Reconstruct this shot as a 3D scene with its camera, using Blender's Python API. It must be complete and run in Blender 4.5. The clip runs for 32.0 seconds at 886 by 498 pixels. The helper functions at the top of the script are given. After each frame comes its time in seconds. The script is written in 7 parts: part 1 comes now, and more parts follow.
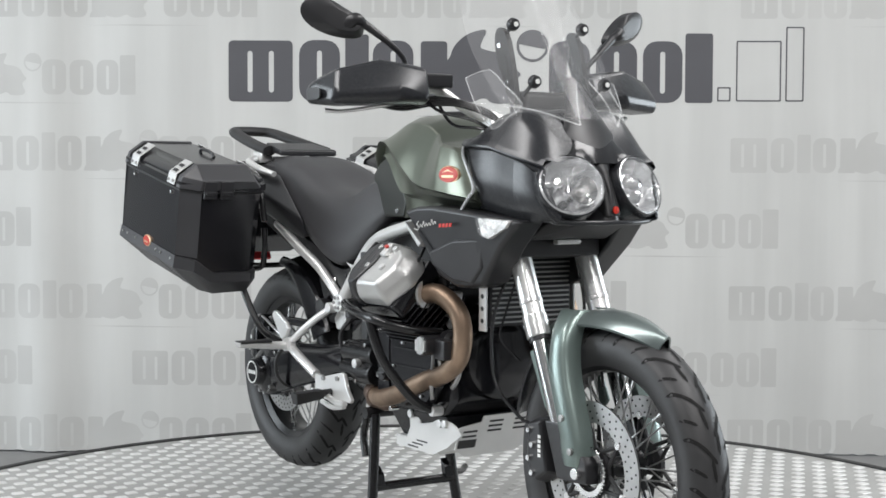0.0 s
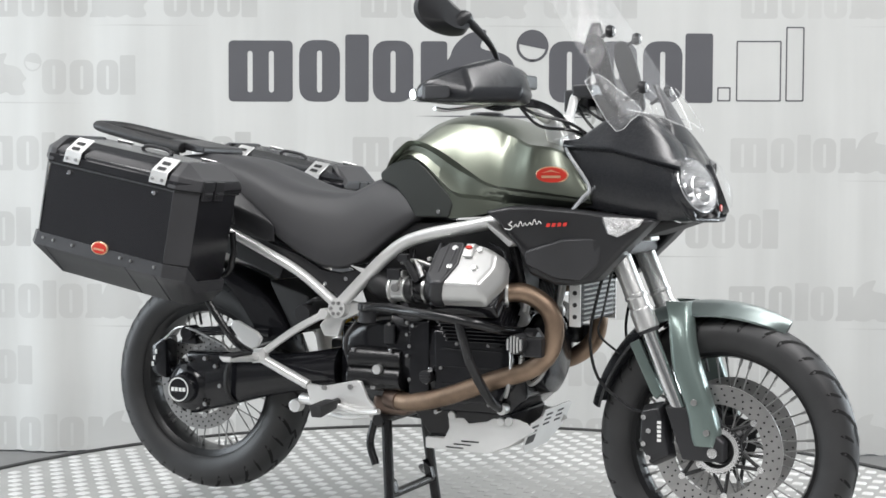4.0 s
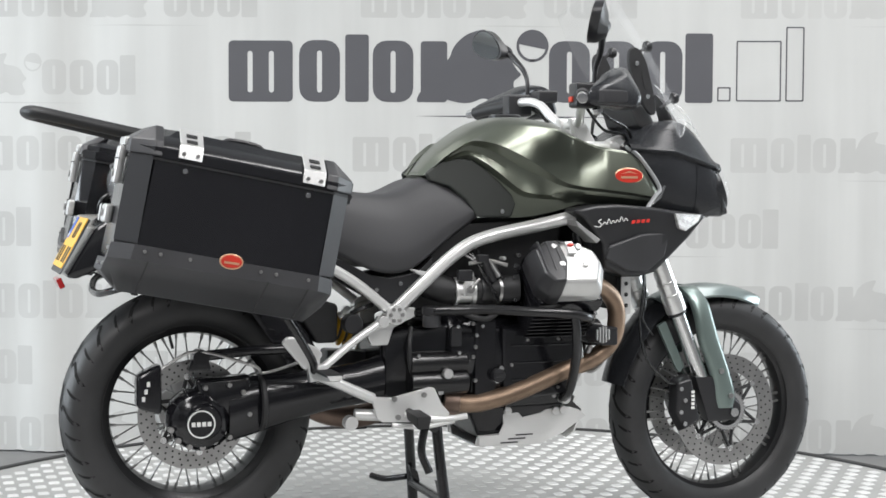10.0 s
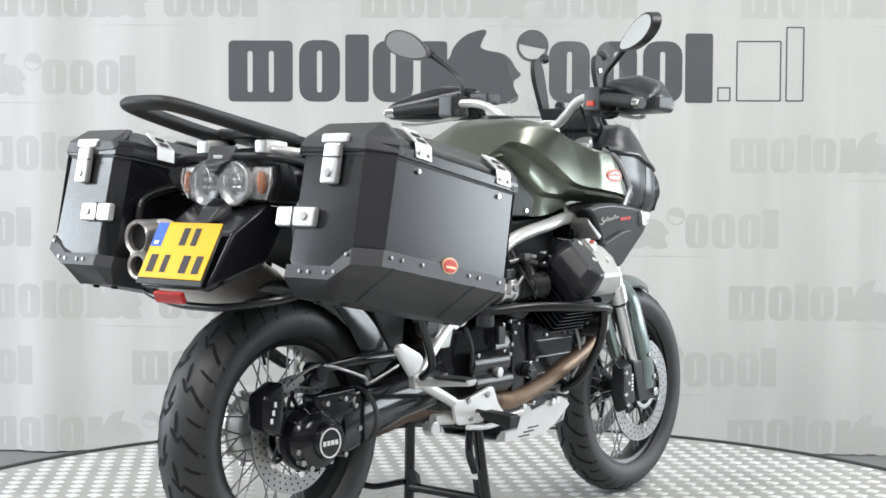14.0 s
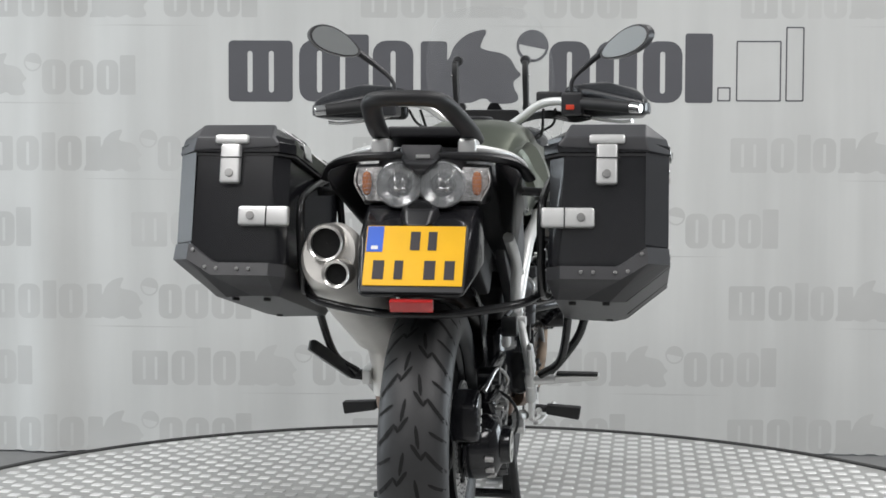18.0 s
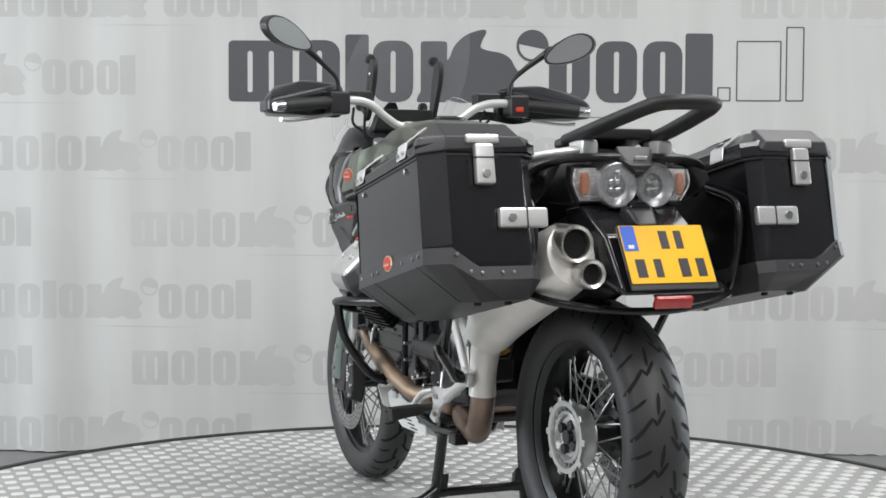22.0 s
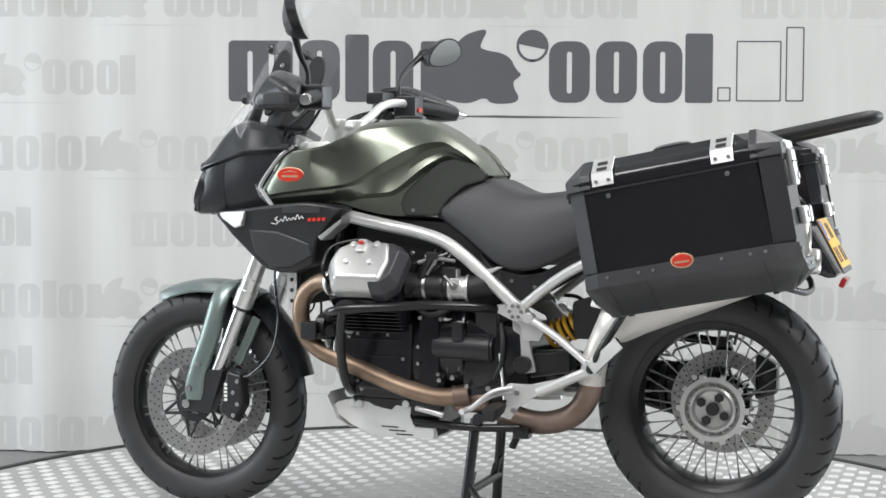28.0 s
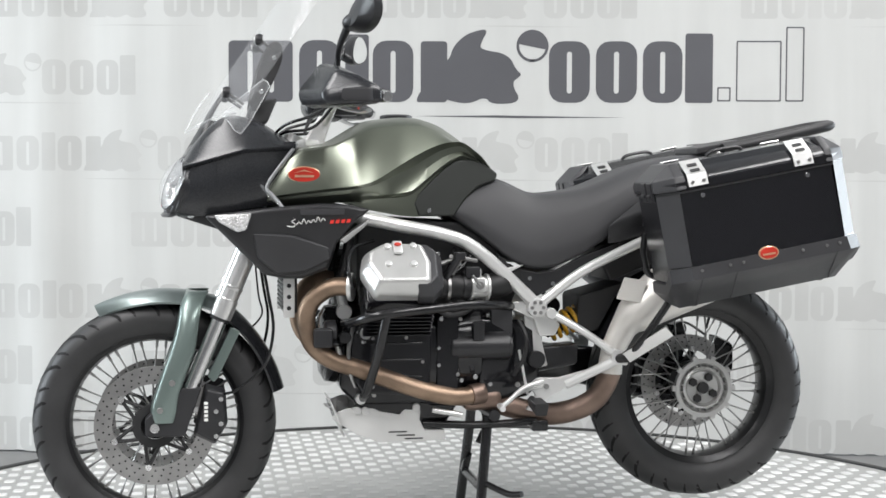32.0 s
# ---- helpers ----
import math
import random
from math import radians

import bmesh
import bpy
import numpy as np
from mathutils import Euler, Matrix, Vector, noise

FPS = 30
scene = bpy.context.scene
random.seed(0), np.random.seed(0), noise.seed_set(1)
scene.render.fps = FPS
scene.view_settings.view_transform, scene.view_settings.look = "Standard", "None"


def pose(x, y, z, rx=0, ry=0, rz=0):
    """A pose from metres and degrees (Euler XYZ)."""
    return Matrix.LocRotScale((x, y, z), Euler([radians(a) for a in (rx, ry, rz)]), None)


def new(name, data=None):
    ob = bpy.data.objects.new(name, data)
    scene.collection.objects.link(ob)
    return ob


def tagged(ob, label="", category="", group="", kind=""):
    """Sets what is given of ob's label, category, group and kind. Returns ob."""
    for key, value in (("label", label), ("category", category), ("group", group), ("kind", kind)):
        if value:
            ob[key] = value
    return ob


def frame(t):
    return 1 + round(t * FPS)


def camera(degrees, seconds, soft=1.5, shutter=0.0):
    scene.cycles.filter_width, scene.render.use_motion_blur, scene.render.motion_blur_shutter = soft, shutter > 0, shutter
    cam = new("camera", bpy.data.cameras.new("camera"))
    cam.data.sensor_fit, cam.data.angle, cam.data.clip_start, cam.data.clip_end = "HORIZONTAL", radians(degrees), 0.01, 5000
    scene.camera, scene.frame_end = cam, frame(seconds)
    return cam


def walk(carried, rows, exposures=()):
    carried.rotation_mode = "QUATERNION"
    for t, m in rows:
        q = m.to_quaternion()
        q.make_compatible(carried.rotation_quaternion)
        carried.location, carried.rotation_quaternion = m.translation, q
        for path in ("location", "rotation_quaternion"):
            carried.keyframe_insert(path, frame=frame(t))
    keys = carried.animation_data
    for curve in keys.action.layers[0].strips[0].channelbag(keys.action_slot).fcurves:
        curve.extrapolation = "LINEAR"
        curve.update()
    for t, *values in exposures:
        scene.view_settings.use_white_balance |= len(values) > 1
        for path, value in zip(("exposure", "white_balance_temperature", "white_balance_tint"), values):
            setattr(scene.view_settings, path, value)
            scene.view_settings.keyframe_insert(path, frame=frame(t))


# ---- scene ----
# A turntable of 1.74 m radius turns under a standing camera; the machine on it turns with it.
RATE, START, CLIP = 7.698, -56.27, 32.0
SIDE_OFF = -0.061
cam = camera(34.3, CLIP, soft=1.6)
EYE = (0.0, -3.96, 0.982)
EYE_POSE = pose(EYE[0], EYE[1], EYE[2], 90 - 2.747, 0, 0.234) @ pose(0, 0, 0, 0, 0, 0.19)
walk(cam, [(0.0, EYE_POSE), (CLIP, EYE_POSE)], exposures=[(0.0, -0.15), (3.0, 0.04), (6.0, 0.12), (9.0, 0.08), (13.0, 0.12), (16.0, -0.03), (17.5, -0.2), (19.0, -0.45), (21.0, -0.3), (23.0, -0.15), (24.0, -0.28), (25.0, -0.15), (26.0, -0.08), (28.0, 0.02), (30.0, 0.08), (CLIP, 0.17)])

# ---------------------------------------------------------------- world and light
world = bpy.data.worlds.new("world")
scene.world = world
world.use_nodes = True
world.node_tree.nodes["Background"].inputs[0].default_value = (0.55, 0.6, 0.68, 1)
world.node_tree.nodes["Background"].inputs[1].default_value = 0.15


def area_lamp(name, m, sx, sy, watts, tint=(1.0, 0.985, 0.985)):
    lamp = bpy.data.lights.new(name, "AREA")
    lamp.shape, lamp.size, lamp.size_y, lamp.energy, lamp.color = "RECTANGLE", sx, sy, watts, tint
    ob = new(name, lamp)
    ob.matrix_world = m
    return ob


# rows of ceiling lights, and daylight through the hall's windows: wall, middle, width, sill, head
LAMPS = [(-2.2, -4.6), (2.2, -4.6), (-2.2, -1.6), (2.2, -1.6), (-2.2, 1.2), (2.2, 1.2)]
WINDOWS = [("west", 0.5, 2.8, 0.12, 3.85), ("east", 2.75, 4.2, 0.3, 2.9)]
DAY = (0.86, 0.94, 1.0)
for lx, ly in LAMPS:
    area_lamp("ceiling_lamp", pose(lx, ly, 3.95), 1.1, 2.4, 122 if ly < -1 else (14 if lx < 0 else 52))
for wall, mid, wide, sill, head in WINDOWS:
    h = (sill + head) / 2
    at = {"west": pose(-6.49, mid, h, 90, 0, -90), "east": pose(6.49, mid, h, 90, 0, 90), "south": pose(mid, -7.99, h, 90, 0, 0)}[wall]
    area_lamp("window_light", at, wide, head - sill, 31 * wide * (head - sill), DAY)


# ---------------------------------------------------------------- materials
def material(name, colour, rough=0.5, metal=0.0, spread=0.12, scale=8.0, fine=120.0, bump=0.15, depth=0.001,
             coat=0.0, rough_spread=0.12, specular=0.5):
    """A surface with variation at two scales in object space, and fine relief."""
    m = bpy.data.materials.new(name)
    m.use_nodes = True
    t = m.node_tree
    b = t.nodes["Principled BSDF"]
    co = t.nodes.new("ShaderNodeTexCoord")
    big, small = t.nodes.new("ShaderNodeTexNoise"), t.nodes.new("ShaderNodeTexNoise")
    big.inputs["Scale"].default_value, small.inputs["Scale"].default_value = scale, fine
    big.inputs["Detail"].default_value, small.inputs["Detail"].default_value = 5, 2
    t.links.new(co.outputs["Object"], big.inputs["Vector"])
    t.links.new(co.outputs["Object"], small.inputs["Vector"])
    ramp = t.nodes.new("ShaderNodeMapRange")
    ramp.inputs["From Min"].default_value, ramp.inputs["From Max"].default_value = 0.3, 0.7
    ramp.inputs["To Min"].default_value, ramp.inputs["To Max"].default_value = 1 - spread, 1 + spread
    t.links.new(big.outputs["Fac"], ramp.inputs["Value"])
    mul = t.nodes.new("ShaderNodeVectorMath")
    mul.operation = "SCALE"
    mul.inputs[0].default_value = colour
    t.links.new(ramp.outputs["Result"], mul.inputs["Scale"])
    t.links.new(mul.outputs["Vector"], b.inputs["Base Color"])
    rr = t.nodes.new("ShaderNodeMapRange")
    rr.inputs["To Min"].default_value = max(0.02, rough - rough_spread / 2)
    rr.inputs["To Max"].default_value = min(1, rough + rough_spread / 2)
    t.links.new(small.outputs["Fac"], rr.inputs["Value"])
    t.links.new(rr.outputs["Result"], b.inputs["Roughness"])
    b.inputs["Metallic"].default_value = metal
    b.inputs["Coat Weight"].default_value = coat
    b.inputs["Coat Roughness"].default_value = 0.08
    b.inputs["Specular IOR Level"].default_value = specular
    if bump:
        bn = t.nodes.new("ShaderNodeBump")
        bn.inputs["Strength"].default_value, bn.inputs["Distance"].default_value = bump, depth
        t.links.new(small.outputs["Fac"], bn.inputs["Height"])
        t.links.new(bn.outputs["Normal"], b.inputs["Normal"])
    return m


def clear_material(name, tint=(0.8, 0.81, 0.82), rough=0.06, veil=0.12):
    """Thin clear plastic: mostly see-through, with a faint milky gloss."""
    m = bpy.data.materials.new(name)
    m.use_nodes = True
    b = m.node_tree.nodes["Principled BSDF"]
    b.inputs["Base Color"].default_value = (*tint, 1)
    b.inputs["Roughness"].default_value = rough
    b.inputs["Alpha"].default_value = veil
    b.inputs["Specular IOR Level"].default_value = 1.0
    return m


def cloth_material():
    """Pale cloth; light and shade of hanging folds is put into its colour as faint streaks."""
    m = material("banner_cloth", (0.61, 0.615, 0.60), 0.75, 0.0, 0.035, 1.6, 700, 0.12, 0.0006)
    t = m.node_tree
    b = t.nodes["Principled BSDF"]
    old = b.inputs["Base Color"].links[0].from_socket
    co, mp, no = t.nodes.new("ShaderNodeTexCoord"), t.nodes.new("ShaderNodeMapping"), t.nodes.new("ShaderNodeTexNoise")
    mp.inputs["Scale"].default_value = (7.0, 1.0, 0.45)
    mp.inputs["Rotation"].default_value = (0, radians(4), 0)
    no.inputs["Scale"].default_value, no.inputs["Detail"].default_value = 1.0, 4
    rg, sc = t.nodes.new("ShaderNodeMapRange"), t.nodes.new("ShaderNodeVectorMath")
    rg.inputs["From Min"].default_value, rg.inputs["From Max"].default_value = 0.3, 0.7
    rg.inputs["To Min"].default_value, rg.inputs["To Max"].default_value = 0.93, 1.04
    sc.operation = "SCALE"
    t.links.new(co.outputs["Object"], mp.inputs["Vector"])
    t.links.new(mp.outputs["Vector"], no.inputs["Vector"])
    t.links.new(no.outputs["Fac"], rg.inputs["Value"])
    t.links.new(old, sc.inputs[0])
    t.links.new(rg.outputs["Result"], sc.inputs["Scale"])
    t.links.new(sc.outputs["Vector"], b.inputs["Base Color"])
    return m


M_TANK = material("green_grey_paint", (0.185, 0.2, 0.163), 0.29, 0.85, 0.1, 3, 900, 0.03, 0.0003, coat=0.2, rough_spread=0.06)
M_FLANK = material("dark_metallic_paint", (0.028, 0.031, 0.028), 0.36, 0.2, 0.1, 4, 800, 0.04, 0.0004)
M_GUARD = material("blue_grey_paint", (0.19, 0.225, 0.22), 0.3, 0.6, 0.08, 4, 700, 0.05, 0.0004, coat=0.2)
M_TRIMG = material("grey_edge_trim", (0.4, 0.41, 0.42), 0.3, 0.2, 0.1, 9, 300, 0.05)
M_FENDER = material("sage_paint", (0.19, 0.24, 0.225), 0.3, 0.55, 0.08, 4, 700, 0.05, 0.0004, coat=0.15)
M_BLACK = material("satin_black_plastic", (0.02, 0.02, 0.022), 0.36, 0.0, 0.2, 6, 500, 0.12, 0.0005)
M_MATT = material("matt_black_plastic", (0.016, 0.016, 0.017), 0.55, 0.0, 0.25, 10, 300, 0.2, 0.0006)
M_COWL = material("graphite_cowl_paint", (0.02, 0.021, 0.024), 0.27, 0.0, 0.12, 3, 800, 0.05, 0.0004)
M_BEAK = material("gloss_black_beak", (0.012, 0.012, 0.014), 0.13, 0.0, 0.15, 4, 700, 0.05, 0.0003)
M_CASE = material("black_case_sheet", (0.009, 0.009, 0.011), 0.2, 0.0, 0.15, 4, 600, 0.03, 0.0003, specular=0.7)
M_CASEG = material("grey_case_plastic", (0.036, 0.036, 0.039), 0.42, 0.0, 0.15, 6, 500, 0.15, 0.0005)
M_SEAT = material("charcoal_vinyl", (0.042, 0.042, 0.045), 0.55, 0.0, 0.12, 5, 420, 0.35, 0.0008)
M_TYRE = material("tyre_rubber", (0.028, 0.028, 0.029), 0.5, 0.0, 0.25, 9, 260, 0.25, 0.0008)
M_GROOVE = material("tread_groove", (0.004, 0.004, 0.004), 0.9, 0.0, 0.2, 12, 200, 0.0)
M_RIM = material("black_rim", (0.015, 0.015, 0.016), 0.3, 0.3, 0.15, 8, 300, 0.06)
M_ALU = material("brushed_aluminium", (0.74, 0.74, 0.73), 0.36, 0.75, 0.08, 6, 350, 0.12, 0.0005)
M_SILVER = material("silver_paint", (0.76, 0.76, 0.75), 0.32, 0.5, 0.06, 5, 500, 0.06, 0.0004)
M_COVER = material("cast_silver_cover", (0.56, 0.56, 0.55), 0.33, 0.6, 0.08, 9, 260, 0.15, 0.0006)
M_FORK = material("polished_fork_alloy", (0.78, 0.78, 0.77), 0.3, 0.85, 0.06, 8, 300, 0.05)
M_CHROME = material("polished_steel", (0.72, 0.72, 0.72), 0.16, 1.0, 0.05, 8, 300, 0.04)
M_STEEL = material("disc_steel", (0.4, 0.395, 0.39), 0.34, 1.0, 0.12, 20, 500, 0.12)
M_SPOKE = material("dull_spoke_steel", (0.34, 0.34, 0.335), 0.34, 0.8, 0.1, 20, 300, 0.05)
M_SKID = material("matt_aluminium_sheet", (0.66, 0.66, 0.65), 0.5, 0.25, 0.08, 7, 300, 0.12, 0.0005)
M_CAST = material("cast_grey_alloy", (0.38, 0.38, 0.375), 0.45, 0.5, 0.15, 20, 300, 0.25)
M_HEADER = material("heat_browned_steel", (0.3, 0.215, 0.155), 0.45, 0.85, 0.4, 9, 220, 0.15)
M_OUTLET = material("polished_outlet_steel", (0.7, 0.68, 0.65), 0.29, 0.9, 0.12, 20, 400, 0.08)
M_SILENCER = material("satin_stainless", (0.8, 0.775, 0.735), 0.36, 0.35, 0.1, 7, 400, 0.08)
M_PIPE = material("stained_pipe", (0.22, 0.16, 0.13), 0.45, 0.8, 0.3, 9, 200, 0.15)
M_ENGINE = material("black_engine_paint", (0.010, 0.010, 0.012), 0.15, 0.0, 0.3, 12, 260, 0.03, 0.0004, rough_spread=0.06)
M_TUBE = material("black_tube_paint", (0.012, 0.012, 0.013), 0.24, 0.0, 0.2, 9, 400, 0.08)
M_RED = material("red_badge_enamel", (0.55, 0.035, 0.02), 0.3, 0.0, 0.08, 30, 300, 0.05)
M_GOLD = material("badge_rim_brass", (0.75, 0.5, 0.32), 0.3, 0.7, 0.08, 30, 300, 0.05)
M_WHITEP = material("white_print", (0.8, 0.8, 0.78), 0.5, 0.0, 0.05, 20, 300, 0.0)
M_REDP = material("red_print", (0.6, 0.03, 0.02), 0.5, 0.0, 0.05, 20, 300, 0.0)
M_YELLOW = material("number_plate_yellow", (0.88, 0.48, 0.006), 0.3, 0.0, 0.05, 10, 300, 0.05)
M_BLUE = material("plate_blue", (0.03, 0.12, 0.6), 0.4, 0.0, 0.05, 10, 300, 0.05)
M_INK = material("plate_ink", (0.02, 0.015, 0.02), 0.5, 0.0, 0.1, 20, 300, 0.0)
M_REDGLASS = material("red_reflector", (0.45, 0.02, 0.02), 0.15, 0.0, 0.1, 60, 300, 0.2, coat=0.6)
M_AMBER = material("amber_lens", (0.36, 0.1, 0.012), 0.12, 0.0, 0.1, 60, 300, 0.2, coat=0.6)
M_SPRING = material("yellow_spring_paint", (0.6, 0.33, 0.02), 0.4, 0.0, 0.1, 20, 300, 0.1)
M_REFLECT = material("lamp_reflector", (0.8, 0.81, 0.82), 0.2, 0.7, 0.25, 45, 110, 0.7, 0.004)
M_CUP = material("smoked_lamp_bowl", (0.33, 0.335, 0.34), 0.22, 0.6, 0.3, 60, 160, 0.5, 0.002)
M_FACET = material("indicator_reflector", (0.68, 0.675, 0.665), 0.2, 0.55, 0.4, 70, 160, 0.9, 0.004)
M_MIRROR = material("mirror_silver", (0.9, 0.91, 0.91), 0.02, 1.0, 0.01, 5, 100, 0.0, rough_spread=0.01)
M_RED_SWITCH = material("red_switch", (0.6, 0.05, 0.02), 0.4, 0.0, 0.05, 30, 300, 0.0)
M_CLEAR = clear_material("clear_screen", veil=0.05)
M_LENS = clear_material("clear_lens", (0.75, 0.77, 0.79), 0.04, 0.08)
M_GLASSEDGE = clear_material("clear_sheet_edge", (0.85, 0.86, 0.86), 0.15, 0.3)
M_FLOOR = material("worn_deck_sheet", (0.36, 0.36, 0.35), 0.55, 0.2, 0.12, 3, 160, 0.15, 0.0006)
M_HALL = material("hall_concrete", (0.2, 0.2, 0.198), 0.6, 0.0, 0.12, 1.2, 40, 0.2)
M_SIDEWALL = material("side_wall_paint", (0.3, 0.305, 0.31), 0.7, 0.0, 0.04, 0.8, 60, 0.1)
M_WALL = material("hall_wall_paint", (0.16, 0.165, 0.17), 0.7, 0.0, 0.04, 0.8, 60, 0.1)
M_CEILING = material("white_ceiling_paint", (0.6, 0.6, 0.59), 0.8, 0.0, 0.04, 0.8, 60, 0.1)
M_EDGE = material("deck_edge_trim", (0.03, 0.03, 0.03), 0.5, 0.2, 0.2, 8, 200, 0.1)
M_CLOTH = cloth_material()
M_PRINT = material("dark_print", (0.095, 0.095, 0.105), 0.7, 0.0, 0.06, 3, 700, 0.1, 0.0005)
M_FAINT = material("faint_print", (0.525, 0.527, 0.514), 0.75, 0.0, 0.05, 3, 700, 0.1, 0.0005)



def pad_material():
    """Bright worn lozenges, dulled by dirt where people walk round the middle."""
    m = material("bright_tread", (0.7, 0.7, 0.69), 0.42, 0.3, 0.1, 6, 200, 0.1, 0.0005)
    t = m.node_tree
    b = t.nodes["Principled BSDF"]
    old = b.inputs["Base Color"].links[0].from_socket
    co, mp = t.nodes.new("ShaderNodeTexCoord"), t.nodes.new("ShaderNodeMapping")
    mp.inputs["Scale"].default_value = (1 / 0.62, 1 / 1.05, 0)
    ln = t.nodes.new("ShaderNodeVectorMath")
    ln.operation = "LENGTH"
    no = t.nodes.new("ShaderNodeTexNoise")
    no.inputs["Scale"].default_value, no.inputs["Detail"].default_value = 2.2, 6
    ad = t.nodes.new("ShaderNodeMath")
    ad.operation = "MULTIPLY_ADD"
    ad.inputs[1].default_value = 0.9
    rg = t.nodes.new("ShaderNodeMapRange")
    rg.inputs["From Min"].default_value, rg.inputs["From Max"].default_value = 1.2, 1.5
    mx = t.nodes.new("ShaderNodeMix")
    mx.data_type = "RGBA"
    t.links.new(co.outputs["Object"], mp.inputs["Vector"])
    t.links.new(mp.outputs["Vector"], ln.inputs[0])
    t.links.new(co.outputs["Object"], no.inputs["Vector"])
    t.links.new(no.outputs["Fac"], ad.inputs[0])
    t.links.new(ln.outputs["Value"], ad.inputs[2])
    t.links.new(ad.outputs["Value"], rg.inputs["Value"])
    t.links.new(rg.outputs["Result"], mx.inputs["Factor"])
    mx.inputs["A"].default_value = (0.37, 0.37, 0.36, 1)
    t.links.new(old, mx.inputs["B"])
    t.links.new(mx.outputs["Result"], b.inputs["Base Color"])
    return m


def lozenge_material():
    """The same bright tread for single lozenges, a little lighter or darker from piece to piece."""
    m = material("bright_lozenge", (0.7, 0.7, 0.69), 0.42, 0.3, 0.1, 6, 200, 0.1, 0.0005)
    t = m.node_tree
    b = t.nodes["Principled BSDF"]
    old = b.inputs["Base Color"].links[0].from_socket
    info, rg, sc = t.nodes.new("ShaderNodeObjectInfo"), t.nodes.new("ShaderNodeMapRange"), t.nodes.new("ShaderNodeVectorMath")
    rg.inputs["To Min"].default_value, rg.inputs["To Max"].default_value = 0.88, 1.06
    sc.operation = "SCALE"
    t.links.new(info.outputs["Random"], rg.inputs["Value"])
    t.links.new(old, sc.inputs[0])
    t.links.new(rg.outputs["Result"], sc.inputs["Scale"])
    t.links.new(sc.outputs["Vector"], b.inputs["Base Color"])
    return m


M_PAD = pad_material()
M_LOZENGE = lozenge_material()


# ---------------------------------------------------------------- mesh helpers
def part(name, bm, mat, parent=None, label="", smooth=40):
    """One bmesh as one mesh object, under a thing or part where given."""
    bmesh.ops.recalc_face_normals(bm, faces=bm.faces)
    me = bpy.data.meshes.new(name)
    if smooth:
        for f in bm.faces:
            f.smooth = True
        for e in bm.edges:
            e.smooth = len(e.link_faces) == 2 and e.calc_face_angle(0) < radians(smooth)
    bm.to_mesh(me)
    bm.free()
    me.materials.append(mat)
    ob = new(name, me)
    if parent is not None:
        ob.parent = parent
    if smooth and smooth < 70:
        # flat faces stay flat between their rounded edges
        md = ob.modifiers.new("normals", "WEIGHTED_NORMAL")
        md.keep_sharp, md.weight = True, 60
    if mat in (M_CLEAR, M_LENS, M_GLASSEDGE):
        ob.visible_shadow = False
    return tagged(ob, label)


def merge(*bms):
    out = bms[0]
    for b in bms[1:]:
        me = bpy.data.meshes.new("tmp")
        b.to_mesh(me)
        b.free()
        out.from_mesh(me)
        bpy.data.meshes.remove(me)
    return out


def soften(bm, width, seg=2, angle=25):
    ed = [e for e in bm.edges if len(e.link_faces) == 2 and e.calc_face_angle(0) > radians(angle)]
    if width and ed:
        bmesh.ops.bevel(bm, geom=ed, offset=width, segments=seg, affect="EDGES", profile=0.5, clamp_overlap=True)
    return bm


def hull(points, bevel=0.004, seg=2):
    """The solid round some corner points, with rounded edges."""
    bm = bmesh.new()
    for p in points:
        bm.verts.new(p)
    r = bmesh.ops.convex_hull(bm, input=bm.verts)
    bmesh.ops.delete(bm, geom=list({v for v in r["geom_interior"] + r["geom_unused"] if isinstance(v, bmesh.types.BMVert)}), context="VERTS")
    bmesh.ops.dissolve_limit(bm, angle_limit=radians(2), verts=bm.verts, edges=bm.edges)
    return soften(bm, bevel, seg)


def box(c, s, bevel=0.004, turn=None):
    bm = bmesh.new()
    m = Matrix.Translation(c) @ (turn or Matrix()) @ Matrix.Diagonal((*s, 1))
    bmesh.ops.create_cube(bm, size=1, matrix=m)
    return soften(bm, bevel)


def plate(pts, y0, y1, bevel=0.003, seg=2):
    """A plate with an outline in x, z, between two values of y."""
    bm = bmesh.new()
    a = [bm.verts.new((x, y0, z)) for x, z in pts]
    b = [bm.verts.new((x, y1, z)) for x, z in pts]
    bm.faces.new(a)
    bm.faces.new(b[::-1])
    n = len(pts)
    for i in range(n):
        bm.faces.new((a[i], b[i], b[(i + 1) % n], a[(i + 1) % n]))
    bmesh.ops.recalc_face_normals(bm, faces=bm.faces)
    return soften(bm, bevel, seg)


def rod(p, q, r, r2=None, n=16, bevel=0.0):
    p, q = Vector(p), Vector(q)
    d = q - p
    bm = bmesh.new()
    m = Matrix.Translation((p + q) / 2) @ d.to_track_quat("Z", "Y").to_matrix().to_4x4()
    bmesh.ops.create_cone(bm, cap_ends=True, segments=n, radius1=r, radius2=r if r2 is None else r2, depth=d.length, matrix=m)
    return soften(bm, bevel, 2, 50)


def fluted(p, q, r, flutes=10, depth=0.035):
    """A straight bar with shallow lengthwise flutes."""
    p, q = Vector(p), Vector(q)
    m = (q - p).to_track_quat("Z", "Y").to_matrix()
    n = flutes * 4
    rings = [[e + m @ Vector((k * math.cos(a), k * math.sin(a), 0)) for a, k in ((2 * math.pi * i / n, r * (1 - depth * (i % 4 == 0))) for i in range(n))] for e in (p, q)]
    return loft(rings)


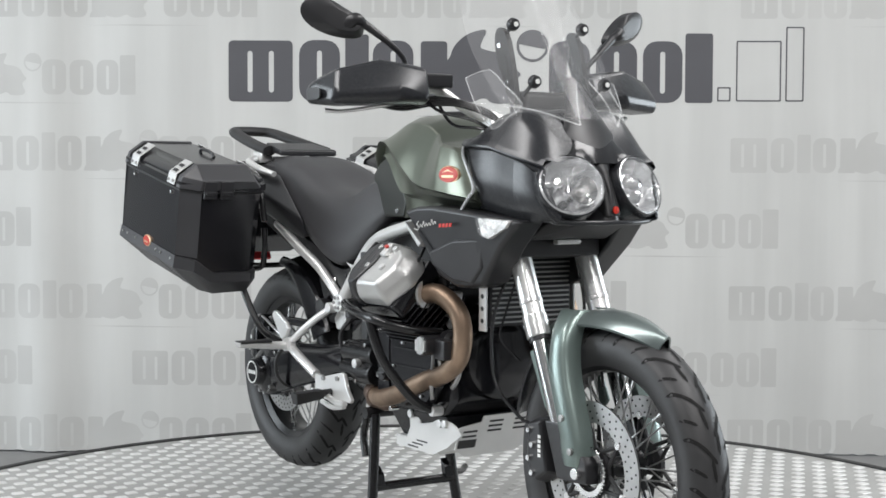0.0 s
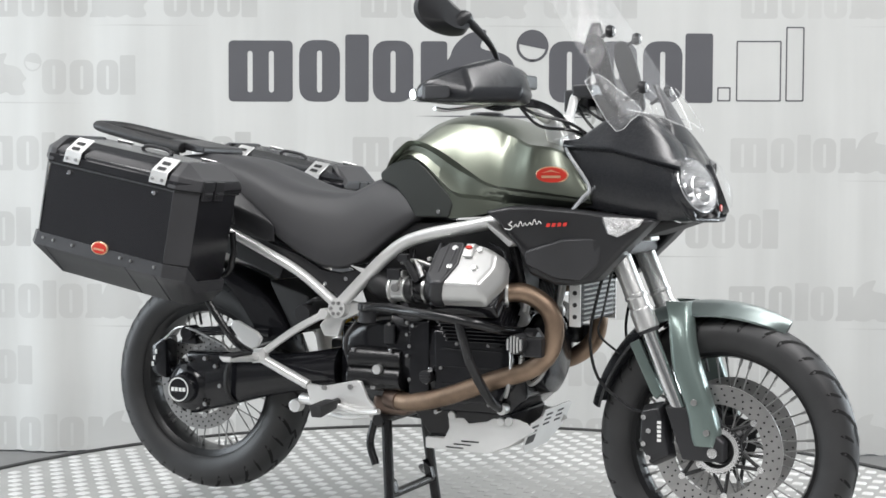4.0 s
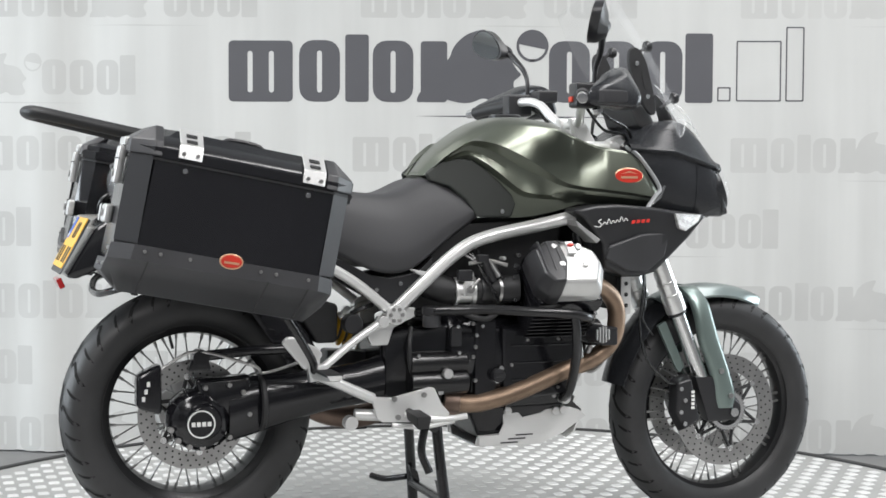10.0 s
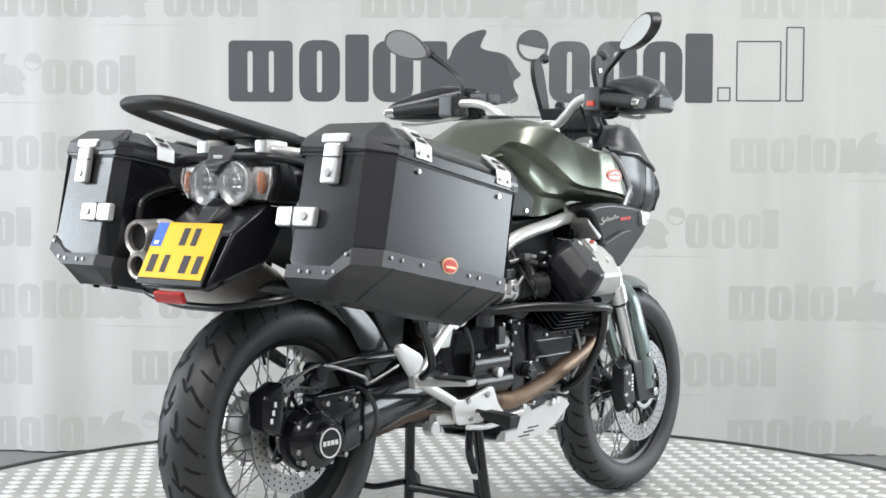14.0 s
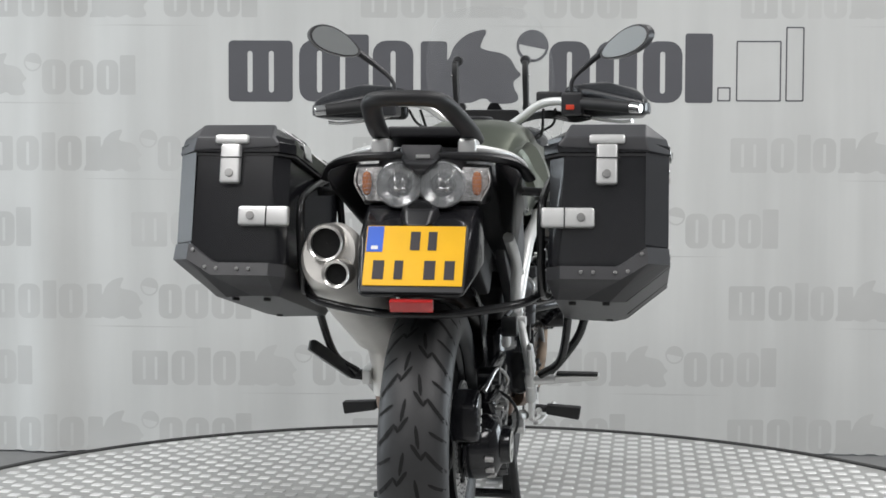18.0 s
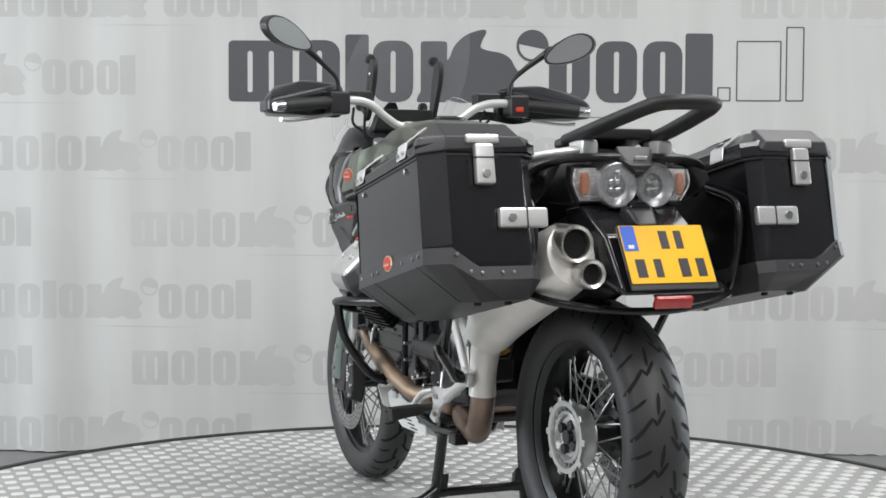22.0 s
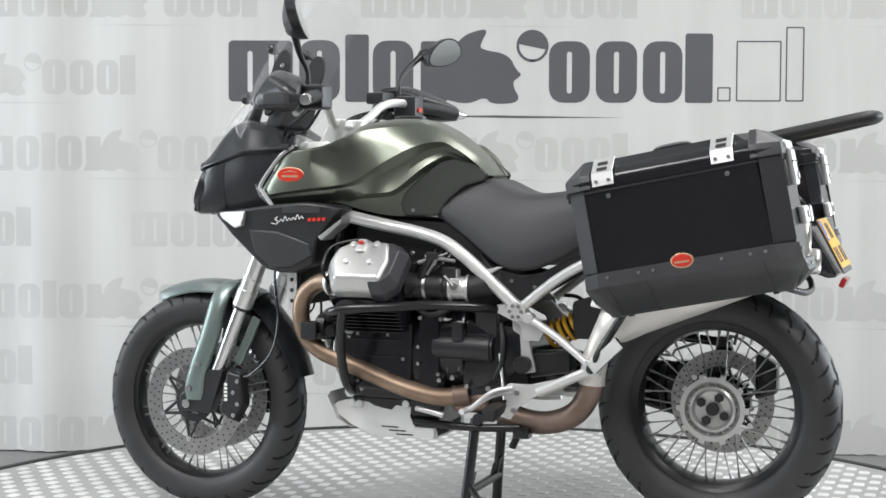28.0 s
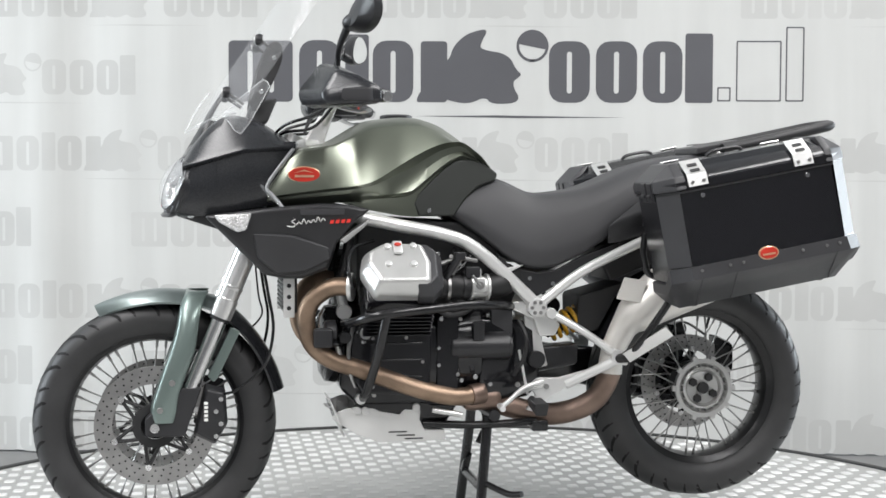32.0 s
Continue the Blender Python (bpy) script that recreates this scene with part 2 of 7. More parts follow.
def smooth_path(pts, steps=6):
    pts = [Vector(p) for p in pts]
    if len(pts) < 3:
        return pts
    ext = [2 * pts[0] - pts[1], *pts, 2 * pts[-1] - pts[-2]]
    out = []
    for i in range(1, len(ext) - 2):
        a, b, c, d = ext[i - 1:i + 3]
        for k in range(steps):
            t = k / steps
            out.append(0.5 * (2 * b + (c - a) * t + (2 * a - 5 * b + 4 * c - d) * t * t + (3 * b - a - 3 * c + d) * t ** 3))
    return out + [pts[-1]]


def tube(pts, r, n=12, steps=6, flat=1.0):
    """A round bar along a smooth line; r may be one radius or one for each given point."""
    line = smooth_path(pts, steps)
    if isinstance(r, (int, float)):
        rs = [r] * len(line)
    else:
        at = np.linspace(0, len(r) - 1, len(line))
        rs = [float(v) for v in np.interp(at, range(len(r)), r)]
    bm = bmesh.new()
    up = Vector((0, 0, 1))
    rings = []
    side = None
    for i, p in enumerate(line):
        d = (line[min(i + 1, len(line) - 1)] - line[max(i - 1, 0)]).normalized()
        if side is None:
            side = d.cross(up if abs(d.z) < 0.9 else Vector((1, 0, 0))).normalized()
        else:
            side = (side - d * side.dot(d)).normalized()
        w = d.cross(side)
        rings.append([bm.verts.new(p + rs[i] * (math.cos(a) * side + flat * math.sin(a) * w)) for a in (2 * math.pi * k / n for k in range(n))])
    for a, b in zip(rings, rings[1:]):
        for k in range(n):
            bm.faces.new((a[k], a[(k + 1) % n], b[(k + 1) % n], b[k]))
    bm.faces.new(rings[0][::-1])
    bm.faces.new(rings[-1])
    return bm


def loft(rings, cap=True):
    """A skin over closed rings with equal counts of points."""
    bm = bmesh.new()
    vs = [[bm.verts.new(p) for p in r] for r in rings]
    n = len(rings[0])
    for a, b in zip(vs, vs[1:]):
        for k in range(n):
            bm.faces.new((a[k], a[(k + 1) % n], b[(k + 1) % n], b[k]))
    if cap:
        bm.faces.new(vs[0][::-1])
        bm.faces.new(vs[-1])
    return bm


def lathe(c, profile, n=48, axis="y", closed=True):
    """A turned body: profile of (radius, along) round an axis through c."""
    bm = bmesh.new()
    rings = []
    for r, h in profile:
        ring = []
        for k in range(n):
            a = 2 * math.pi * k / n
            u, w = r * math.cos(a), r * math.sin(a)
            v = (u, h, w) if axis == "y" else (h, u, w) if axis == "x" else (u, w, h)
            ring.append(bm.verts.new(Vector(c) + Vector(v)))
        rings.append(ring)
    pairs = list(zip(rings, rings[1:])) + ([(rings[-1], rings[0])] if closed else [])
    for a, b in pairs:
        for k in range(n):
            bm.faces.new((a[k], a[(k + 1) % n], b[(k + 1) % n], b[k]))
    if not closed:
        for r in (rings[0], rings[-1]):
            bm.faces.new(r)
    return bm


def oval(c, rx, rz, y, thick, tilt=0.0, n=32):
    """A flat oval disc that faces sideways; thick runs away from the machine's middle."""
    bm = bmesh.new()
    ct, st = math.cos(tilt), math.sin(tilt)
    a = []
    for yy, k in ((y, 1.0), (y + thick * 0.7, 1.0), (y + thick, 0.9)):
        ring = []
        for i in range(n):
            u, w = rx * k * math.cos(2 * math.pi * i / n), rz * k * math.sin(2 * math.pi * i / n)
            ring.append(bm.verts.new((c[0] + u * ct - w * st, yy, c[1] + u * st + w * ct)))
        a.append(ring)
    for p, q in zip(a, a[1:]):
        for i in range(n):
            bm.faces.new((p[i], p[(i + 1) % n], q[(i + 1) % n], q[i]))
    bm.faces.new(a[0])
    bm.faces.new(a[-1])
    return bm


def smooth_rows(rows, n, soft=2.0):
    """Rows of (x, values...) drawn out to n even steps, with the corners eased."""
    xs = np.linspace(rows[0][0], rows[-1][0], n)
    k = np.exp(-0.5 * (np.arange(-6, 7) / soft) ** 2)
    k /= k.sum()
    cols = [xs]
    for i in range(1, len(rows[0])):
        v = np.interp(xs, [r[0] for r in rows], [r[i] for r in rows])
        pad = np.concatenate([2 * v[0] - v[6:0:-1], v, 2 * v[-1] - v[-2:-8:-1]])
        cols.append(np.convolve(pad, k, "valid"))
    return [tuple(float(c[j]) for c in cols) for j in range(n)]


def thing(name, label, category, group="", kind=""):
    return tagged(new(name), label, category, group, kind)

# ---------------------------------------------------------------- the hall
def wall_with_windows(name, wall, holes):
    """A hall wall, 0.1 m thick, with its openings; holes are middle, width, sill, head along the wall."""
    z0, z1, half, c = -0.3, 4.1, 6.5, 0.0 if wall in ("north", "south") else -1.5
    cuts = sorted((m - w / 2, m + w / 2, a, b) for m, w, a, b in holes)
    spans, x = [], c - half
    for a, b, s, h in cuts:
        spans += [(x, a, z0, z1), (a, b, z0, s), (a, b, h, z1)]
        x = b
    spans.append((x, c + half, z0, z1))
    bms = []
    for a, b, s, h in spans:
        m, w = (a + b) / 2, b - a
        at = {"north": (m, 5.05), "south": (m, -8.05), "west": (-6.55, m), "east": (6.55, m)}[wall]
        size = (w, 0.1) if wall in ("north", "south") else (0.1, w)
        bms.append(box((*at, (s + h) / 2), (*size, h - s), 0))
    tagged(part(name, merge(*bms), M_SIDEWALL if wall in ("west", "east") else M_WALL, smooth=0), "plain grey painted hall wall", "wall", kind="structure")


def hall():
    tagged(part("floor", box((0, -1.5, -0.27), (13, 13, 0.1), 0), M_HALL, smooth=0), "grey concrete hall floor round the turntable", "floor", kind="structure")
    for wall in ("north", "south", "west", "east"):
        wall_with_windows("wall_" + wall, wall, [w[1:] for w in WINDOWS if w[0] == wall])
    for name, at, size in (("wall_band_south", (0, -7.985, 3.15), (12.9, 0.02, 1.85)), ("wall_band_east", (6.485, -1.5, 3.53), (0.02, 12.9, 1.1)), ("wall_band_west", (-6.485, -4.55, 3.15), (0.02, 6.8, 1.85))):
        tagged(part(name, box(at, size, 0), M_CEILING, smooth=0), "white cladding along the top of the hall wall", "wall", kind="structure")
    for i, (wall, mid, wide, sill, head) in enumerate(WINDOWS):
        ob = thing("window_%d" % (i + 1), "tall hall window with grey metal glazing bars", "window", kind="structure")
        ob.matrix_basis = pose(-6.45 if wall == "west" else 6.45, mid, 0)
        for z in (sill - 0.02, head + 0.02):
            part("window_frame", box((0, 0, z), (0.06, wide + 0.12, 0.08), 0.006), M_EDGE, ob)
        for k in range(5):
            part("glazing_bar" if 0 < k < 4 else "window_frame", box((0, wide * (k / 4 - 0.5), (sill + head) / 2), (0.05, 0.09, head - sill - 0.04), 0.006), M_EDGE, ob)
        part("transom", box((0, 0, sill + 0.58 * (head - sill)), (0.045, wide, 0.08), 0.006), M_EDGE, ob)
    tagged(part("ceiling", box((0, -1.5, 4.15), (13, 13, 0.1), 0), M_CEILING, smooth=0), "plain white hall ceiling", "ceiling", kind="structure")
    for lx, ly in LAMPS:
        ob = thing("ceiling_light", "white rectangular ceiling light fixture above the turntable", "ceiling light", "ceiling lights")
        ob.location = (lx, ly, 4.0)
        part("housing", box((0, 0, 0.05), (1.2, 2.5, 0.1), 0.01), M_WALL, ob)


hall()


# ---------------------------------------------------------------- the printed banner behind
BANNER_Y = 2.3


def fold(x, z):
    """How far the hanging banner stands off its plane: soft folds, deeper at one end."""
    k = min(1, max(0, (-1.0 - x) / 0.7))
    k = k * k * (3 - 2 * k)
    e = min(1, max(0, (x - 1.6) / 0.5))
    hang = 0.75 + 0.25 * math.sin(1.3 * z + 2 * x)
    y = 0.008 * math.sin(2.3 * x + 0.5) + 0.0045 * math.sin(9 * x + 1.1 * z + 1) * hang + 0.0012 * math.sin(31 * x - 2.0 * z) * hang
    y += k * hang * (0.02 * math.sin(11.5 * x + 0.25 * z) + 0.009 * math.sin(23 * x + 1.0 - 0.5 * z))
    y += e * 0.012 * math.sin(9 * x)
    return BANNER_Y + y


def cloth(x, z, step=0.04):
    """The banner's face between its weave lines."""
    k = math.floor((x + 3.4) / step)
    a = -3.4 + k * step
    u = (x - a) / step
    return fold(a, z) * (1 - u) + fold(a + step, z) * u


def sheet(outline, lift, holes=(), step=0.04):
    """A printed patch that follows the cloth: the outline, cut into small faces, less any holes."""
    bm = bmesh.new()
    loops = [outline, *holes]
    eds = []
    for lp in loops:
        vs = [bm.verts.new((x, 0, z)) for x, z in lp]
        eds += [bm.edges.new((vs[i], vs[(i + 1) % len(vs)])) for i in range(len(vs))]
    bmesh.ops.triangle_fill(bm, use_beauty=True, use_dissolve=False, edges=eds, normal=(0, -1, 0))
    xs = [p[0] for p in outline]
    x = -3.4 + step * math.ceil((min(xs) + 3.4) / step + 0.01)
    while x < max(xs):
        bmesh.ops.bisect_plane(bm, geom=bm.verts[:] + bm.edges[:] + bm.faces[:], plane_co=(x, 0, 0), plane_no=(1, 0, 0))
        x += step
    for v in bm.verts:
        v.co.y = cloth(v.co.x, v.co.z) - lift
    return bm


def round_block(x0, x1, z0, z1, r, n=4):
    out = []
    for cx, cz, a0 in ((x1 - r, z1 - r, 0), (x0 + r, z1 - r, 90), (x0 + r, z0 + r, 180), (x1 - r, z0 + r, 270)):
        for k in range(n + 1):
            a = radians(a0 + 90 * k / n)
            out.append((cx + r * math.cos(a), cz + r * math.sin(a)))
    return out


# plain blocks of the banner's big sign: left, right, top, corner, slits
BLOCKS = [(-0.958, -0.68, 0.264, 0.02, 2), (-0.652, -0.475, 0.266, 0.06, 1), (-0.452, -0.35, 0.291, 0.012, 0), (-0.333, -0.157, 0.266, 0.06, 1),
          (-0.125, -0.01, 0.264, 0.015, 0), (0.432, 0.61, 0.266, 0.06, 1), (0.636, 0.814, 0.266, 0.06, 1), (0.839, 1.01, 0.266, 0.06, 1),
          (1.022, 1.142, 0.3, 0.012, 0)]
FIGURE = [(-0.15, 0.0), (-0.12, 0.06), (-0.04, 0.09), (-0.06, 0.15), (0.0, 0.185), (0.015, 0.24), (0.06, 0.285), (0.1, 0.305), (0.17, 0.32),
          (0.135, 0.255), (0.135, 0.228), (0.255, 0.21), (0.29, 0.14), (0.318, 0.12), (0.265, 0.085), (0.318, 0.0), (0.185, -0.01), (0.155, 0.025),
          (0.08, -0.01), (-0.02, 0.012), (-0.06, 0.035), (-0.11, 0.0)]


def rounded(pts, times=2):
    """Cuts the corners of a closed outline."""
    for _ in range(times):
        pts = [(a[0] * k + b[0] * (1 - k), a[1] * k + b[1] * (1 - k)) for a, b in zip(pts, pts[1:] + pts[:1]) for k in (0.75, 0.25)]
    return pts


def ring_line(cx, cz, r, w, n=28):
    a = [(cx + r * math.cos(2 * math.pi * k / n), cz + r * math.sin(2 * math.pi * k / n)) for k in range(n)]
    b = [(cx + (r - w) * math.cos(2 * math.pi * k / n), cz + (r - w) * math.sin(2 * math.pi * k / n)) for k in range(n)]
    return a, b


def sign_pieces(k, ox, oz, lift, slits=True):
    """The sign's plain blocks, figure and underline at the scale k, with their lower left at ox, oz."""
    def at(pts):
        return [(ox + (x + 0.958) * k, oz + z * k) for x, z in pts]
    out = []
    for x0, x1, top, r, cut in BLOCKS:
        holes = []
        for c in range(cut if slits else 0):
            cx = x0 + (x1 - x0) * (c + 1) / (cut + 1)
            holes.append(at(round_block(cx - 0.011, cx + 0.011, 0.04, top - 0.045, 0.0105, 3)))
        out.append(("block", sheet(at(round_block(x0, x1, 0, top, r)), lift, holes)))
    out.append(("figure", sheet(at(rounded(FIGURE)), lift + 0.0003)))
    a, b = ring_line(0.36, 0.245, 0.07, 0.012)
    cap = [(0.36 + 0.066 * math.cos(t), 0.245 + 0.066 * math.sin(t)) for t in np.linspace(-0.25, 3.0, 14)]
    out.append(("figure", merge(sheet(at(a), lift + 0.0005, [at(b)]), sheet(at(cap), lift + 0.0007))))
    out.append(("underline", sheet(at([(-0.15, -0.06), (0.2, -0.056), (0.77, -0.064), (0.3, -0.068)]), lift)))
    return out


def banner():
    nx, nz, x0, x1, z0, z1 = 170, 24, -3.4, 3.4, -0.21, 3.2
    bm = bmesh.new()
    vs = [[bm.verts.new((x0 + (x1 - x0) * i / nx, cloth(x0 + (x1 - x0) * i / nx, z0 + (z1 - z0) * j / nz), z0 + (z1 - z0) * j / nz))
           for j in range(nz + 1)] for i in range(nx + 1)]
    for i in range(nx):
        for j in range(nz):
            bm.faces.new((vs[i][j], vs[i + 1][j], vs[i + 1][j + 1], vs[i][j + 1]))
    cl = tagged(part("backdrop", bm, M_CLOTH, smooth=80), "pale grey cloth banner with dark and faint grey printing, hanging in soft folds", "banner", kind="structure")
    for nm, b in sign_pieces(1.0, -0.958, 1.32, 0.0008):
        part(nm + "_print", b, M_PRINT, cl, smooth=80)
    # three outlined blocks after the big ones
    for bx0, bx1, top in ((1.162, 1.22, 0.062), (1.243, 1.437, 0.262), (1.456, 1.535, 0.322)):
        o = round_block(bx0, bx1, 1.327, 1.327 + top, 0.004, 1)
        i = round_block(bx0 + 0.006, bx1 - 0.006, 1.333, 1.321 + top, 0.002, 1)
        part("outline_print", sheet(o, 0.0008, [i]), M_PRINT, cl, smooth=80)
    rows = [(1.68, (-2.03, -0.385, 1.26)), (1.344, (-2.56,)), (1.014, (-2.06, -0.42, 1.223)), (0.684, (-3.02, -1.387, 0.238)),
            (0.369, (-2.06, -0.42, 1.223)), (0.077, (-3.02, -1.387, 0.238)), (-0.217, (-2.06, -0.42, 1.223))]
    for z, starts in rows:
        for x in starts:
            bms = [b for nm, b in sign_pieces(0.57, x, z + 0.004, 0.0004)]
            part("faint_print", merge(*bms), M_FAINT, cl, smooth=80)


banner()


# ---------------------------------------------------------------- the turntable
def turntable():
    ob = thing("turntable", "round turntable deck with bright raised lozenge tread and a dark edge", "turntable")
    R = 1.74
    part("deck", lathe((0, 0, 0), [(0.02, -0.06), (R - 0.006, -0.06), (R - 0.006, -0.002), (0.02, -0.002)], 96, "z"), M_FLOOR, ob, smooth=30)
    part("edge_trim", lathe((0, 0, 0), [(R - 0.006, -0.07), (R + 0.012, -0.07), (R + 0.012, 0.004), (R + 0.006, 0.007), (R - 0.006, 0.004)], 128, "z"), M_EDGE, ob)
    part("skirt", lathe((0, 0, 0), [(R - 0.08, -0.218), (R - 0.05, -0.218), (R - 0.05, -0.061), (R - 0.08, -0.061)], 96, "z"), M_EDGE, ob)
    part("centre_cap", lathe((0, 0, 0), [(0.001, -0.05), (0.03, -0.05), (0.03, -0.0005), (0.001, -0.0005)], 24, "z"), M_FLOOR, ob)
    px, py, lx, ly = 0.046, 0.05, 0.0175, 0.0195
    verts, faces, outer = [], [], []
    n = 40
    for i in range(-n, n + 1):
        for j in range(-n, n + 1):
            if (i + j) % 2:
                continue
            cx, cy = i * px, j * py
            if cx * cx + cy * cy > (R - 0.035) ** 2:
                continue
            if cx * cx + cy * cy > 1.58 ** 2:
                outer.append((cx, cy))
                continue
            b = len(verts)
            for k, h in ((1.0, -0.002), (0.85, 0.0006)):
                for sx, sy in ((-1, -0.72), (-0.72, -1), (0.72, -1), (1, -0.72), (1, 0.72), (0.72, 1), (-0.72, 1), (-1, 0.72)):
                    verts.append((cx + lx * sx * k, cy + ly * sy * k, h))
            for k in range(8):
                faces.append((b + k, b + (k + 1) % 8, b + 8 + (k + 1) % 8, b + 8 + k))
            faces.append(tuple(range(b + 8, b + 16)))
    me = bpy.data.meshes.new("tread")
    me.from_pydata(verts, [], faces)
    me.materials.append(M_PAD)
    t = new("tread", me)
    t.parent = ob
    tagged(t, "bright worn raised lozenges, dulled in the middle", kind="stuff")
    one = bpy.data.meshes.new("lozenge")
    shape = [(lx * sx * k, ly * sy * k, h) for k, h in ((1.0, -0.002), (0.85, 0.0006)) for sx, sy in ((-1, -0.72), (-0.72, -1), (0.72, -1), (1, -0.72), (1, 0.72), (0.72, 1), (-0.72, 1), (-1, 0.72))]
    one.from_pydata(shape, [], [(k, (k + 1) % 8, 8 + (k + 1) % 8, 8 + k) for k in range(8)] + [tuple(range(8, 16))])
    one.materials.append(M_LOZENGE)
    for cx, cy in outer:
        q = new("lozenge", one)
        q.parent = ob
        q.location = (cx, cy, 0)
    return ob


TURNTABLE = turntable()

# ---------------------------------------------------------------- the motorcycle: x forward, y to its left, z up from the deck
BIKE = thing("motorcycle", "green-grey and black touring motorcycle with two black side cases", "motorcycle")
SIDES = (-1, 1)
FRONT, REAR = Vector((0.798, 0, 0.325)), Vector((-0.735, 0, 0.393))


def groove_strip(bm, prof, pts, width):
    """A narrow dark groove over a tyre; pts are (angle, place across the tread)."""
    def on(a, v):
        ys = [p[1] for p in prof]
        r = float(np.interp(v, ys, [p[0] for p in prof])) + 0.0013
        return Vector((r * math.cos(a), v, r * math.sin(a)))
    rows = []
    for i, (a, v) in enumerate(pts):
        q = pts[min(i + 1, len(pts) - 1)]
        p = pts[max(i - 1, 0)]
        da, dv = (q[0] - p[0]) * 0.32, q[1] - p[1]
        ln = math.hypot(da, dv) or 1
        taper = 0.35 if i in (0, len(pts) - 1) else 1
        na, nv = -dv / ln * width / 2 * taper, da / ln * width / 2 * taper
        rows.append((bm.verts.new(on(a + na / 0.32, v + nv)), bm.verts.new(on(a - na / 0.32, v - nv))))
    for p, q in zip(rows, rows[1:]):
        bm.faces.new((p[0], p[1], q[1], q[0]))


def wheel(name, c, prof_half, rim_r, rim_w, hub_r, hub_w, spokes, label):
    hub = [(0.012, -hub_w), (hub_r * 0.7, -hub_w), (hub_r, -hub_w + 0.004), (hub_r, -hub_w + 0.012), (hub_r * 0.72, -hub_w + 0.02),
           (hub_r * 0.66, 0), (hub_r * 0.72, hub_w - 0.02), (hub_r, hub_w - 0.012), (hub_r, hub_w - 0.004), (hub_r * 0.7, hub_w), (0.012, hub_w)]
    w = part(name, lathe((0, 0, 0), hub, 32), M_RIM, BIKE, label)
    w.location = c
    prof = [(r, -y) for r, y in prof_half] + [(r, y) for r, y in prof_half[::-1] if y > 0]
    inner = [(prof_half[0][0] + 0.006, prof_half[0][1] - 0.012), (prof_half[0][0] + 0.006, -prof_half[0][1] + 0.012)]
    tyre = part("tyre", lathe((0, 0, 0), prof + inner, 96), M_TYRE, w, "black road tyre with slanted tread grooves")
    bm = bmesh.new()
    top = [p for p in prof if p[0] > max(q[0] for q in prof) - 0.05]
    half = top[-1][1]
    n = 18
    for k in range(n):
        a = 2 * math.pi * k / n
        for sgn, ph in ((1, 0), (-1, math.pi / n)):
            if name == "rear_wheel":
                kinks = ((0.05, 0.02), (0.34, 0.115), (0.44, 0.07), (0.97, 0.225))
            else:
                kinks = ((0.06, 0.02), (0.5, 0.13), (0.98, 0.22))
            groove_strip(bm, top, [(a + ph + float(np.interp(u, [k[0] for k in kinks], [k[1] for k in kinks])), sgn * half * u) for u in np.linspace(kinks[0][0], kinks[-1][0], 17)], 0.008)
            groove_strip(bm, top, [(a + ph + 0.285 + 0.07 * u, sgn * half * (0.52 + 0.44 * u)) for u in np.linspace(0, 1, 7)], 0.0068)
            groove_strip(bm, top, [(a + ph - 0.10 + 0.15 * u, sgn * half * (0.16 + 0.1 * u)) for u in np.linspace(0, 1, 5)], 0.0078)
    tagged(part("groove_pattern", bm, M_GROOVE, tyre, smooth=0), kind="stuff")
    rp = [(rim_r, -rim_w * 0.4), (rim_r + 0.004, -rim_w * 0.8), (rim_r + 0.02, -rim_w), (rim_r + 0.026, -rim_w), (rim_r + 0.026, -rim_w + 0.006), (rim_r + 0.012, -rim_w * 0.7),
          (rim_r + 0.006, 0), (rim_r + 0.012, rim_w * 0.7), (rim_r + 0.026, rim_w - 0.006), (rim_r + 0.026, rim_w), (rim_r + 0.02, rim_w), (rim_r + 0.004, rim_w * 0.8), (rim_r, rim_w * 0.4), (rim_r - 0.003, 0)]
    part("rim", lathe((0, 0, 0), rp, 96), M_RIM, w, "gloss black wire-spoked rim")
    meshes = []
    for sgn in (1, -1):
        for lean in (1, -1):
            p = Vector((hub_r * 0.92, sgn * (hub_w - 0.008), 0))
            a = lean * 0.34
            q = Vector((rim_r * math.cos(a), sgn * 0.012, rim_r * math.sin(a)))
            b = merge(rod(p, q, 0.0021, n=6), rod(p + (q - p) * 0.9, q, 0.0038, n=6))
            ob = part("spoke", b, M_SPOKE, w)
            meshes.append(ob)
    per = spokes // 4
    for g, ob in enumerate(meshes):
        for k in range(per):
            o = ob if k == 0 else ob.copy()
            if k:
                scene.collection.objects.link(o)
            o.rotation_euler = (0, -2 * math.pi * (k + g * 0.25) / per, 0)
    part("valve", rod((0, -0.01, -rim_r), (0, -0.012, -rim_r + 0.035), 0.004, n=8), M_BLACK, w).rotation_euler = (0, 2.9, 0)
    return w


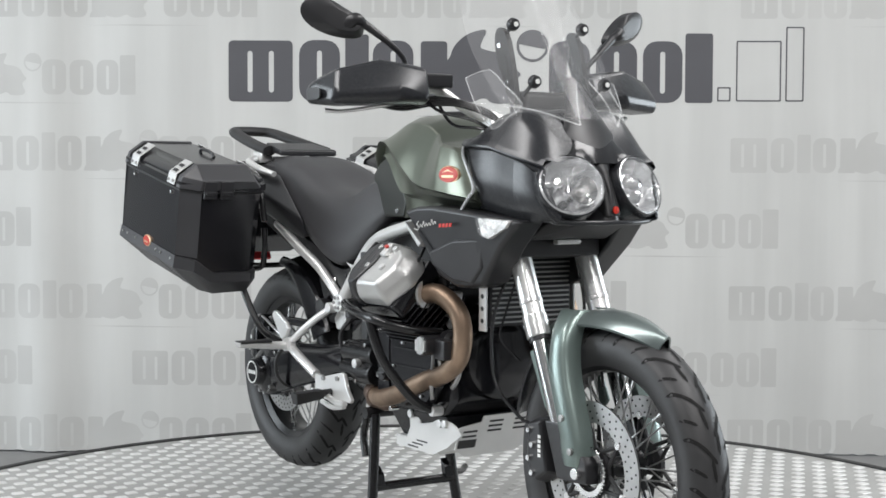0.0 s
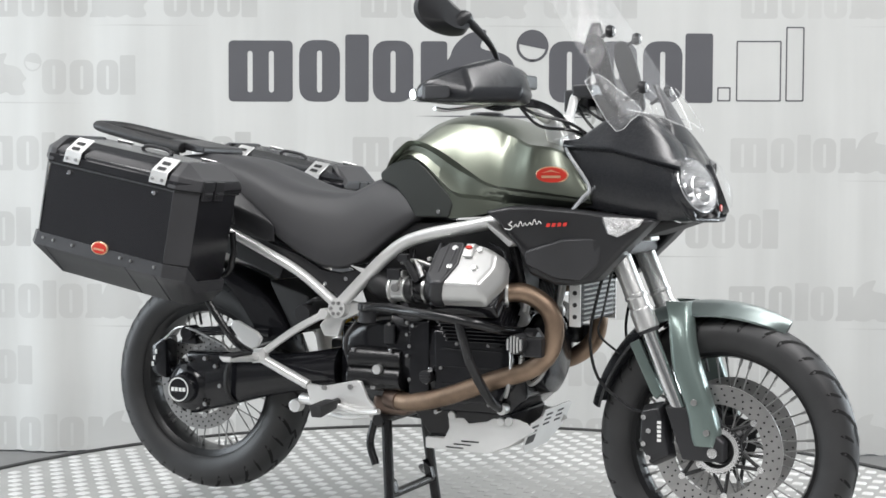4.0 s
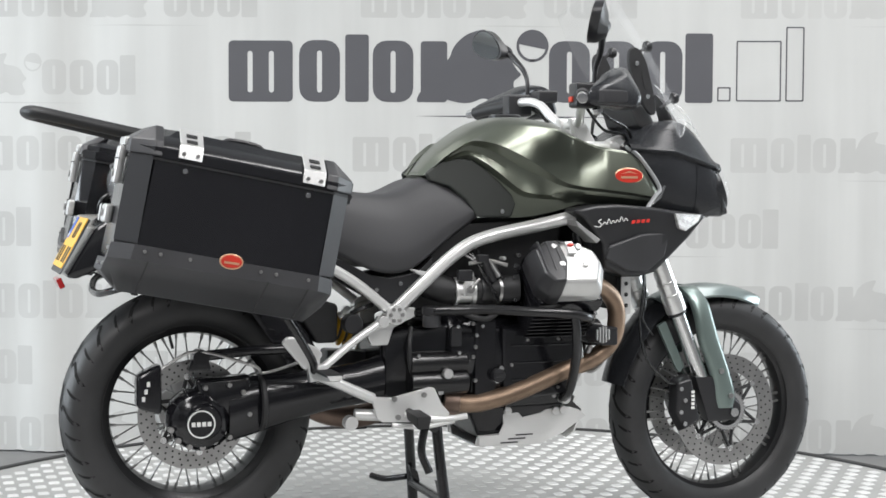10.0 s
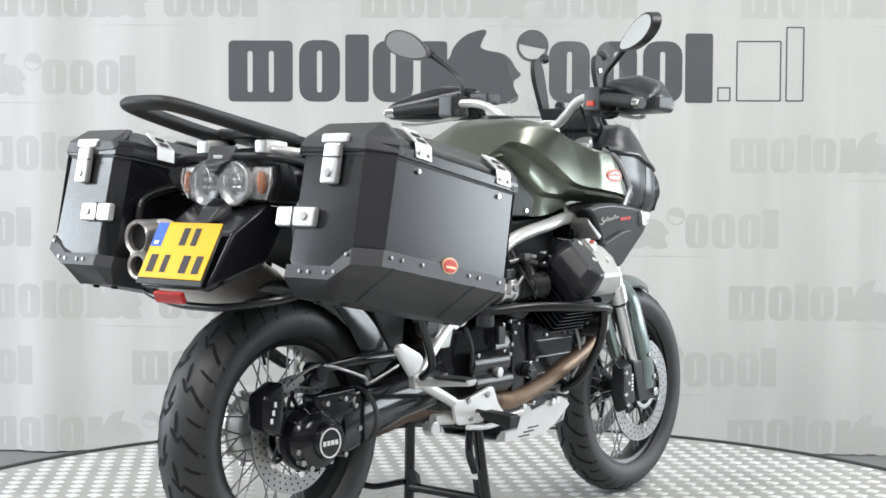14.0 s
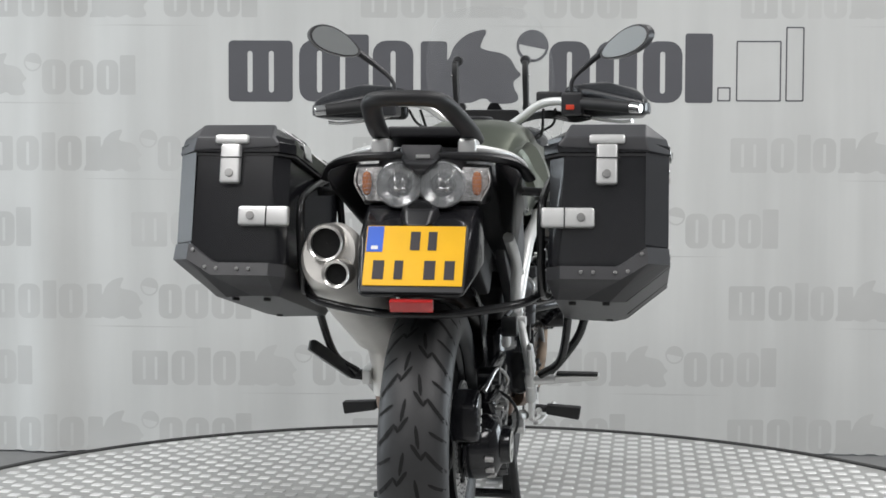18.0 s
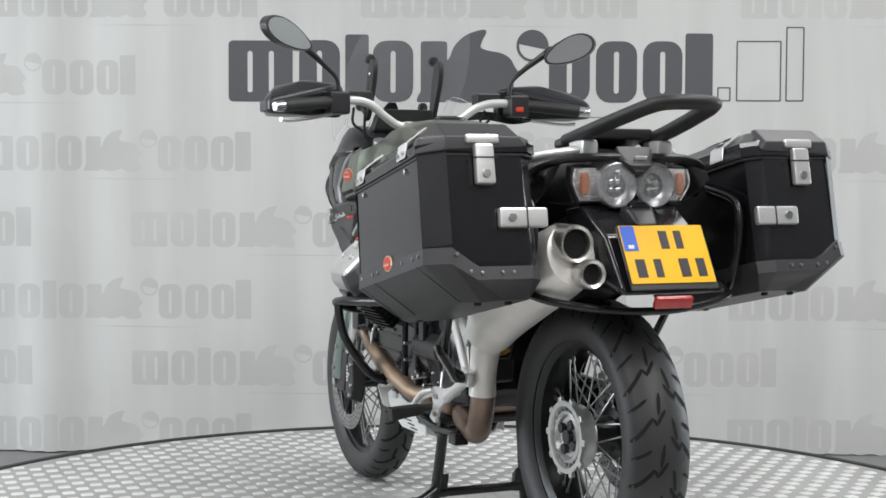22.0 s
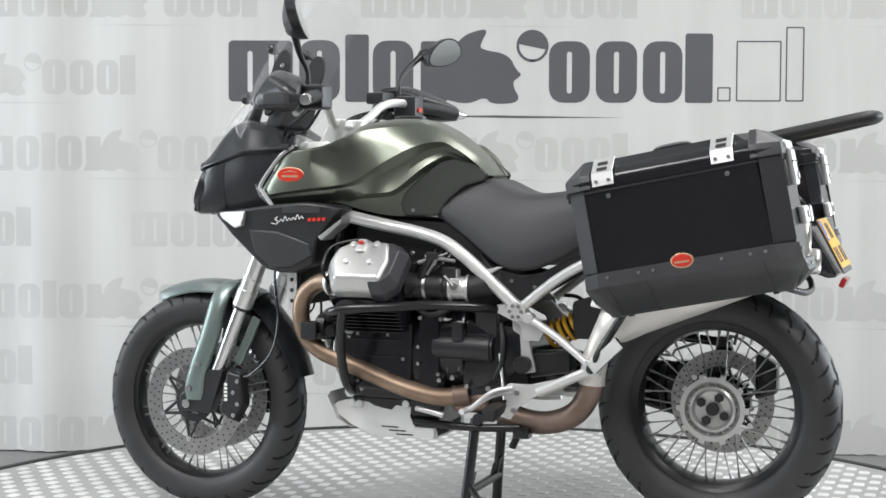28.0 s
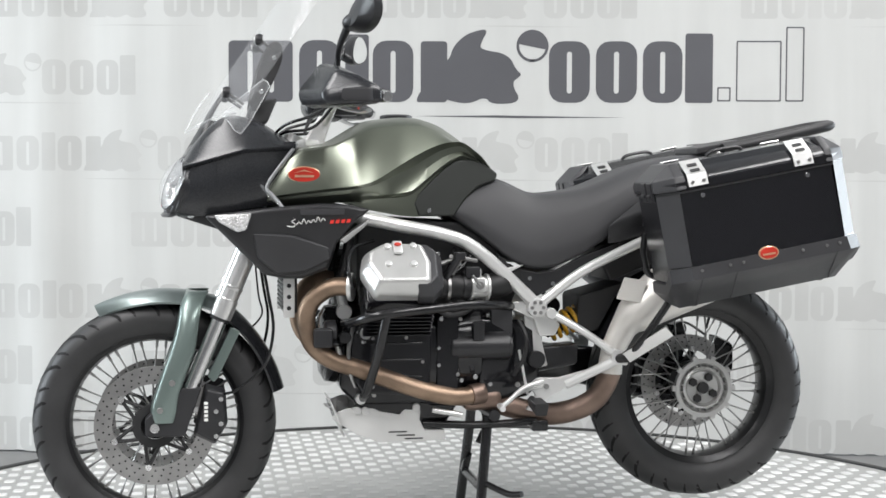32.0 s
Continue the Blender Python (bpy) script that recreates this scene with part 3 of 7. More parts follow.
def disc(w, y, r0, r1, carrier, sgn):
    """A drilled brake disc on its spider."""
    bm = lathe((0, 0, 0), [(r0, y - 0.0025), (r1, y - 0.0025), (r1, y + 0.0025), (r0, y + 0.0025)], 72)
    d = part("brake_disc", bm, M_STEEL, w, "drilled steel brake disc")
    hb = bmesh.new()
    for k in range(36):
        a = 2 * math.pi * k / 36
        for i in range(3):
            r = r0 + (r1 - r0) * (0.2 + 0.3 * i)
            aa = a + i * 0.06
            m = Matrix.Translation((r * math.cos(aa), y, r * math.sin(aa))) @ Matrix.Rotation(math.pi / 2, 4, "X")
            bmesh.ops.create_cone(hb, cap_ends=True, segments=8, radius1=0.0026, radius2=0.0026, depth=0.0064, matrix=m)
    part("drill_hole", hb, M_GROOVE, d)
    part("disc_carrier", lathe((0, 0, 0), [(carrier * 0.62, y - 0.004), (carrier, y - 0.004), (carrier, y + 0.004), (carrier * 0.62, y + 0.004)], 40), M_MATT, w)
    for k in range(6):
        a = 2 * math.pi * k / 6 + 0.3
        b = a + 0.38
        foot = ((r0 + 0.002) * math.cos(b), y, (r0 + 0.002) * math.sin(b))
        for off in (0.0, 0.76):
            part("carrier_arm", rod((carrier * 0.9 * math.cos(a + off), y, carrier * 0.9 * math.sin(a + off)), foot, 0.0048, n=8), M_MATT, w)
        part("disc_button", rod((foot[0], y - 0.006, foot[2]), (foot[0], y + 0.006, foot[2]), 0.0085, n=12), M_CHROME, w)


def wheels():
    f = wheel("front_wheel", FRONT, [(0.236, 0.040), (0.247, 0.050), (0.268, 0.056), (0.288, 0.056), (0.302, 0.050), (0.313, 0.038), (0.321, 0.021), (0.325, 0.0)],
              0.222, 0.036, 0.04, 0.055, 40, "spoked front wheel with black rim and twin discs")
    disc(f, -0.078, 0.112, 0.16, 0.06, -1)
    disc(f, 0.078, 0.112, 0.16, 0.06, 1)
    ring = lathe((0, 0, 0), [(0.044, -0.094), (0.056, -0.094), (0.056, -0.09), (0.044, -0.09)], 40)
    for k in range(40):
        a = 2 * math.pi * k / 40
        ring = merge(ring, box((0.057 * math.cos(a), -0.092, 0.057 * math.sin(a)), (0.006, 0.004, 0.003), 0, Matrix.Rotation(-a, 4, "Y")))
    part("sensor_ring", ring, M_CHROME, f)
    part("axle", rod((0, -0.135, 0), (0, 0.13, 0), 0.013, n=20, bevel=0.002), M_CHROME, f)
    r = wheel("rear_wheel", REAR, [(0.222, 0.055), (0.231, 0.066), (0.252, 0.074), (0.272, 0.075), (0.290, 0.068), (0.304, 0.054), (0.315, 0.03), (0.320, 0.0)],
              0.2, 0.052, 0.062, 0.05, 40, "spoked rear wheel with black rim")
    disc(r, -0.07, 0.095, 0.138, 0.06, -1)
    # cup-shaped hub flange on the left, with tabs on its rim and ribs inside
    fl = lathe((0, 0, 0), [(0.05, 0.03), (0.078, 0.036), (0.084, 0.046), (0.087, 0.076), (0.093, 0.078), (0.093, 0.084), (0.08, 0.084), (0.076, 0.078), (0.074, 0.064), (0.05, 0.06)], 60)
    for k in range(10):
        a = 2 * math.pi * k / 10
        fl = merge(fl, box((0.097 * math.cos(a), 0.079, 0.097 * math.sin(a)), (0.014, 0.010, 0.017), 0.002, Matrix.Rotation(-a, 4, "Y")))
    for v in fl.verts:
        v.co.x, v.co.z = v.co.x * 0.9, v.co.z * 0.9
    flange = part("hub_flange", fl, M_COVER, r, "grey alloy hub flange with tabs on its rim")
    for k in range(20):
        a = 2 * math.pi * (k + 0.5) / 20
        part("flange_rib", box((0.0645 * math.cos(a), 0.07, 0.0645 * math.sin(a)), (0.010, 0.016, 0.003), 0, Matrix.Rotation(-a, 4, "Y")), M_CAST, flange)
    part("hub_face", lathe((0, 0, 0), [(0.001, 0.056), (0.056, 0.056), (0.06, 0.062), (0.06, 0.078), (0.054, 0.082), (0.05, 0.078), (0.046, 0.07), (0.001, 0.066)], 40), M_COVER, r)
    for k in range(4):
        a = 2 * math.pi * k / 4 + 0.5
        part("hub_bolt", rod((0.034 * math.cos(a), 0.069, 0.034 * math.sin(a)), (0.034 * math.cos(a), 0.081, 0.034 * math.sin(a)), 0.0125, n=6, bevel=0.002), M_MATT, r)
    part("hub_nut", rod((0, 0.069, 0), (0, 0.082, 0), 0.017, n=12, bevel=0.002), M_MATT, r)


wheels()


def front_end():
    def on_fork(z):
        return 0.567 - 0.417 * (z - 0.755)
    for s in SIDES:
        y = s * 0.1
        up = part("fork_outer", merge(fluted((on_fork(1.1), y, 1.1), (on_fork(0.655), y, 0.655), 0.0265),
                                      rod((on_fork(0.665), y, 0.665), (on_fork(0.615), y, 0.615), 0.0295, n=24, bevel=0.003),
                                      rod((on_fork(0.70), y, 0.70), (on_fork(0.69), y, 0.69), 0.0285, n=24, bevel=0.002)), M_FORK, BIKE, "silver fluted upper fork tube")
        part("fork_seal", rod((on_fork(0.617), y, 0.617), (on_fork(0.607), y, 0.607), 0.026, n=24), M_BLACK, up)
        part("fork_inner", rod((on_fork(0.61), y, 0.61), (on_fork(0.40), y, 0.40), 0.0215, n=24), M_CHROME, BIKE, "chromed inner fork tube")
        part("fork_foot", hull([(on_fork(0.43) + dx, y + dy, 0.43) for dx in (-0.028, 0.028) for dy in (-0.024, 0.024)] +
                               [(0.73 + dx, y + dy, 0.30) for dx in (-0.01, 0.035) for dy in (-0.022, 0.022)] +
                               [(0.798 + dx, y + dy, 0.325 + dz) for dx in (-0.026, 0.026) for dy in (-0.02, 0.02) for dz in (-0.024, 0.024)], 0.006), M_BLACK, BIKE, "black fork foot")
        # caliper behind each fork leg
        cal = part("brake_caliper", hull([(0.612, y * 0.86, 0.425), (0.668, y * 0.86, 0.44), (0.70, y * 0.86, 0.30), (0.64, y * 0.86, 0.27), (0.605, y * 0.86, 0.33),
                                          (0.618, y * 1.28, 0.415), (0.66, y * 1.28, 0.425), (0.688, y * 1.28, 0.31), (0.642, y * 1.28, 0.285), (0.614, y * 1.28, 0.33)], 0.006), M_BLACK, BIKE, "black four-piston brake caliper")
        for i in range(4):
            part("caliper_bolt", rod((0.625 + 0.013 * (i % 2), s * 0.126, 0.40 - 0.033 * i), (0.625 + 0.013 * (i % 2), s * 0.134, 0.40 - 0.033 * i), 0.007, n=6), M_CHROME, cal)
        for i in range(5):
            part("maker_mark", box((0.664, s * 0.1292, 0.345 + 0.011 * i), (0.010, 0.001, 0.0075), 0), M_WHITEP, cal)
        # mudguard blades on the outside of the fork legs
        rows = [(0.682, 0.654, 0.712, 0.064), (0.668, 0.664, 0.722, 0.086), (0.635, 0.676, 0.732, 0.110), (0.59, 0.683, 0.737, 0.122), (0.53, 0.69, 0.754, 0.129), (0.46, 0.718, 0.78, 0.132), (0.40, 0.738, 0.800, 0.132), (0.355, 0.738, 0.811, 0.13), (0.338, 0.748, 0.800, 0.128)]
        rings = []
        for z, xa, xb, yo in smooth_rows([(-r[0], *r[1:]) for r in rows], 26, 1.2):
            w = xb - xa
            rings.append([(xa + u * w, s * (yo - d), -z) for u, d in ((0, 0.012), (0.06, 0.004), (0.2, 0.0), (0.5, -0.002), (0.8, 0.001), (0.95, 0.006), (1.02, 0.018), (1.05, 0.036), (1.03, 0.052), (0.95, 0.053), (0.9, 0.026), (0.5, 0.02), (0, 0.022))])
        b = loft(rings)
        bl = part("mudguard_blade", b, M_FENDER, BIKE, "sage green mudguard stay", smooth=45)
        for bx, bz in ((0.752, 0.445), (0.784, 0.373)):
            part("stay_bolt", rod((bx, s * 0.128, bz), (bx, s * 0.138, bz), 0.0085, n=12, bevel=0.002), M_STEEL, bl)
        part("rear_stay", plate([(0.572, 0.575), (0.598, 0.588), (0.66, 0.456), (0.644, 0.438), (0.632, 0.45)], s * 0.075, s * 0.09, 0.004), M_FENDER, BIKE)
        part("brake_hose", tube([(0.52, s * 0.09, 0.80), (0.50, s * 0.135, 0.68), (0.487, s * 0.14, 0.585), (0.51, s * 0.14, 0.49), (0.58, s * 0.125, 0.425), (0.62, s * 0.115, 0.41)], 0.0042, 8), M_TUBE, BIKE)
    part("sensor_cable", tube([(0.53, -0.075, 0.80), (0.515, -0.12, 0.66), (0.505, -0.125, 0.60), (0.55, -0.10, 0.55)], 0.003, 6), M_TUBE, BIKE)

    def arc(a0, a1, r, half, drop, n, tip, lift=0.0):
        rings = []
        for k in range(n + 1):
            u = k / n
            a = radians(a0 + (a1 - a0) * u)
            hw = half * (1 - tip * u ** 3)
            ring = []
            for i in range(13):
                v = -1 + 2 * i / 12
                rr = r + lift * (1 - u) ** 2 - drop * abs(v) ** 2.4
                ring.append((FRONT.x + rr * math.cos(a), hw * v, FRONT.z + rr * math.sin(a)))
            for i in range(13):
                v = 1 - 2 * i / 12
                rr = r + lift * (1 - u) ** 2 - 0.006 - drop * abs(v) ** 2.4
                ring.append((FRONT.x + rr * math.cos(a), (hw - 0.003) * v, FRONT.z + rr * math.sin(a)))
            rings.append(ring)
        return loft(rings)
    part("front_mudguard", arc(122, 63, 0.355, 0.075, 0.032, 22, 0.78, 0.028), M_GUARD, BIKE, "sage green front mudguard")
    part("mudguard_tail", arc(118, 166, 0.358, 0.07, 0.03, 16, 0.15, 0.02), M_COWL, BIKE, "dark blue-grey rear half of the mudguard")
    part("fork_yoke", hull([(0.50, s * y, z) for s in SIDES for y, z in ((0.135, 0.80), (0.135, 0.845), (0.06, 0.79), (0.06, 0.85))] + [(0.58, s * 0.12, z) for s in SIDES for z in (0.80, 0.845)], 0.008), M_BLACK, BIKE)
    part("top_yoke", hull([(0.40, s * 0.13, z) for s in SIDES for z in (1.06, 1.09)] + [(0.46, s * 0.12, z) for s in SIDES for z in (1.06, 1.09)] + [(0.34, s * 0.04, z) for s in SIDES for z in (1.06, 1.09)], 0.008), M_SILVER, BIKE, "silver top yoke")


front_end()


def tank():
    # x, top, width, crease height, bottom
    rows = [(-0.125, 1.005, 0.085, 0.995, 0.988, 0.965), (-0.08, 1.056, 0.125, 1.046, 1.03, 0.955), (-0.02, 1.101, 0.150, 1.087, 1.052, 0.935), (0.03, 1.134, 0.162, 1.082, 1.025, 0.91), (0.063, 1.145, 0.172, 1.071, 0.998, 0.895), (0.09, 1.153, 0.178, 1.058, 0.975, 0.882),
            (0.12, 1.155, 0.184, 1.042, 0.951, 0.884), (0.15, 1.155, 0.19, 1.024, 0.947, 0.886), (0.225, 1.145, 0.198, 0.977, 0.942, 0.9), (0.262, 1.13, 0.203, 0.968, 0.938, 0.912), (0.29, 1.112, 0.206, 0.964, 0.936, 0.92), (0.34, 1.082, 0.212, 0.959, 0.932, 0.922), (0.42, 1.072, 0.214, 0.949, 0.926, 0.917), (0.47, 1.035, 0.208, 0.942, 0.922, 0.914), (0.505, 0.985, 0.198, 0.936, 0.92, 0.914)]
    rings = []
    for x, zt, w, zc, zd, zb in smooth_rows(rows, 80, 1.5):
        flat = min(1, max(0, (x - 0.27) / 0.08))
        u = min(1, max(0, (x - 0.12) / 0.12))
        u = u * u * (3 - 2 * u)
        dip = 0.012 * (1 - u)
        zs = zt - 0.026 + 0.012 * flat
        ys = w * (0.76 + 0.17 * flat)
        half = [(0.0, zt), (0.3 * w, zt - 0.002), (0.55 * w, zt - 0.008 + 0.004 * flat), (ys - 0.006, zs + 0.003)] + [(ys + (w + 0.004 - ys) * u + 0.006 * math.sin(math.pi * u), zs + (zc - zs) * u) for u in (0.03, 0.35, 0.7)] + [(w + 0.004, zc), (w - 0.008 - dip, zc - 0.3 * (zc - zd)), (w - 0.012 - dip * 0.8, zc - 0.65 * (zc - zd)), (w - 0.012 - 0.012 * u, zd),
                (w - 0.032 - 0.01 * u, zd - 0.012), (w - 0.036 - 0.01 * u, zd * 0.4 + zb * 0.6), (w - 0.036 - 0.01 * u, zb)]
        ring = [(x, y, z) for y, z in half] + [(x, 0, zb)] + [(x, -y, z) for y, z in half[:0:-1]]
        rings.append(ring)
    tk = part("fuel_tank", loft(rings), M_TANK, BIKE, "metallic green-grey sculpted fuel tank", smooth=28)
    part("fuel_cap", lathe((0.14, 0, 1.150), [(0.002, 0), (0.045, 0), (0.045, 0.008), (0.038, 0.012), (0.002, 0.012)], 32, "z"), M_BLACK, tk)
    for s in SIDES:
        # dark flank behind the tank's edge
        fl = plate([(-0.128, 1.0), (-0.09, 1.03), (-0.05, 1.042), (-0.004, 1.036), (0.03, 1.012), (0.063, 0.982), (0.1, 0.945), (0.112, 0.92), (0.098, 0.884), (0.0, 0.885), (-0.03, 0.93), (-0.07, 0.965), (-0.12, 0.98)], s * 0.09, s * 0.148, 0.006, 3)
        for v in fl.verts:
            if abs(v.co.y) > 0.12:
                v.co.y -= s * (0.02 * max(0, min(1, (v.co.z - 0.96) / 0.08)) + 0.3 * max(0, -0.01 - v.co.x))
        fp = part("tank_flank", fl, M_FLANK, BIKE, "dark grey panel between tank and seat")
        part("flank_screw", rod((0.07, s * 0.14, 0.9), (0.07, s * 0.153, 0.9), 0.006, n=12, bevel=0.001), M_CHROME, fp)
        # raised oval badge
        bd = part("tank_badge", oval((0.41, 0.995), 0.043, 0.022, s * 0.208, s * 0.008, 0.02 * s), M_GOLD, BIKE, "red oval maker's badge with a pale rim")
        part("badge_field", oval((0.41, 0.995), 0.0405, 0.0195, s * 0.2115, s * 0.006), M_RED, bd)
        part("badge_bar", box((0.41, s * 0.2178, 0.991), (0.05, 0.001, 0.006), 0), M_GOLD, bd)
        part("badge_wing", plate([(0.385, 1.000), (0.41, 1.004), (0.435, 1.000), (0.41, 1.008)], s * 0.2172, s * 0.2182, 0), M_GOLD, bd)
        # bright trim along the front of the tank wing
        part("wing_trim", tube([(0.425, s * 0.165, 1.074), (0.45, s * 0.2, 1.045), (0.505, s * 0.208, 0.968), (0.49, s * 0.212, 0.94), (0.46, s * 0.216, 0.903)], 0.004, 8, flat=1.4), M_TRIMG, BIKE, "grey edge trim of the tank")
        # crease lines pressed into the tank's side
        part("air_deflector", hull([(0.478, s * 0.205, 0.925), (0.515, s * 0.212, 0.97), (0.53, s * 0.205, 0.972), (0.505, s * 0.222, 0.935), (0.465, s * 0.225, 0.905)], 0.003), M_LENS, BIKE, "small clear air deflector")


tank()


def cowl():
    rows = [(0.43, 1.08, 0.19, 0.93), (0.47, 1.10, 0.205, 0.918), (0.52, 1.135, 0.208, 0.91), (0.57, 1.148, 0.205, 0.903), (0.61, 1.15, 0.197, 0.896), (0.645, 1.128, 0.191, 0.89), (0.675, 1.098, 0.185, 0.886), (0.70, 1.068, 0.178, 0.886), (0.722, 1.03, 0.168, 0.888)]
    rings = []
    for x, zt, w, zb in smooth_rows(rows, 38):
        zc = float(np.interp(x, (0.43, 0.56, 0.722), (1.066, 1.058, 1.012)))
        half = [(0, zt + 0.004), (0.32 * w, zt), (0.58 * w, zt + 0.002), (0.72 * w, zt - 0.006), (0.82 * w, zt - 0.3 * (zt - zc)), (0.95 * w, zc + 0.016), (w, zc + 0.004), (w, zc), (0.945 * w, zc - 0.008), (0.965 * w, zc - 0.04), (0.97 * w, (zc + zb) / 2), (0.93 * w, zb + 0.03), (0.84 * w, zb)]
        rings.append([(x, y, z) for y, z in half] + [(x, 0, zb)] + [(x, -y, z) for y, z in half[:0:-1]])
    cw = part("front_cowl", loft(rings, cap=False), M_COWL, BIKE, "graphite front cowl round the twin headlights", smooth=32)
    # dark raised spine that runs from the screen down between the lamps
    spine = []
    for x, z, hw, d in ((0.61, 1.226, 0.012, 0.004), (0.622, 1.212, 0.022, 0.007), (0.656, 1.16, 0.042, 0.012), (0.682, 1.115, 0.06, 0.018), (0.698, 1.088, 0.085, 0.028), (0.714, 1.06, 0.085, 0.034), (0.732, 1.03, 0.05, 0.04), (0.746, 1.0, 0.026, 0.05), (0.761, 0.96, 0.018, 0.05), (0.773, 0.92, 0.022, 0.05), (0.774, 0.892, 0.045, 0.05)):
        spine.append([(x - d * abs(v) ** 2.2 * 0.8, hw * v, z - 0.1 * d * v * v) for v in np.linspace(-1, 1, 13)] + [(x - d * 0.9 - 0.006, hw * v, z - 0.1 * d) for v in np.linspace(1, -1, 7)])
    part("cowl_spine", loft(spine), M_BLACK, BIKE, "dark centre spine of the cowl", smooth=50)
    for s in SIDES:
        lamp = Vector((0.724, s * 0.096, 0.964))
        # lamp bowl faces forward and a little outward
        turn = Matrix.Translation(lamp) @ Matrix.Rotation(radians(s * 16), 4, "Z") @ Matrix.Rotation(radians(-21), 4, "Y")

        def turned(prof, ky=1.0, n=36, closed=False):
            b = lathe((0, 0, 0), prof, n, "x", closed=closed)
            for v in b.verts:
                v.co.y *= 1.08 * ky
                v.co.z *= 0.98
                v.co = turn @ v.co
            return b
        hl = part("headlight", turned([(0.074, -0.05), (0.076, 0.020), (0.070, 0.024), (0.066, 0.012), (0.056, -0.012), (0.035, -0.03), (0.001, -0.036)]), M_REFLECT, BIKE, "large round headlight with clear lens")
        part("bezel", merge(turned([(0.0735, -0.035), (0.080, -0.035), (0.0775, 0.02), (0.0745, 0.024), (0.0725, 0.02)], closed=True)), M_COWL, hl)
        part("lens", turned([(0.0725, 0.018), (0.071, 0.026), (0.066, 0.034), (0.045, 0.046), (0.02, 0.051), (0.001, 0.052)]), M_LENS, hl)
        # second bowl towards the middle, bulb shields, dark vents in the bowl
        def spot(y, z, prof, n=20):
            b = lathe((0, 0, 0), prof, n, "x", closed=False)
            for v in b.verts:
                v.co = turn @ (v.co + Vector((0, y, z)))
            return b
        part("inner_bowl", spot(-s * 0.03, -0.008, [(0.036, -0.02), (0.038, 0.012), (0.035, 0.014), (0.03, 0.0), (0.016, -0.012), (0.001, -0.014)], 28), M_CHROME, hl)
        part("bulb_cap", spot(-s * 0.03, -0.008, [(0.009, -0.014), (0.009, 0.004), (0.005, 0.008), (0.001, 0.008)], 16), M_STEEL, hl)
        part("bulb_cap", spot(s * 0.025, 0.012, [(0.016, -0.03), (0.016, -0.004), (0.010, 0.006), (0.001, 0.007)], 18), M_CHROME, hl)
        for y, z, r in ((0.012, -0.035, 0.010), (0.042, -0.004, 0.009)):
            part("bowl_vent", spot(s * y, z, [(r, -0.03), (r, -0.012), (r * 0.6, -0.010), (0.001, -0.010)], 14), M_MATT, hl)
        # side panel of the cowl that runs on to the lamp's edge
        cheek = []
        for x, y, top in smooth_rows([(0.635, 0.189, 1.025), (0.67, 0.186, 1.018), (0.70, 0.180, 1.0), (0.722, 0.173, 0.978), (0.742, 0.162, 0.94), (0.755, 0.15, 0.9)], 16, 1.0):
            line = [(y - 0.03 * (1 - u) ** 4 - 0.004 * u ** 3, 0.886 + (top - 0.886) * u) for u in np.linspace(0, 1, 9)]
            cheek.append([(x, s * a, z) for a, z in line] + [(x, s * (a - 0.007), z) for a, z in line[::-1]])
        part("lamp_cheek", loft(cheek), M_COWL, BIKE, "graphite side panel beside the lamp", smooth=50)
        # lower wing of the fairing
        outer = [(0.235, 0.905), (0.30, 0.917), (0.367, 0.92), (0.482, 0.911), (0.57, 0.9), (0.668, 0.888), (0.605, 0.825), (0.512, 0.732), (0.46, 0.722), (0.412, 0.722), (0.345, 0.748), (0.325, 0.815), (0.272, 0.88)]
        b = plate(outer, s * 0.16, s * 0.238, 0.012, 3)
        for v in b.verts:
            k = max(0, min(1, (v.co.x - 0.44) / 0.24))
            v.co.y -= s * (0.05 * k + 0.045 * max(0, min(1, (0.84 - v.co.z) / 0.12)))
        wing = part("fairing_wing", b, M_BLACK, BIKE, "black fairing side panel with a model script")
        q0 = 0.30 if s < 0 else 0.452
        dq = 1 if s < 0 else -1
        # flowing script, a tall first stroke and low waves, then a red bar
        part("script_mark", tube([(q0 - dq * 0.004, s * 0.2402, 0.862), (q0 + dq * 0.012, s * 0.2402, 0.860), (q0 + dq * 0.016, s * 0.2402, 0.868), (q0 + dq * 0.008, s * 0.2402, 0.873), (q0 + dq * 0.016, s * 0.2402, 0.880)], 0.0012, 6, 4), M_WHITEP, wing)
        part("script_mark", tube([(q0 + dq * (0.02 + 0.0062 * k), s * 0.2402, 0.865 + (0.0075 if k % 2 else 0.0) + 0.0009 * k + (0.006 if k in (3, 9) else 0)) for k in range(13)], 0.001, 6, 3), M_WHITEP, wing)
        for k in range(4):
            part("script_mark", hull([(q0 + dq * (0.106 + 0.0145 * k + x), s * y, 0.868 + 0.0009 * k + z) for x, z in ((0.0, 0.0), (0.0095, 0.0005), (0.012, 0.0095), (0.0025, 0.009)) for y in (0.2385, 0.2403)], 0), M_REDP, wing)
        fin = plate([(0.547, 0.846), (0.443, 0.839), (0.345, 0.808), (0.340, 0.772), (0.413, 0.738), (0.480, 0.732), (0.53, 0.775)], s * 0.215, s * 0.243, 0.008, 3)
        for v in fin.verts:
            v.co.y -= s * (0.05 * max(0, min(1, (v.co.x - 0.44) / 0.24)) + 0.045 * max(0, min(1, (0.84 - v.co.z) / 0.12)) + 0.02 * max(0, min(1, (v.co.z - 0.80) / 0.05)))
        part("wing_fin", fin, M_CASEG, wing, "raised dark grey lower fin")
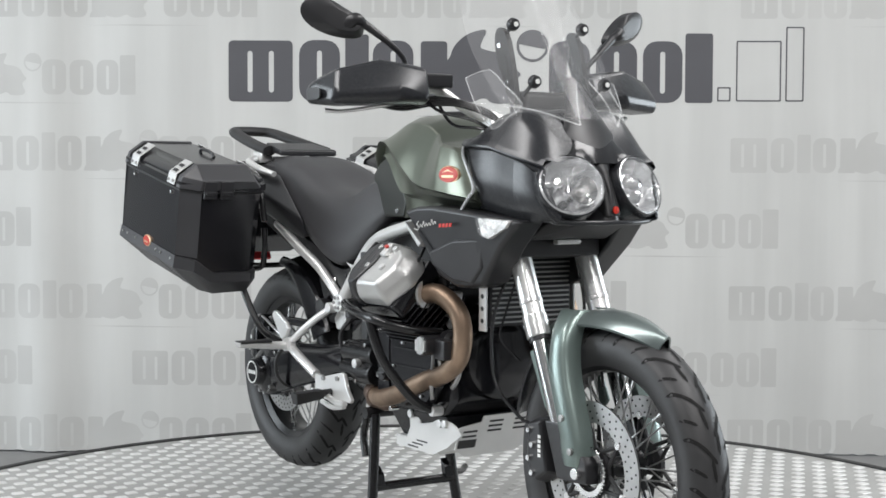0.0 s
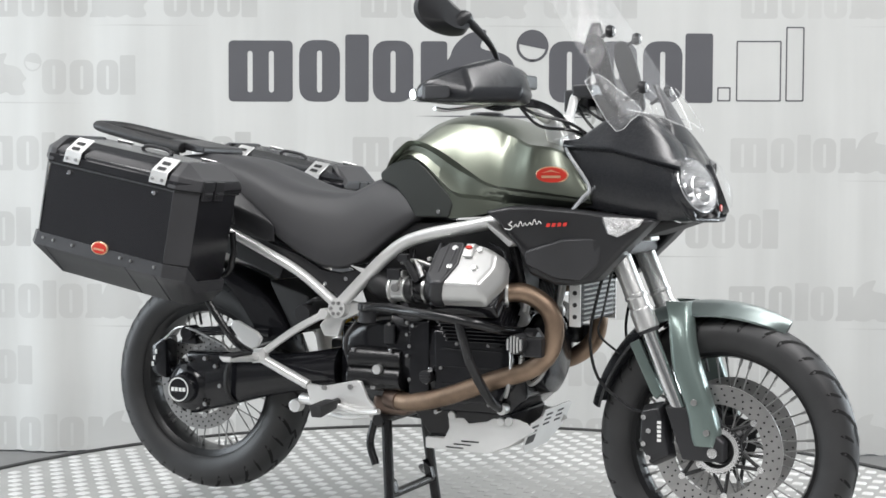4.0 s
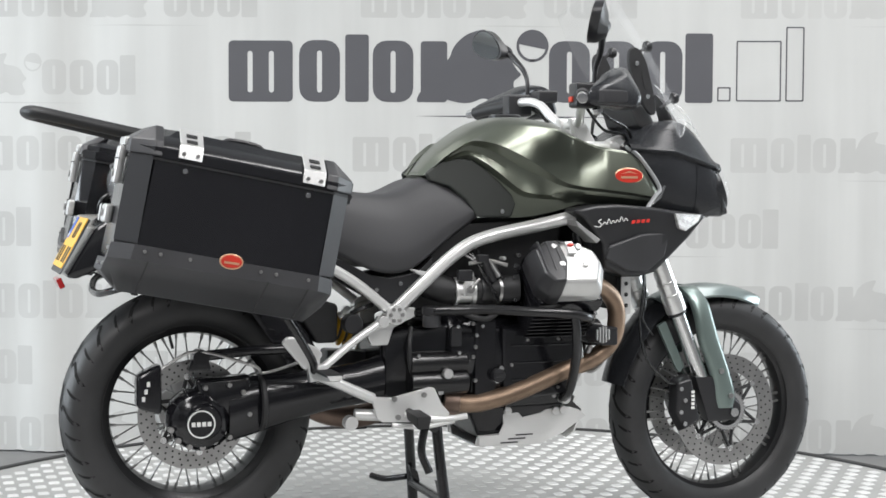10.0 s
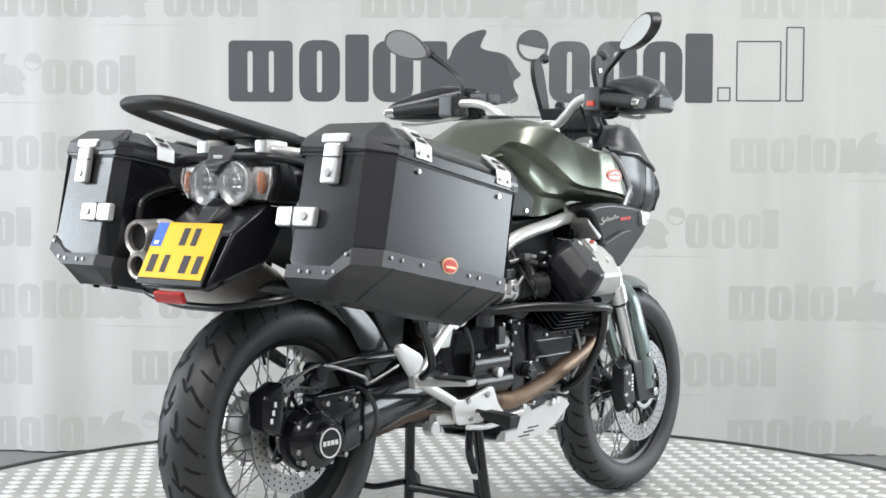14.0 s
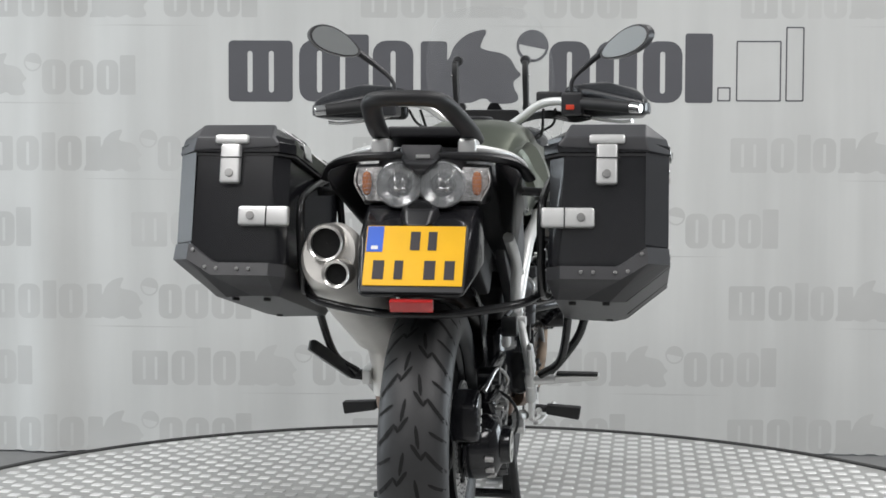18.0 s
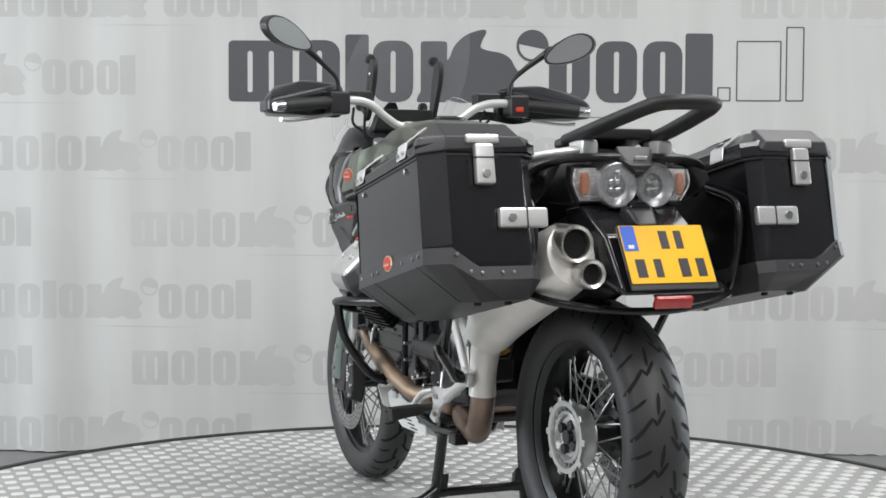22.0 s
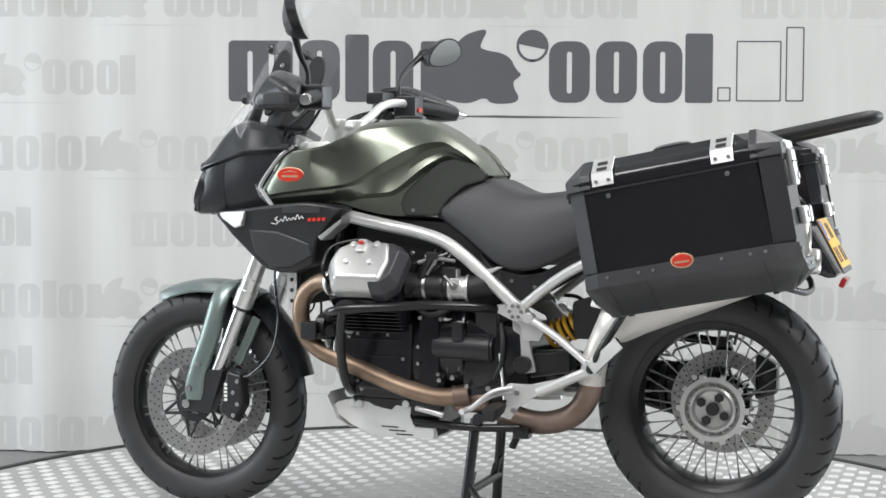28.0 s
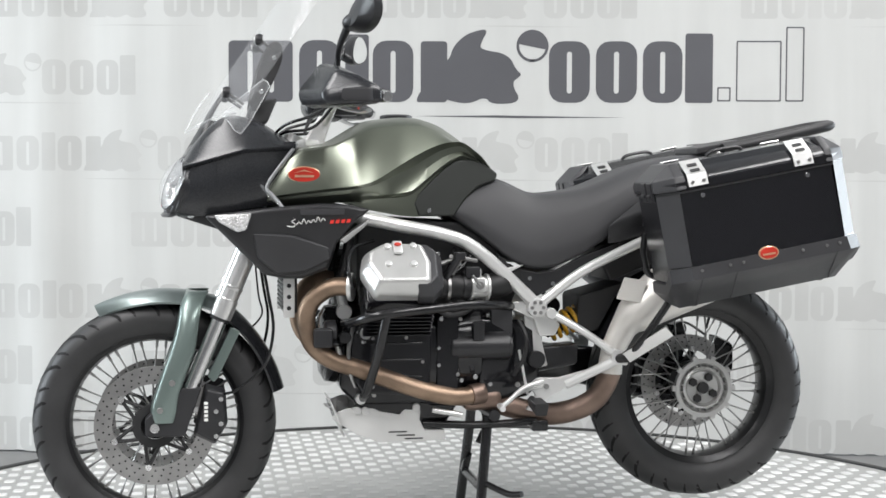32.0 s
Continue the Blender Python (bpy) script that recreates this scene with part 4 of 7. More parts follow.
        if s > 0:
            part("letter_bar", box((0.365, s * 0.2388, 0.899), (0.115, 0.002, 0.016), 0.001), M_CASEG, wing)
        lens = [(0.546, 0.225, 0.895), (0.642, 0.200, 0.89), (0.632, 0.206, 0.872), (0.582, 0.22, 0.845), (0.56, 0.224, 0.852)]
        ind = part("indicator", hull([(x, s * y, z) for x, y, z in lens] + [(x, s * (y - 0.025), z) for x, y, z in lens], 0.004), M_FACET, BIKE, "clear front indicator")
        part("indicator_lens", hull([(x, s * (y + 0.001), z) for x, y, z in lens] + [(0.545 + (x - 0.545) * 0.85, s * (y + 0.007), 0.871 + (z - 0.871) * 0.8) for x, y, z in lens], 0.002), M_LENS, ind)
    # gloss black beak from the screen down over both lamps
    rings = []
    for xc, zc, hw, xe, ze, arch in smooth_rows([(0.652, 1.142, 0.128, 0.572, 1.126, 0.0), (0.68, 1.108, 0.14, 0.61, 1.088, 0.0), (0.704, 1.074, 0.146, 0.648, 1.056, 0.002), (0.724, 1.045, 0.148, 0.682, 1.026, 0.008), (0.738, 1.022, 0.148, 0.694, 1.012, 0.02)], 14, 1.0):
        outer = [(xc - (xc - xe) * abs(v) ** 2.2, hw * v, zc - (zc - ze) * v * v + arch * max(0, 1 - ((abs(v) - 0.66) / 0.4) ** 2)) for v in np.linspace(-1, 1, 33)]
        rings.append(outer + [(x - 0.007, y * 0.97, z - 0.007) for x, y, z in outer[::-1]])
    part("cowl_beak", loft(rings), M_BEAK, BIKE, "gloss black beak over the headlights", smooth=50)
    part("lamp_divider", hull([(0.70, s * 0.02, 1.03) for s in SIDES] + [(0.745, s * 0.012, 0.99) for s in SIDES] + [(0.775, s * 0.022, 0.90) for s in SIDES] + [(0.72, s * 0.02, 0.89) for s in SIDES], 0.005), M_MATT, BIKE)
    part("cowl_lip", tube([(0.70, -0.170, 1.0), (0.722, -0.170, 0.94), (0.742, -0.14, 0.893), (0.77, -0.055, 0.886), (0.775, 0, 0.886), (0.77, 0.055, 0.886), (0.742, 0.14, 0.893), (0.722, 0.170, 0.94), (0.70, 0.170, 1.0)], 0.006, 10), M_COWL, BIKE)
    part("chin", hull([(0.66, -0.11, 0.885), (0.66, 0.11, 0.885), (0.74, -0.07, 0.884), (0.74, 0.07, 0.884), (0.60, -0.12, 0.84), (0.60, 0.12, 0.84), (0.56, -0.1, 0.86), (0.56, 0.1, 0.86)], 0.006), M_MATT, BIKE)
    part("nose_badge", lathe((0.779, 0, 0.915), [(0.001, -0.003), (0.0085, -0.003), (0.0085, 0.0005), (0.001, 0.0015)], 24, "x"), M_RED, BIKE)
    part("chin_trim", box((0.60, 0, 0.836), (0.02, 0.07, 0.012), 0.003), M_SILVER, BIKE)
    # radiator with fins and its perforated edge
    for i in range(4):
        part("bar_cable", tube([(0.262, -0.33 + 0.01 * i, 1.165), (0.29, -0.27, 1.155 + 0.005 * i), (0.315, -0.2, 1.167 + 0.006 * i), (0.35, -0.14, 1.165 + 0.004 * i), (0.375, -0.07, 1.14 + 0.004 * i), (0.39, -0.03, 1.11)], 0.0042, 8), M_TUBE, BIKE)
    rd = part("oil_cooler", box((0.44, 0, 0.72), (0.035, 0.25, 0.19), 0.004), M_MATT, BIKE, "black finned oil cooler")
    for k in range(15):
        part("cooler_fin", box((0.46, 0, 0.635 + 0.012 * k), (0.006, 0.235, 0.004), 0), M_CAST, rd)
    for s in SIDES:
        part("cooler_bracket", box((0.445, s * 0.135, 0.70), (0.03, 0.005, 0.17), 0.001), M_SILVER, rd)
        for k in range(5):
            part("bracket_hole", rod((0.445, s * 0.1365, 0.64 + 0.03 * k), (0.445, s * 0.1385, 0.64 + 0.03 * k), 0.006, n=10), M_MATT, rd)
    # windscreen: a curved clear sheet
    nz, ny = 12, 14
    bm = bmesh.new()
    grid = []
    for j in range(nz + 1):
        u = j / nz
        xm, zm = 0.70 - 0.26 * u - 0.03 * u * (1 - u), 1.125 + 0.385 * u + 0.05 * u * (1 - u)
        hw = 0.13 + 0.062 * math.sin(math.pi * min(1, u * 0.8 + 0.12)) + 0.012 * u
        row = []
        for i in range(ny + 1):
            v = -1 + 2 * i / ny
            row.append(bm.verts.new((xm - 0.095 * v * v * (1 - 0.25 * u), hw * v, zm - 0.02 * v * v - (0.035 * u * abs(v) ** 5))))
        grid.append(row)
    for j in range(nz):
        for i in range(ny):
            bm.faces.new((grid[j][i], grid[j][i + 1], grid[j + 1][i + 1], grid[j + 1][i]))
    sc = part("windscreen", bm, M_CLEAR, BIKE, "tall clear curved windscreen", smooth=80)
    md = sc.modifiers.new("thick", "SOLIDIFY")
    md.thickness = 0.003
    for s in SIDES:
        part("screen_edge", merge(tube([(0.585, s * 0.163, 1.155), (0.65, s * 0.12, 1.14), (0.716, s * 0.056, 1.108)], 0.0017, 8, 3), tube([(0.716, s * 0.056, 1.108), (0.687, s * 0.043, 1.165), (0.652, s * 0.018, 1.215)], 0.0017, 8, 3)), M_GLASSEDGE, BIKE, "bright notched lower edge of the screen")
    for s in SIDES:
        quad = [(0.499, 0.225, 1.222), (0.512, 0.165, 1.243), (0.56, 0.158, 1.205), (0.615, 0.145, 1.158), (0.60, 0.175, 1.128), (0.572, 0.2, 1.10), (0.53, 0.222, 1.165)]
        part("wind_deflector", hull([(x, s * y, z) for x, y, z in quad] + [(x - 0.002, s * (y - 0.0025), z) for x, y, z in quad], 0), M_CLEAR, BIKE, "clear wind deflector")
        part("deflector_edge", tube([(x, s * (y + 0.001), z) for x, y, z in quad + quad[:1]], 0.0013, 6, 2), M_GLASSEDGE, BIKE)
        arm = rounded([(0.552, 1.16), (0.524, 1.28), (0.503, 1.336), (0.478, 1.352), (0.458, 1.338), (0.46, 1.292), (0.49, 1.228), (0.518, 1.168)], 2)
        br = part("screen_bracket", plate(arm, s * 0.1, s * 0.116, 0.003), M_MATT, BIKE, "black curved screen bracket")
        part("bracket_slot", plate(rounded([(0.496, 1.284), (0.506, 1.282), (0.518, 1.236), (0.508, 1.232)], 1), s * 0.1155, s * 0.1172, 0), M_MATT, br)
        for bx, bz in ((0.482, 1.304), (0.516, 1.214)):
            part("bracket_bolt", rod((bx, s * 0.112, bz), (bx, s * 0.121, bz), 0.007, n=10, bevel=0.001), M_CHROME, br)
        for kx, kz in ((0.52, 1.352), (0.606, 1.212)):
            kb = part("screen_knob", merge(rod((kx - 0.045, s * 0.105, kz - 0.03), (kx, s * 0.105, kz), 0.005, n=10), lathe((kx, s * 0.105, kz), [(0.001, -0.008), (0.014, -0.008), (0.0165, 0.0), (0.013, 0.010), (0.001, 0.012)], 24, "x")), M_BLACK, BIKE, "round black screen knob")
            part("knob_cap", lathe((kx + 0.0125, s * 0.105, kz), [(0.001, -0.001), (0.006, -0.001), (0.006, 0.001), (0.001, 0.001)], 14, "x"), M_WHITEP, kb)
    part("instrument_panel", hull([(0.50, -0.10, 1.13), (0.50, 0.10, 1.13), (0.47, -0.09, 1.20), (0.47, 0.09, 1.20), (0.56, -0.10, 1.12), (0.56, 0.10, 1.12), (0.54, -0.08, 1.19), (0.54, 0.08, 1.19)], 0.01), M_MATT, BIKE, "black instrument housing")


cowl()


def handlebars():
    bar = [(0.30, -0.02, 1.135), (0.305, 0.06, 1.14), (0.29, 0.115, 1.165), (0.275, 0.165, 1.2), (0.255, 0.22, 1.212), (0.225, 0.30, 1.205), (0.165, 0.455, 1.188)]
    full = [(x, -y, z) for x, y, z in bar[:0:-1]] + [(x, y, z) for x, y, z in bar[1:]]
    hb = part("handlebar", tube(full, 0.0125, 14), M_SILVER, BIKE, "silver tapered handlebar")
    for s in SIDES:
        part("riser", hull([(0.33 + dx, s * 0.045 + dy, 1.07) for dx in (-0.02, 0.04) for dy in (-0.018, 0.018)] + [(0.30 + dx, s * 0.045 + dy, 1.155) for dx in (-0.018, 0.02) for dy in (-0.016, 0.016)], 0.006), M_SILVER, BIKE)
        part("grip", tube([(0.222, s * 0.305, 1.204), (0.195, s * 0.375, 1.197), (0.167, s * 0.448, 1.188)], 0.0175, 16), M_MATT, BIKE, "black rubber grip")
        part("bar_end", merge(rod((0.167, s * 0.447, 1.188), (0.155, s * 0.478, 1.184), 0.016, 0.014, 16, 0.003)), M_CHROME, BIKE)
        sw = part("switch_block", hull([(0.25 + dx, s * y, 1.205 + dz) for dx in (-0.045, 0.03) for y in (0.245, 0.305) for dz in (-0.035, 0.03)], 0.008), M_BLACK, BIKE)
        if s < 0:
            part("red_switch", box((0.206, s * 0.272, 1.192), (0.012, 0.024, 0.014), 0.002), M_RED_SWITCH, sw)
        part("reservoir", box((0.30, s * 0.20, 1.225), (0.06, 0.075, 0.035), 0.006), M_BLACK, BIKE)
        part("lever", tube([(0.285, s * 0.26, 1.182), (0.265, s * 0.32, 1.165), (0.22, s * 0.41, 1.15), (0.2, s * 0.45, 1.152)], [0.009, 0.008, 0.0065, 0.008], 10, flat=0.7), M_ALU, BIKE, "silver control lever")
        # hand guard: a deep shield in front of the lever that runs out to the bar end
        shield = [(0.335, 0.235, 1.25), (0.30, 0.245, 1.262), (0.36, 0.24, 1.175), (0.33, 0.24, 1.164), (0.32, 0.36, 1.273), (0.275, 0.37, 1.267), (0.376, 0.33, 1.2), (0.366, 0.34, 1.168), (0.28, 0.455, 1.25), (0.225, 0.465, 1.236),
                  (0.315, 0.475, 1.19), (0.30, 0.478, 1.163), (0.165, 0.485, 1.204), (0.165, 0.485, 1.168), (0.20, 0.497, 1.17), (0.20, 0.497, 1.215), (0.24, 0.44, 1.16)]
        gdn = part("hand_guard", hull([(x, s * y, z) for x, y, z in shield], 0.012, 3), M_COWL, BIKE, "black plastic hand guard")
        part("guard_cap", hull([(0.158, s * 0.468, 1.20), (0.158, s * 0.468, 1.17), (0.20, s * 0.50, 1.205), (0.20, s * 0.50, 1.172), (0.27, s * 0.497, 1.205), (0.27, s * 0.497, 1.172), (0.25, s * 0.48, 1.19)], 0.005), M_CASEG, gdn)
        # mirror on its bent stem
        part("mirror_stem", tube([(0.27, s * 0.265, 1.225), (0.272, s * 0.27, 1.275), (0.27, s * 0.31, 1.315), (0.25, s * 0.37, 1.362)], [0.0065, 0.0065, 0.008, 0.011], 12), M_BLACK, BIKE, "black mirror stem")
        c = Vector((0.205, s * 0.432, 1.39 if s > 0 else 1.372))
        a = radians(27 * s)
        ring0, ring1, ring2 = [], [], []
        for k in range(28):
            t = 2 * math.pi * k / 28
            u = 0.078 * math.cos(t)
            v = 0.036 * math.sin(t) * (1 + 0.25 * s * math.cos(t))
            yy, zz = u * math.cos(a) - v * math.sin(a), u * math.sin(a) + v * math.cos(a)
            ring0.append(c + Vector((-0.010 - s * 0.42 * yy + 0.25 * zz, yy - s * 0.006, zz)))
            ring1.append(c + Vector((0.010 - s * 0.42 * yy + 0.25 * zz, yy * 1.02 + s * 0.006, zz * 1.02)))
            ring2.append(c + Vector((0.034 - s * 0.2 * yy, yy * 0.6 - s * 0.004, zz * 0.6 - 0.004)))
        stem_top = [Vector((0.25 + dx, s * 0.37, 1.362 + dz)) for dx, dz in ((-0.009, 0), (0.009, 0), (0, -0.009), (0, 0.009))]
        mr = part("mirror", hull(ring0 + ring1 + ring2 + stem_top, 0), M_BLACK, BIKE, "black rear-view mirror")
        part("mirror_neck", tube([(0.25, s * 0.37, 1.362), (0.248, s * 0.39, 1.372), c + Vector((0.022, -s * 0.03, -0.012))], [0.011, 0.016, 0.024], 14), M_BLACK, mr)
        face = bmesh.new()
        face.faces.new([face.verts.new(c + (p - c) * 0.9 + Vector((-0.0026, -s * 0.0014, 0))) for p in ring0])
        part("mirror_glass", face, M_MIRROR, mr, smooth=0)
        for i, (dy, dz, far) in enumerate(((0.0, 0.0, 0.09), (-0.035, -0.03, 0.05))):
            part("cable", tube([(0.27, s * (0.22 + dy), 1.19), (0.335, s * (0.205 + dy), 1.15 + dz), (0.41, s * (0.15 + dy * 0.5), 1.125 + dz * 0.6), (0.46, s * far, 1.08)], 0.0042, 8), M_TUBE, BIKE)


before = set(BIKE.children)
handlebars()
# the bar is turned a little to the right
TURNED = Matrix.Translation((0.39, 0, 0)) @ Matrix.Rotation(radians(-4.6), 4, "Z") @ Matrix.Translation((-0.39 + 0.034, 0, 0))
for ob in set(BIKE.children) - before:
    ob.matrix_basis = TURNED @ ob.matrix_basis
def seat_and_tail():
    # x, top, bottom, half-width at the shoulder, half-width at the skirt
    rows = [(-0.80, 1.055, 1.015, 0.085, 0.09), (-0.70, 1.06, 0.985, 0.11, 0.125), (-0.60, 1.045, 0.945, 0.125, 0.145), (-0.50, 1.015, 0.885, 0.135, 0.155), (-0.44, 0.985, 0.83, 0.14, 0.16), (-0.37, 0.960, 0.786, 0.14, 0.165), (-0.29, 0.949, 0.748, 0.135, 0.168),
            (-0.235, 0.946, 0.739, 0.13, 0.168), (-0.20, 0.954, 0.742, 0.125, 0.166), (-0.165, 0.978, 0.755, 0.118, 0.162), (-0.135, 0.992, 0.78, 0.112, 0.157), (-0.07, 0.992, 0.832, 0.108, 0.15), (-0.01, 0.984, 0.87, 0.105, 0.146), (0.02, 0.958, 0.89, 0.10, 0.14)]
    rings = []
    for x, zt, zb, w0, w1 in smooth_rows(rows, 70):
        h = zt - zb
        half = [(0, zt - 0.004), (0.4 * w0, zt - 0.001), (0.75 * w0, zt - 0.004), (w0, zt - 0.022), (w0 + (w1 - w0) * 0.5, zt - 0.35 * h), (w1, zt - 0.7 * h), (w1 - 0.004, zb + 0.012), (w1 - 0.02, zb)]
        rings.append([(x, y, z) for y, z in half] + [(x, 0, zb + 0.01)] + [(x, -y, z) for y, z in half[:0:-1]])
    part("seat", loft(rings), M_SEAT, BIKE, "charcoal grained vinyl two-up seat", smooth=60)
    # black frame cover under the seat
    for s in SIDES:
        fc = part("side_cover", plate([(-0.47, 0.815), (-0.36, 0.775), (-0.29, 0.738), (-0.235, 0.73), (-0.16, 0.745), (-0.12, 0.785), (-0.13, 0.73), (-0.225, 0.66), (-0.33, 0.72), (-0.46, 0.79)], s * 0.115, s * 0.14, 0.004), M_BLACK, BIKE, "black side cover")
        for bx, bz in ((-0.275, 0.70), (-0.21, 0.715)):
            part("cover_bolt", rod((bx, s * 0.138, bz), (bx, s * 0.145, bz), 0.006, n=10), M_CHROME, fc)
        part("tail_side", hull([(-0.50, s * 0.17, 0.90), (-0.50, s * 0.15, 0.82), (-0.42, s * 0.16, 0.80), (-0.42, s * 0.165, 0.86), (-0.88, s * 0.215, 1.0), (-0.86, s * 0.20, 0.955), (-0.85, s * 0.15, 1.03), (-0.60, s * 0.15, 1.0), (-0.60, s * 0.20, 0.93), (-0.60, s * 0.14, 0.88)], 0.012), M_BLACK, BIKE, "black tail side panel")
        part("grab_rail", tube([(-0.585, s * 0.18, 0.998), (-0.64, s * 0.195, 1.012), (-0.76, s * 0.175, 1.034), (-0.83, s * 0.125, 1.045), (-0.85, s * 0.085, 1.05)], [0.011, 0.013, 0.014, 0.016, 0.017], 12, flat=0.75), M_SILVER, BIKE, "silver grab rail")
        part("rail_end", hull([(-0.835 + dx, s * 0.095 + dy, 1.052 + dz) for dx in (-0.035, 0.035) for dy in (-0.02, 0.02) for dz in (-0.018, 0.02)], 0.008), M_SILVER, BIKE)
    part("lamp_hood", tube([(-0.80, 0.225, 0.985), (-0.835, 0.20, 1.015), (-0.87, 0.145, 1.03), (-0.885, 0.06, 1.033), (-0.885, -0.06, 1.033), (-0.87, -0.145, 1.03), (-0.835, -0.20, 1.015), (-0.80, -0.225, 0.985)], 0.016, 12, flat=0.6), M_BLACK, BIKE, "black hood over the tail lamp")
    part("tail_flap", hull([(-0.89, s * 0.05, 1.06) for s in SIDES] + [(-0.905, s * 0.04, 1.02) for s in SIDES] + [(-0.925, s * 0.015, 1.0) for s in SIDES] + [(-0.88, s * 0.045, 1.01) for s in SIDES], 0.006), M_CASEG, BIKE)
    part("flap_mark", box((-0.9115, -0.006, 1.032), (0.003, 0.03, 0.008), 0.001, Matrix.Rotation(radians(-20), 4, "Y")), M_ALU, BIKE)
    part("tail_centre", hull([(-0.70, -0.12, 1.03), (-0.70, 0.12, 1.03), (-0.885, -0.09, 1.04), (-0.885, 0.09, 1.04), (-0.90, -0.05, 1.024), (-0.90, 0.05, 1.024), (-0.70, -0.13, 0.93), (-0.70, 0.13, 0.93), (-0.84, -0.12, 0.925), (-0.84, 0.12, 0.925)], 0.012), M_CASEG, BIKE, "grey tail cover")
    # luggage handle: a flat loop that rises to the rear
    rk = [(-0.775, 0.10, 1.072), (-0.87, 0.098, 1.09), (-1.0, 0.085, 1.118), (-1.085, 0.07, 1.137), (-1.115, 0.04, 1.143)]
    loop = [(x, -y, z) for x, y, z in rk] + [(x, y, z) for x, y, z in rk[::-1]]
    part("rear_carrier", tube(loop, 0.022, 14, flat=0.72), M_MATT, BIKE, "black loop-shaped rear carrier")
    part("carrier_deck", hull([(-0.70, s * 0.1, z) for s in SIDES for z in (1.055, 1.075)] + [(-0.83, s * 0.085, z) for s in SIDES for z in (1.075, 1.10)], 0.006), M_BLACK, BIKE)
    # tail lamp with clear lens and amber indicators
    tl = part("tail_lamp", hull([(-0.855, s * y, z) for s in SIDES for y, z in ((0.148, 1.016), (0.152, 0.975), (0.13, 0.928), (0.05, 0.926), (0.05, 1.022))] + [(-0.875, s * y, z) for s in SIDES for y, z in ((0.145, 1.012), (0.147, 0.975), (0.127, 0.933), (0.05, 0.932), (0.05, 1.016))], 0.004), M_BLACK, BIKE, "clear-lensed tail lamp with amber ends")
    part("lamp_floor", hull([(x, s * y, z) for x in (-0.872, -0.878) for s in SIDES for y, z in ((0.14, 1.008), (0.142, 0.975), (0.122, 0.938), (0.05, 0.936), (0.05, 1.012))], 0.001), M_FACET, tl)
    for s in SIDES:
        # ribbed indicator at the end of the lamp, with a capsule bulb behind the clear cover
        part("amber_bulb", lathe((-0.888, s * 0.119, 0.975), [(0.001, -0.026), (0.007, -0.023), (0.010, -0.014), (0.011, 0.0), (0.010, 0.014), (0.007, 0.023), (0.001, 0.026)], 16, "z"), M_AMBER, tl)
        cover = hull([(x, s * y, z) for x, y, z in ((-0.872, 0.144, 1.012), (-0.872, 0.147, 0.975), (-0.872, 0.126, 0.934), (-0.872, 0.088, 1.012), (-0.872, 0.088, 0.934), (-0.91, 0.09, 1.006), (-0.912, 0.09, 0.94), (-0.896, 0.136, 1.006), (-0.898, 0.138, 0.975), (-0.894, 0.12, 0.94))], 0.006)
        ribs = [hull([(x - d, s * y, z + h) for x, y in ((-0.9105, 0.092), (-0.8965, 0.131)) for d in (0, 0.0022) for h in (-0.0018, 0.0018)], 0) for z in [0.948 + 0.0085 * k for k in range(7)]]
        part("indicator_cover", cover, M_LENS, tl, "ribbed clear indicator cover")
        for rib in ribs:
            part("cover_rib", rib, M_LENS, tl)
        part("cover_edge", tube([(-0.884, s * 0.141, 1.008), (-0.886, s * 0.1455, 0.975), (-0.882, s * 0.126, 0.938)], 0.0025, 8), M_FACET, tl)
        # round main lamp: bright bowl, four cells and a bulging clear lens
        cup = (-0.894, s * 0.047, 0.972)
        part("lamp_cup", lathe(cup, [(0.001, 0.01), (0.024, 0.009), (0.027, 0.002), (0.04, -0.003), (0.047, -0.012), (0.050, -0.010), (0.046, 0.006), (0.03, 0.016), (0.001, 0.016)], 40, "x"), M_CUP, tl)
        part("round_lens", lathe(cup, [(0.001, -0.034), (0.022, -0.031), (0.038, -0.023), (0.048, -0.011), (0.051, 0.002), (0.049, 0.002), (0.046, -0.01), (0.036, -0.021), (0.021, -0.0285), (0.001, -0.0315)], 40, "x"), M_LENS, tl, "bulging round clear lens")
        for k in range(4):
            a = math.pi / 4 + k * math.pi / 2
            cy, cz = cup[1] + 0.0125 * math.cos(a), cup[2] + 0.0125 * math.sin(a)
            part("lamp_cell", lathe((cup[0], cy, cz), [(0.001, -0.004), (0.005, -0.003), (0.008, 0.001), (0.0095, 0.006), (0.0095, 0.01), (0.001, 0.01)], 14, "x"), M_CHROME, tl)
    # black arch between the round lamps, and the cover's tongue above it
    part("lamp_arch", rod((-0.872, 0, 0.915), (-0.922, 0, 0.908), 0.034, 0.03, 28, 0.005), M_BEAK, tl)
    part("lamp_tongue", hull([(-0.905, s * 0.04, 1.028) for s in SIDES] + [(-0.925, s * 0.03, 1.016) for s in SIDES] + [(-0.918, s * 0.006, 0.992) for s in SIDES] + [(-0.9, s * 0.012, 0.995) for s in SIDES], 0.004), M_CASEG, tl)
    part("lamp_bracket", hull([(-0.90, s * 0.04, 0.93) for s in SIDES] + [(-0.93, s * 0.03, 0.92) for s in SIDES] + [(-0.90, s * 0.05, 0.89) for s in SIDES] + [(-0.96, s * 0.025, 0.885) for s in SIDES], 0.008), M_BLACK, BIKE)
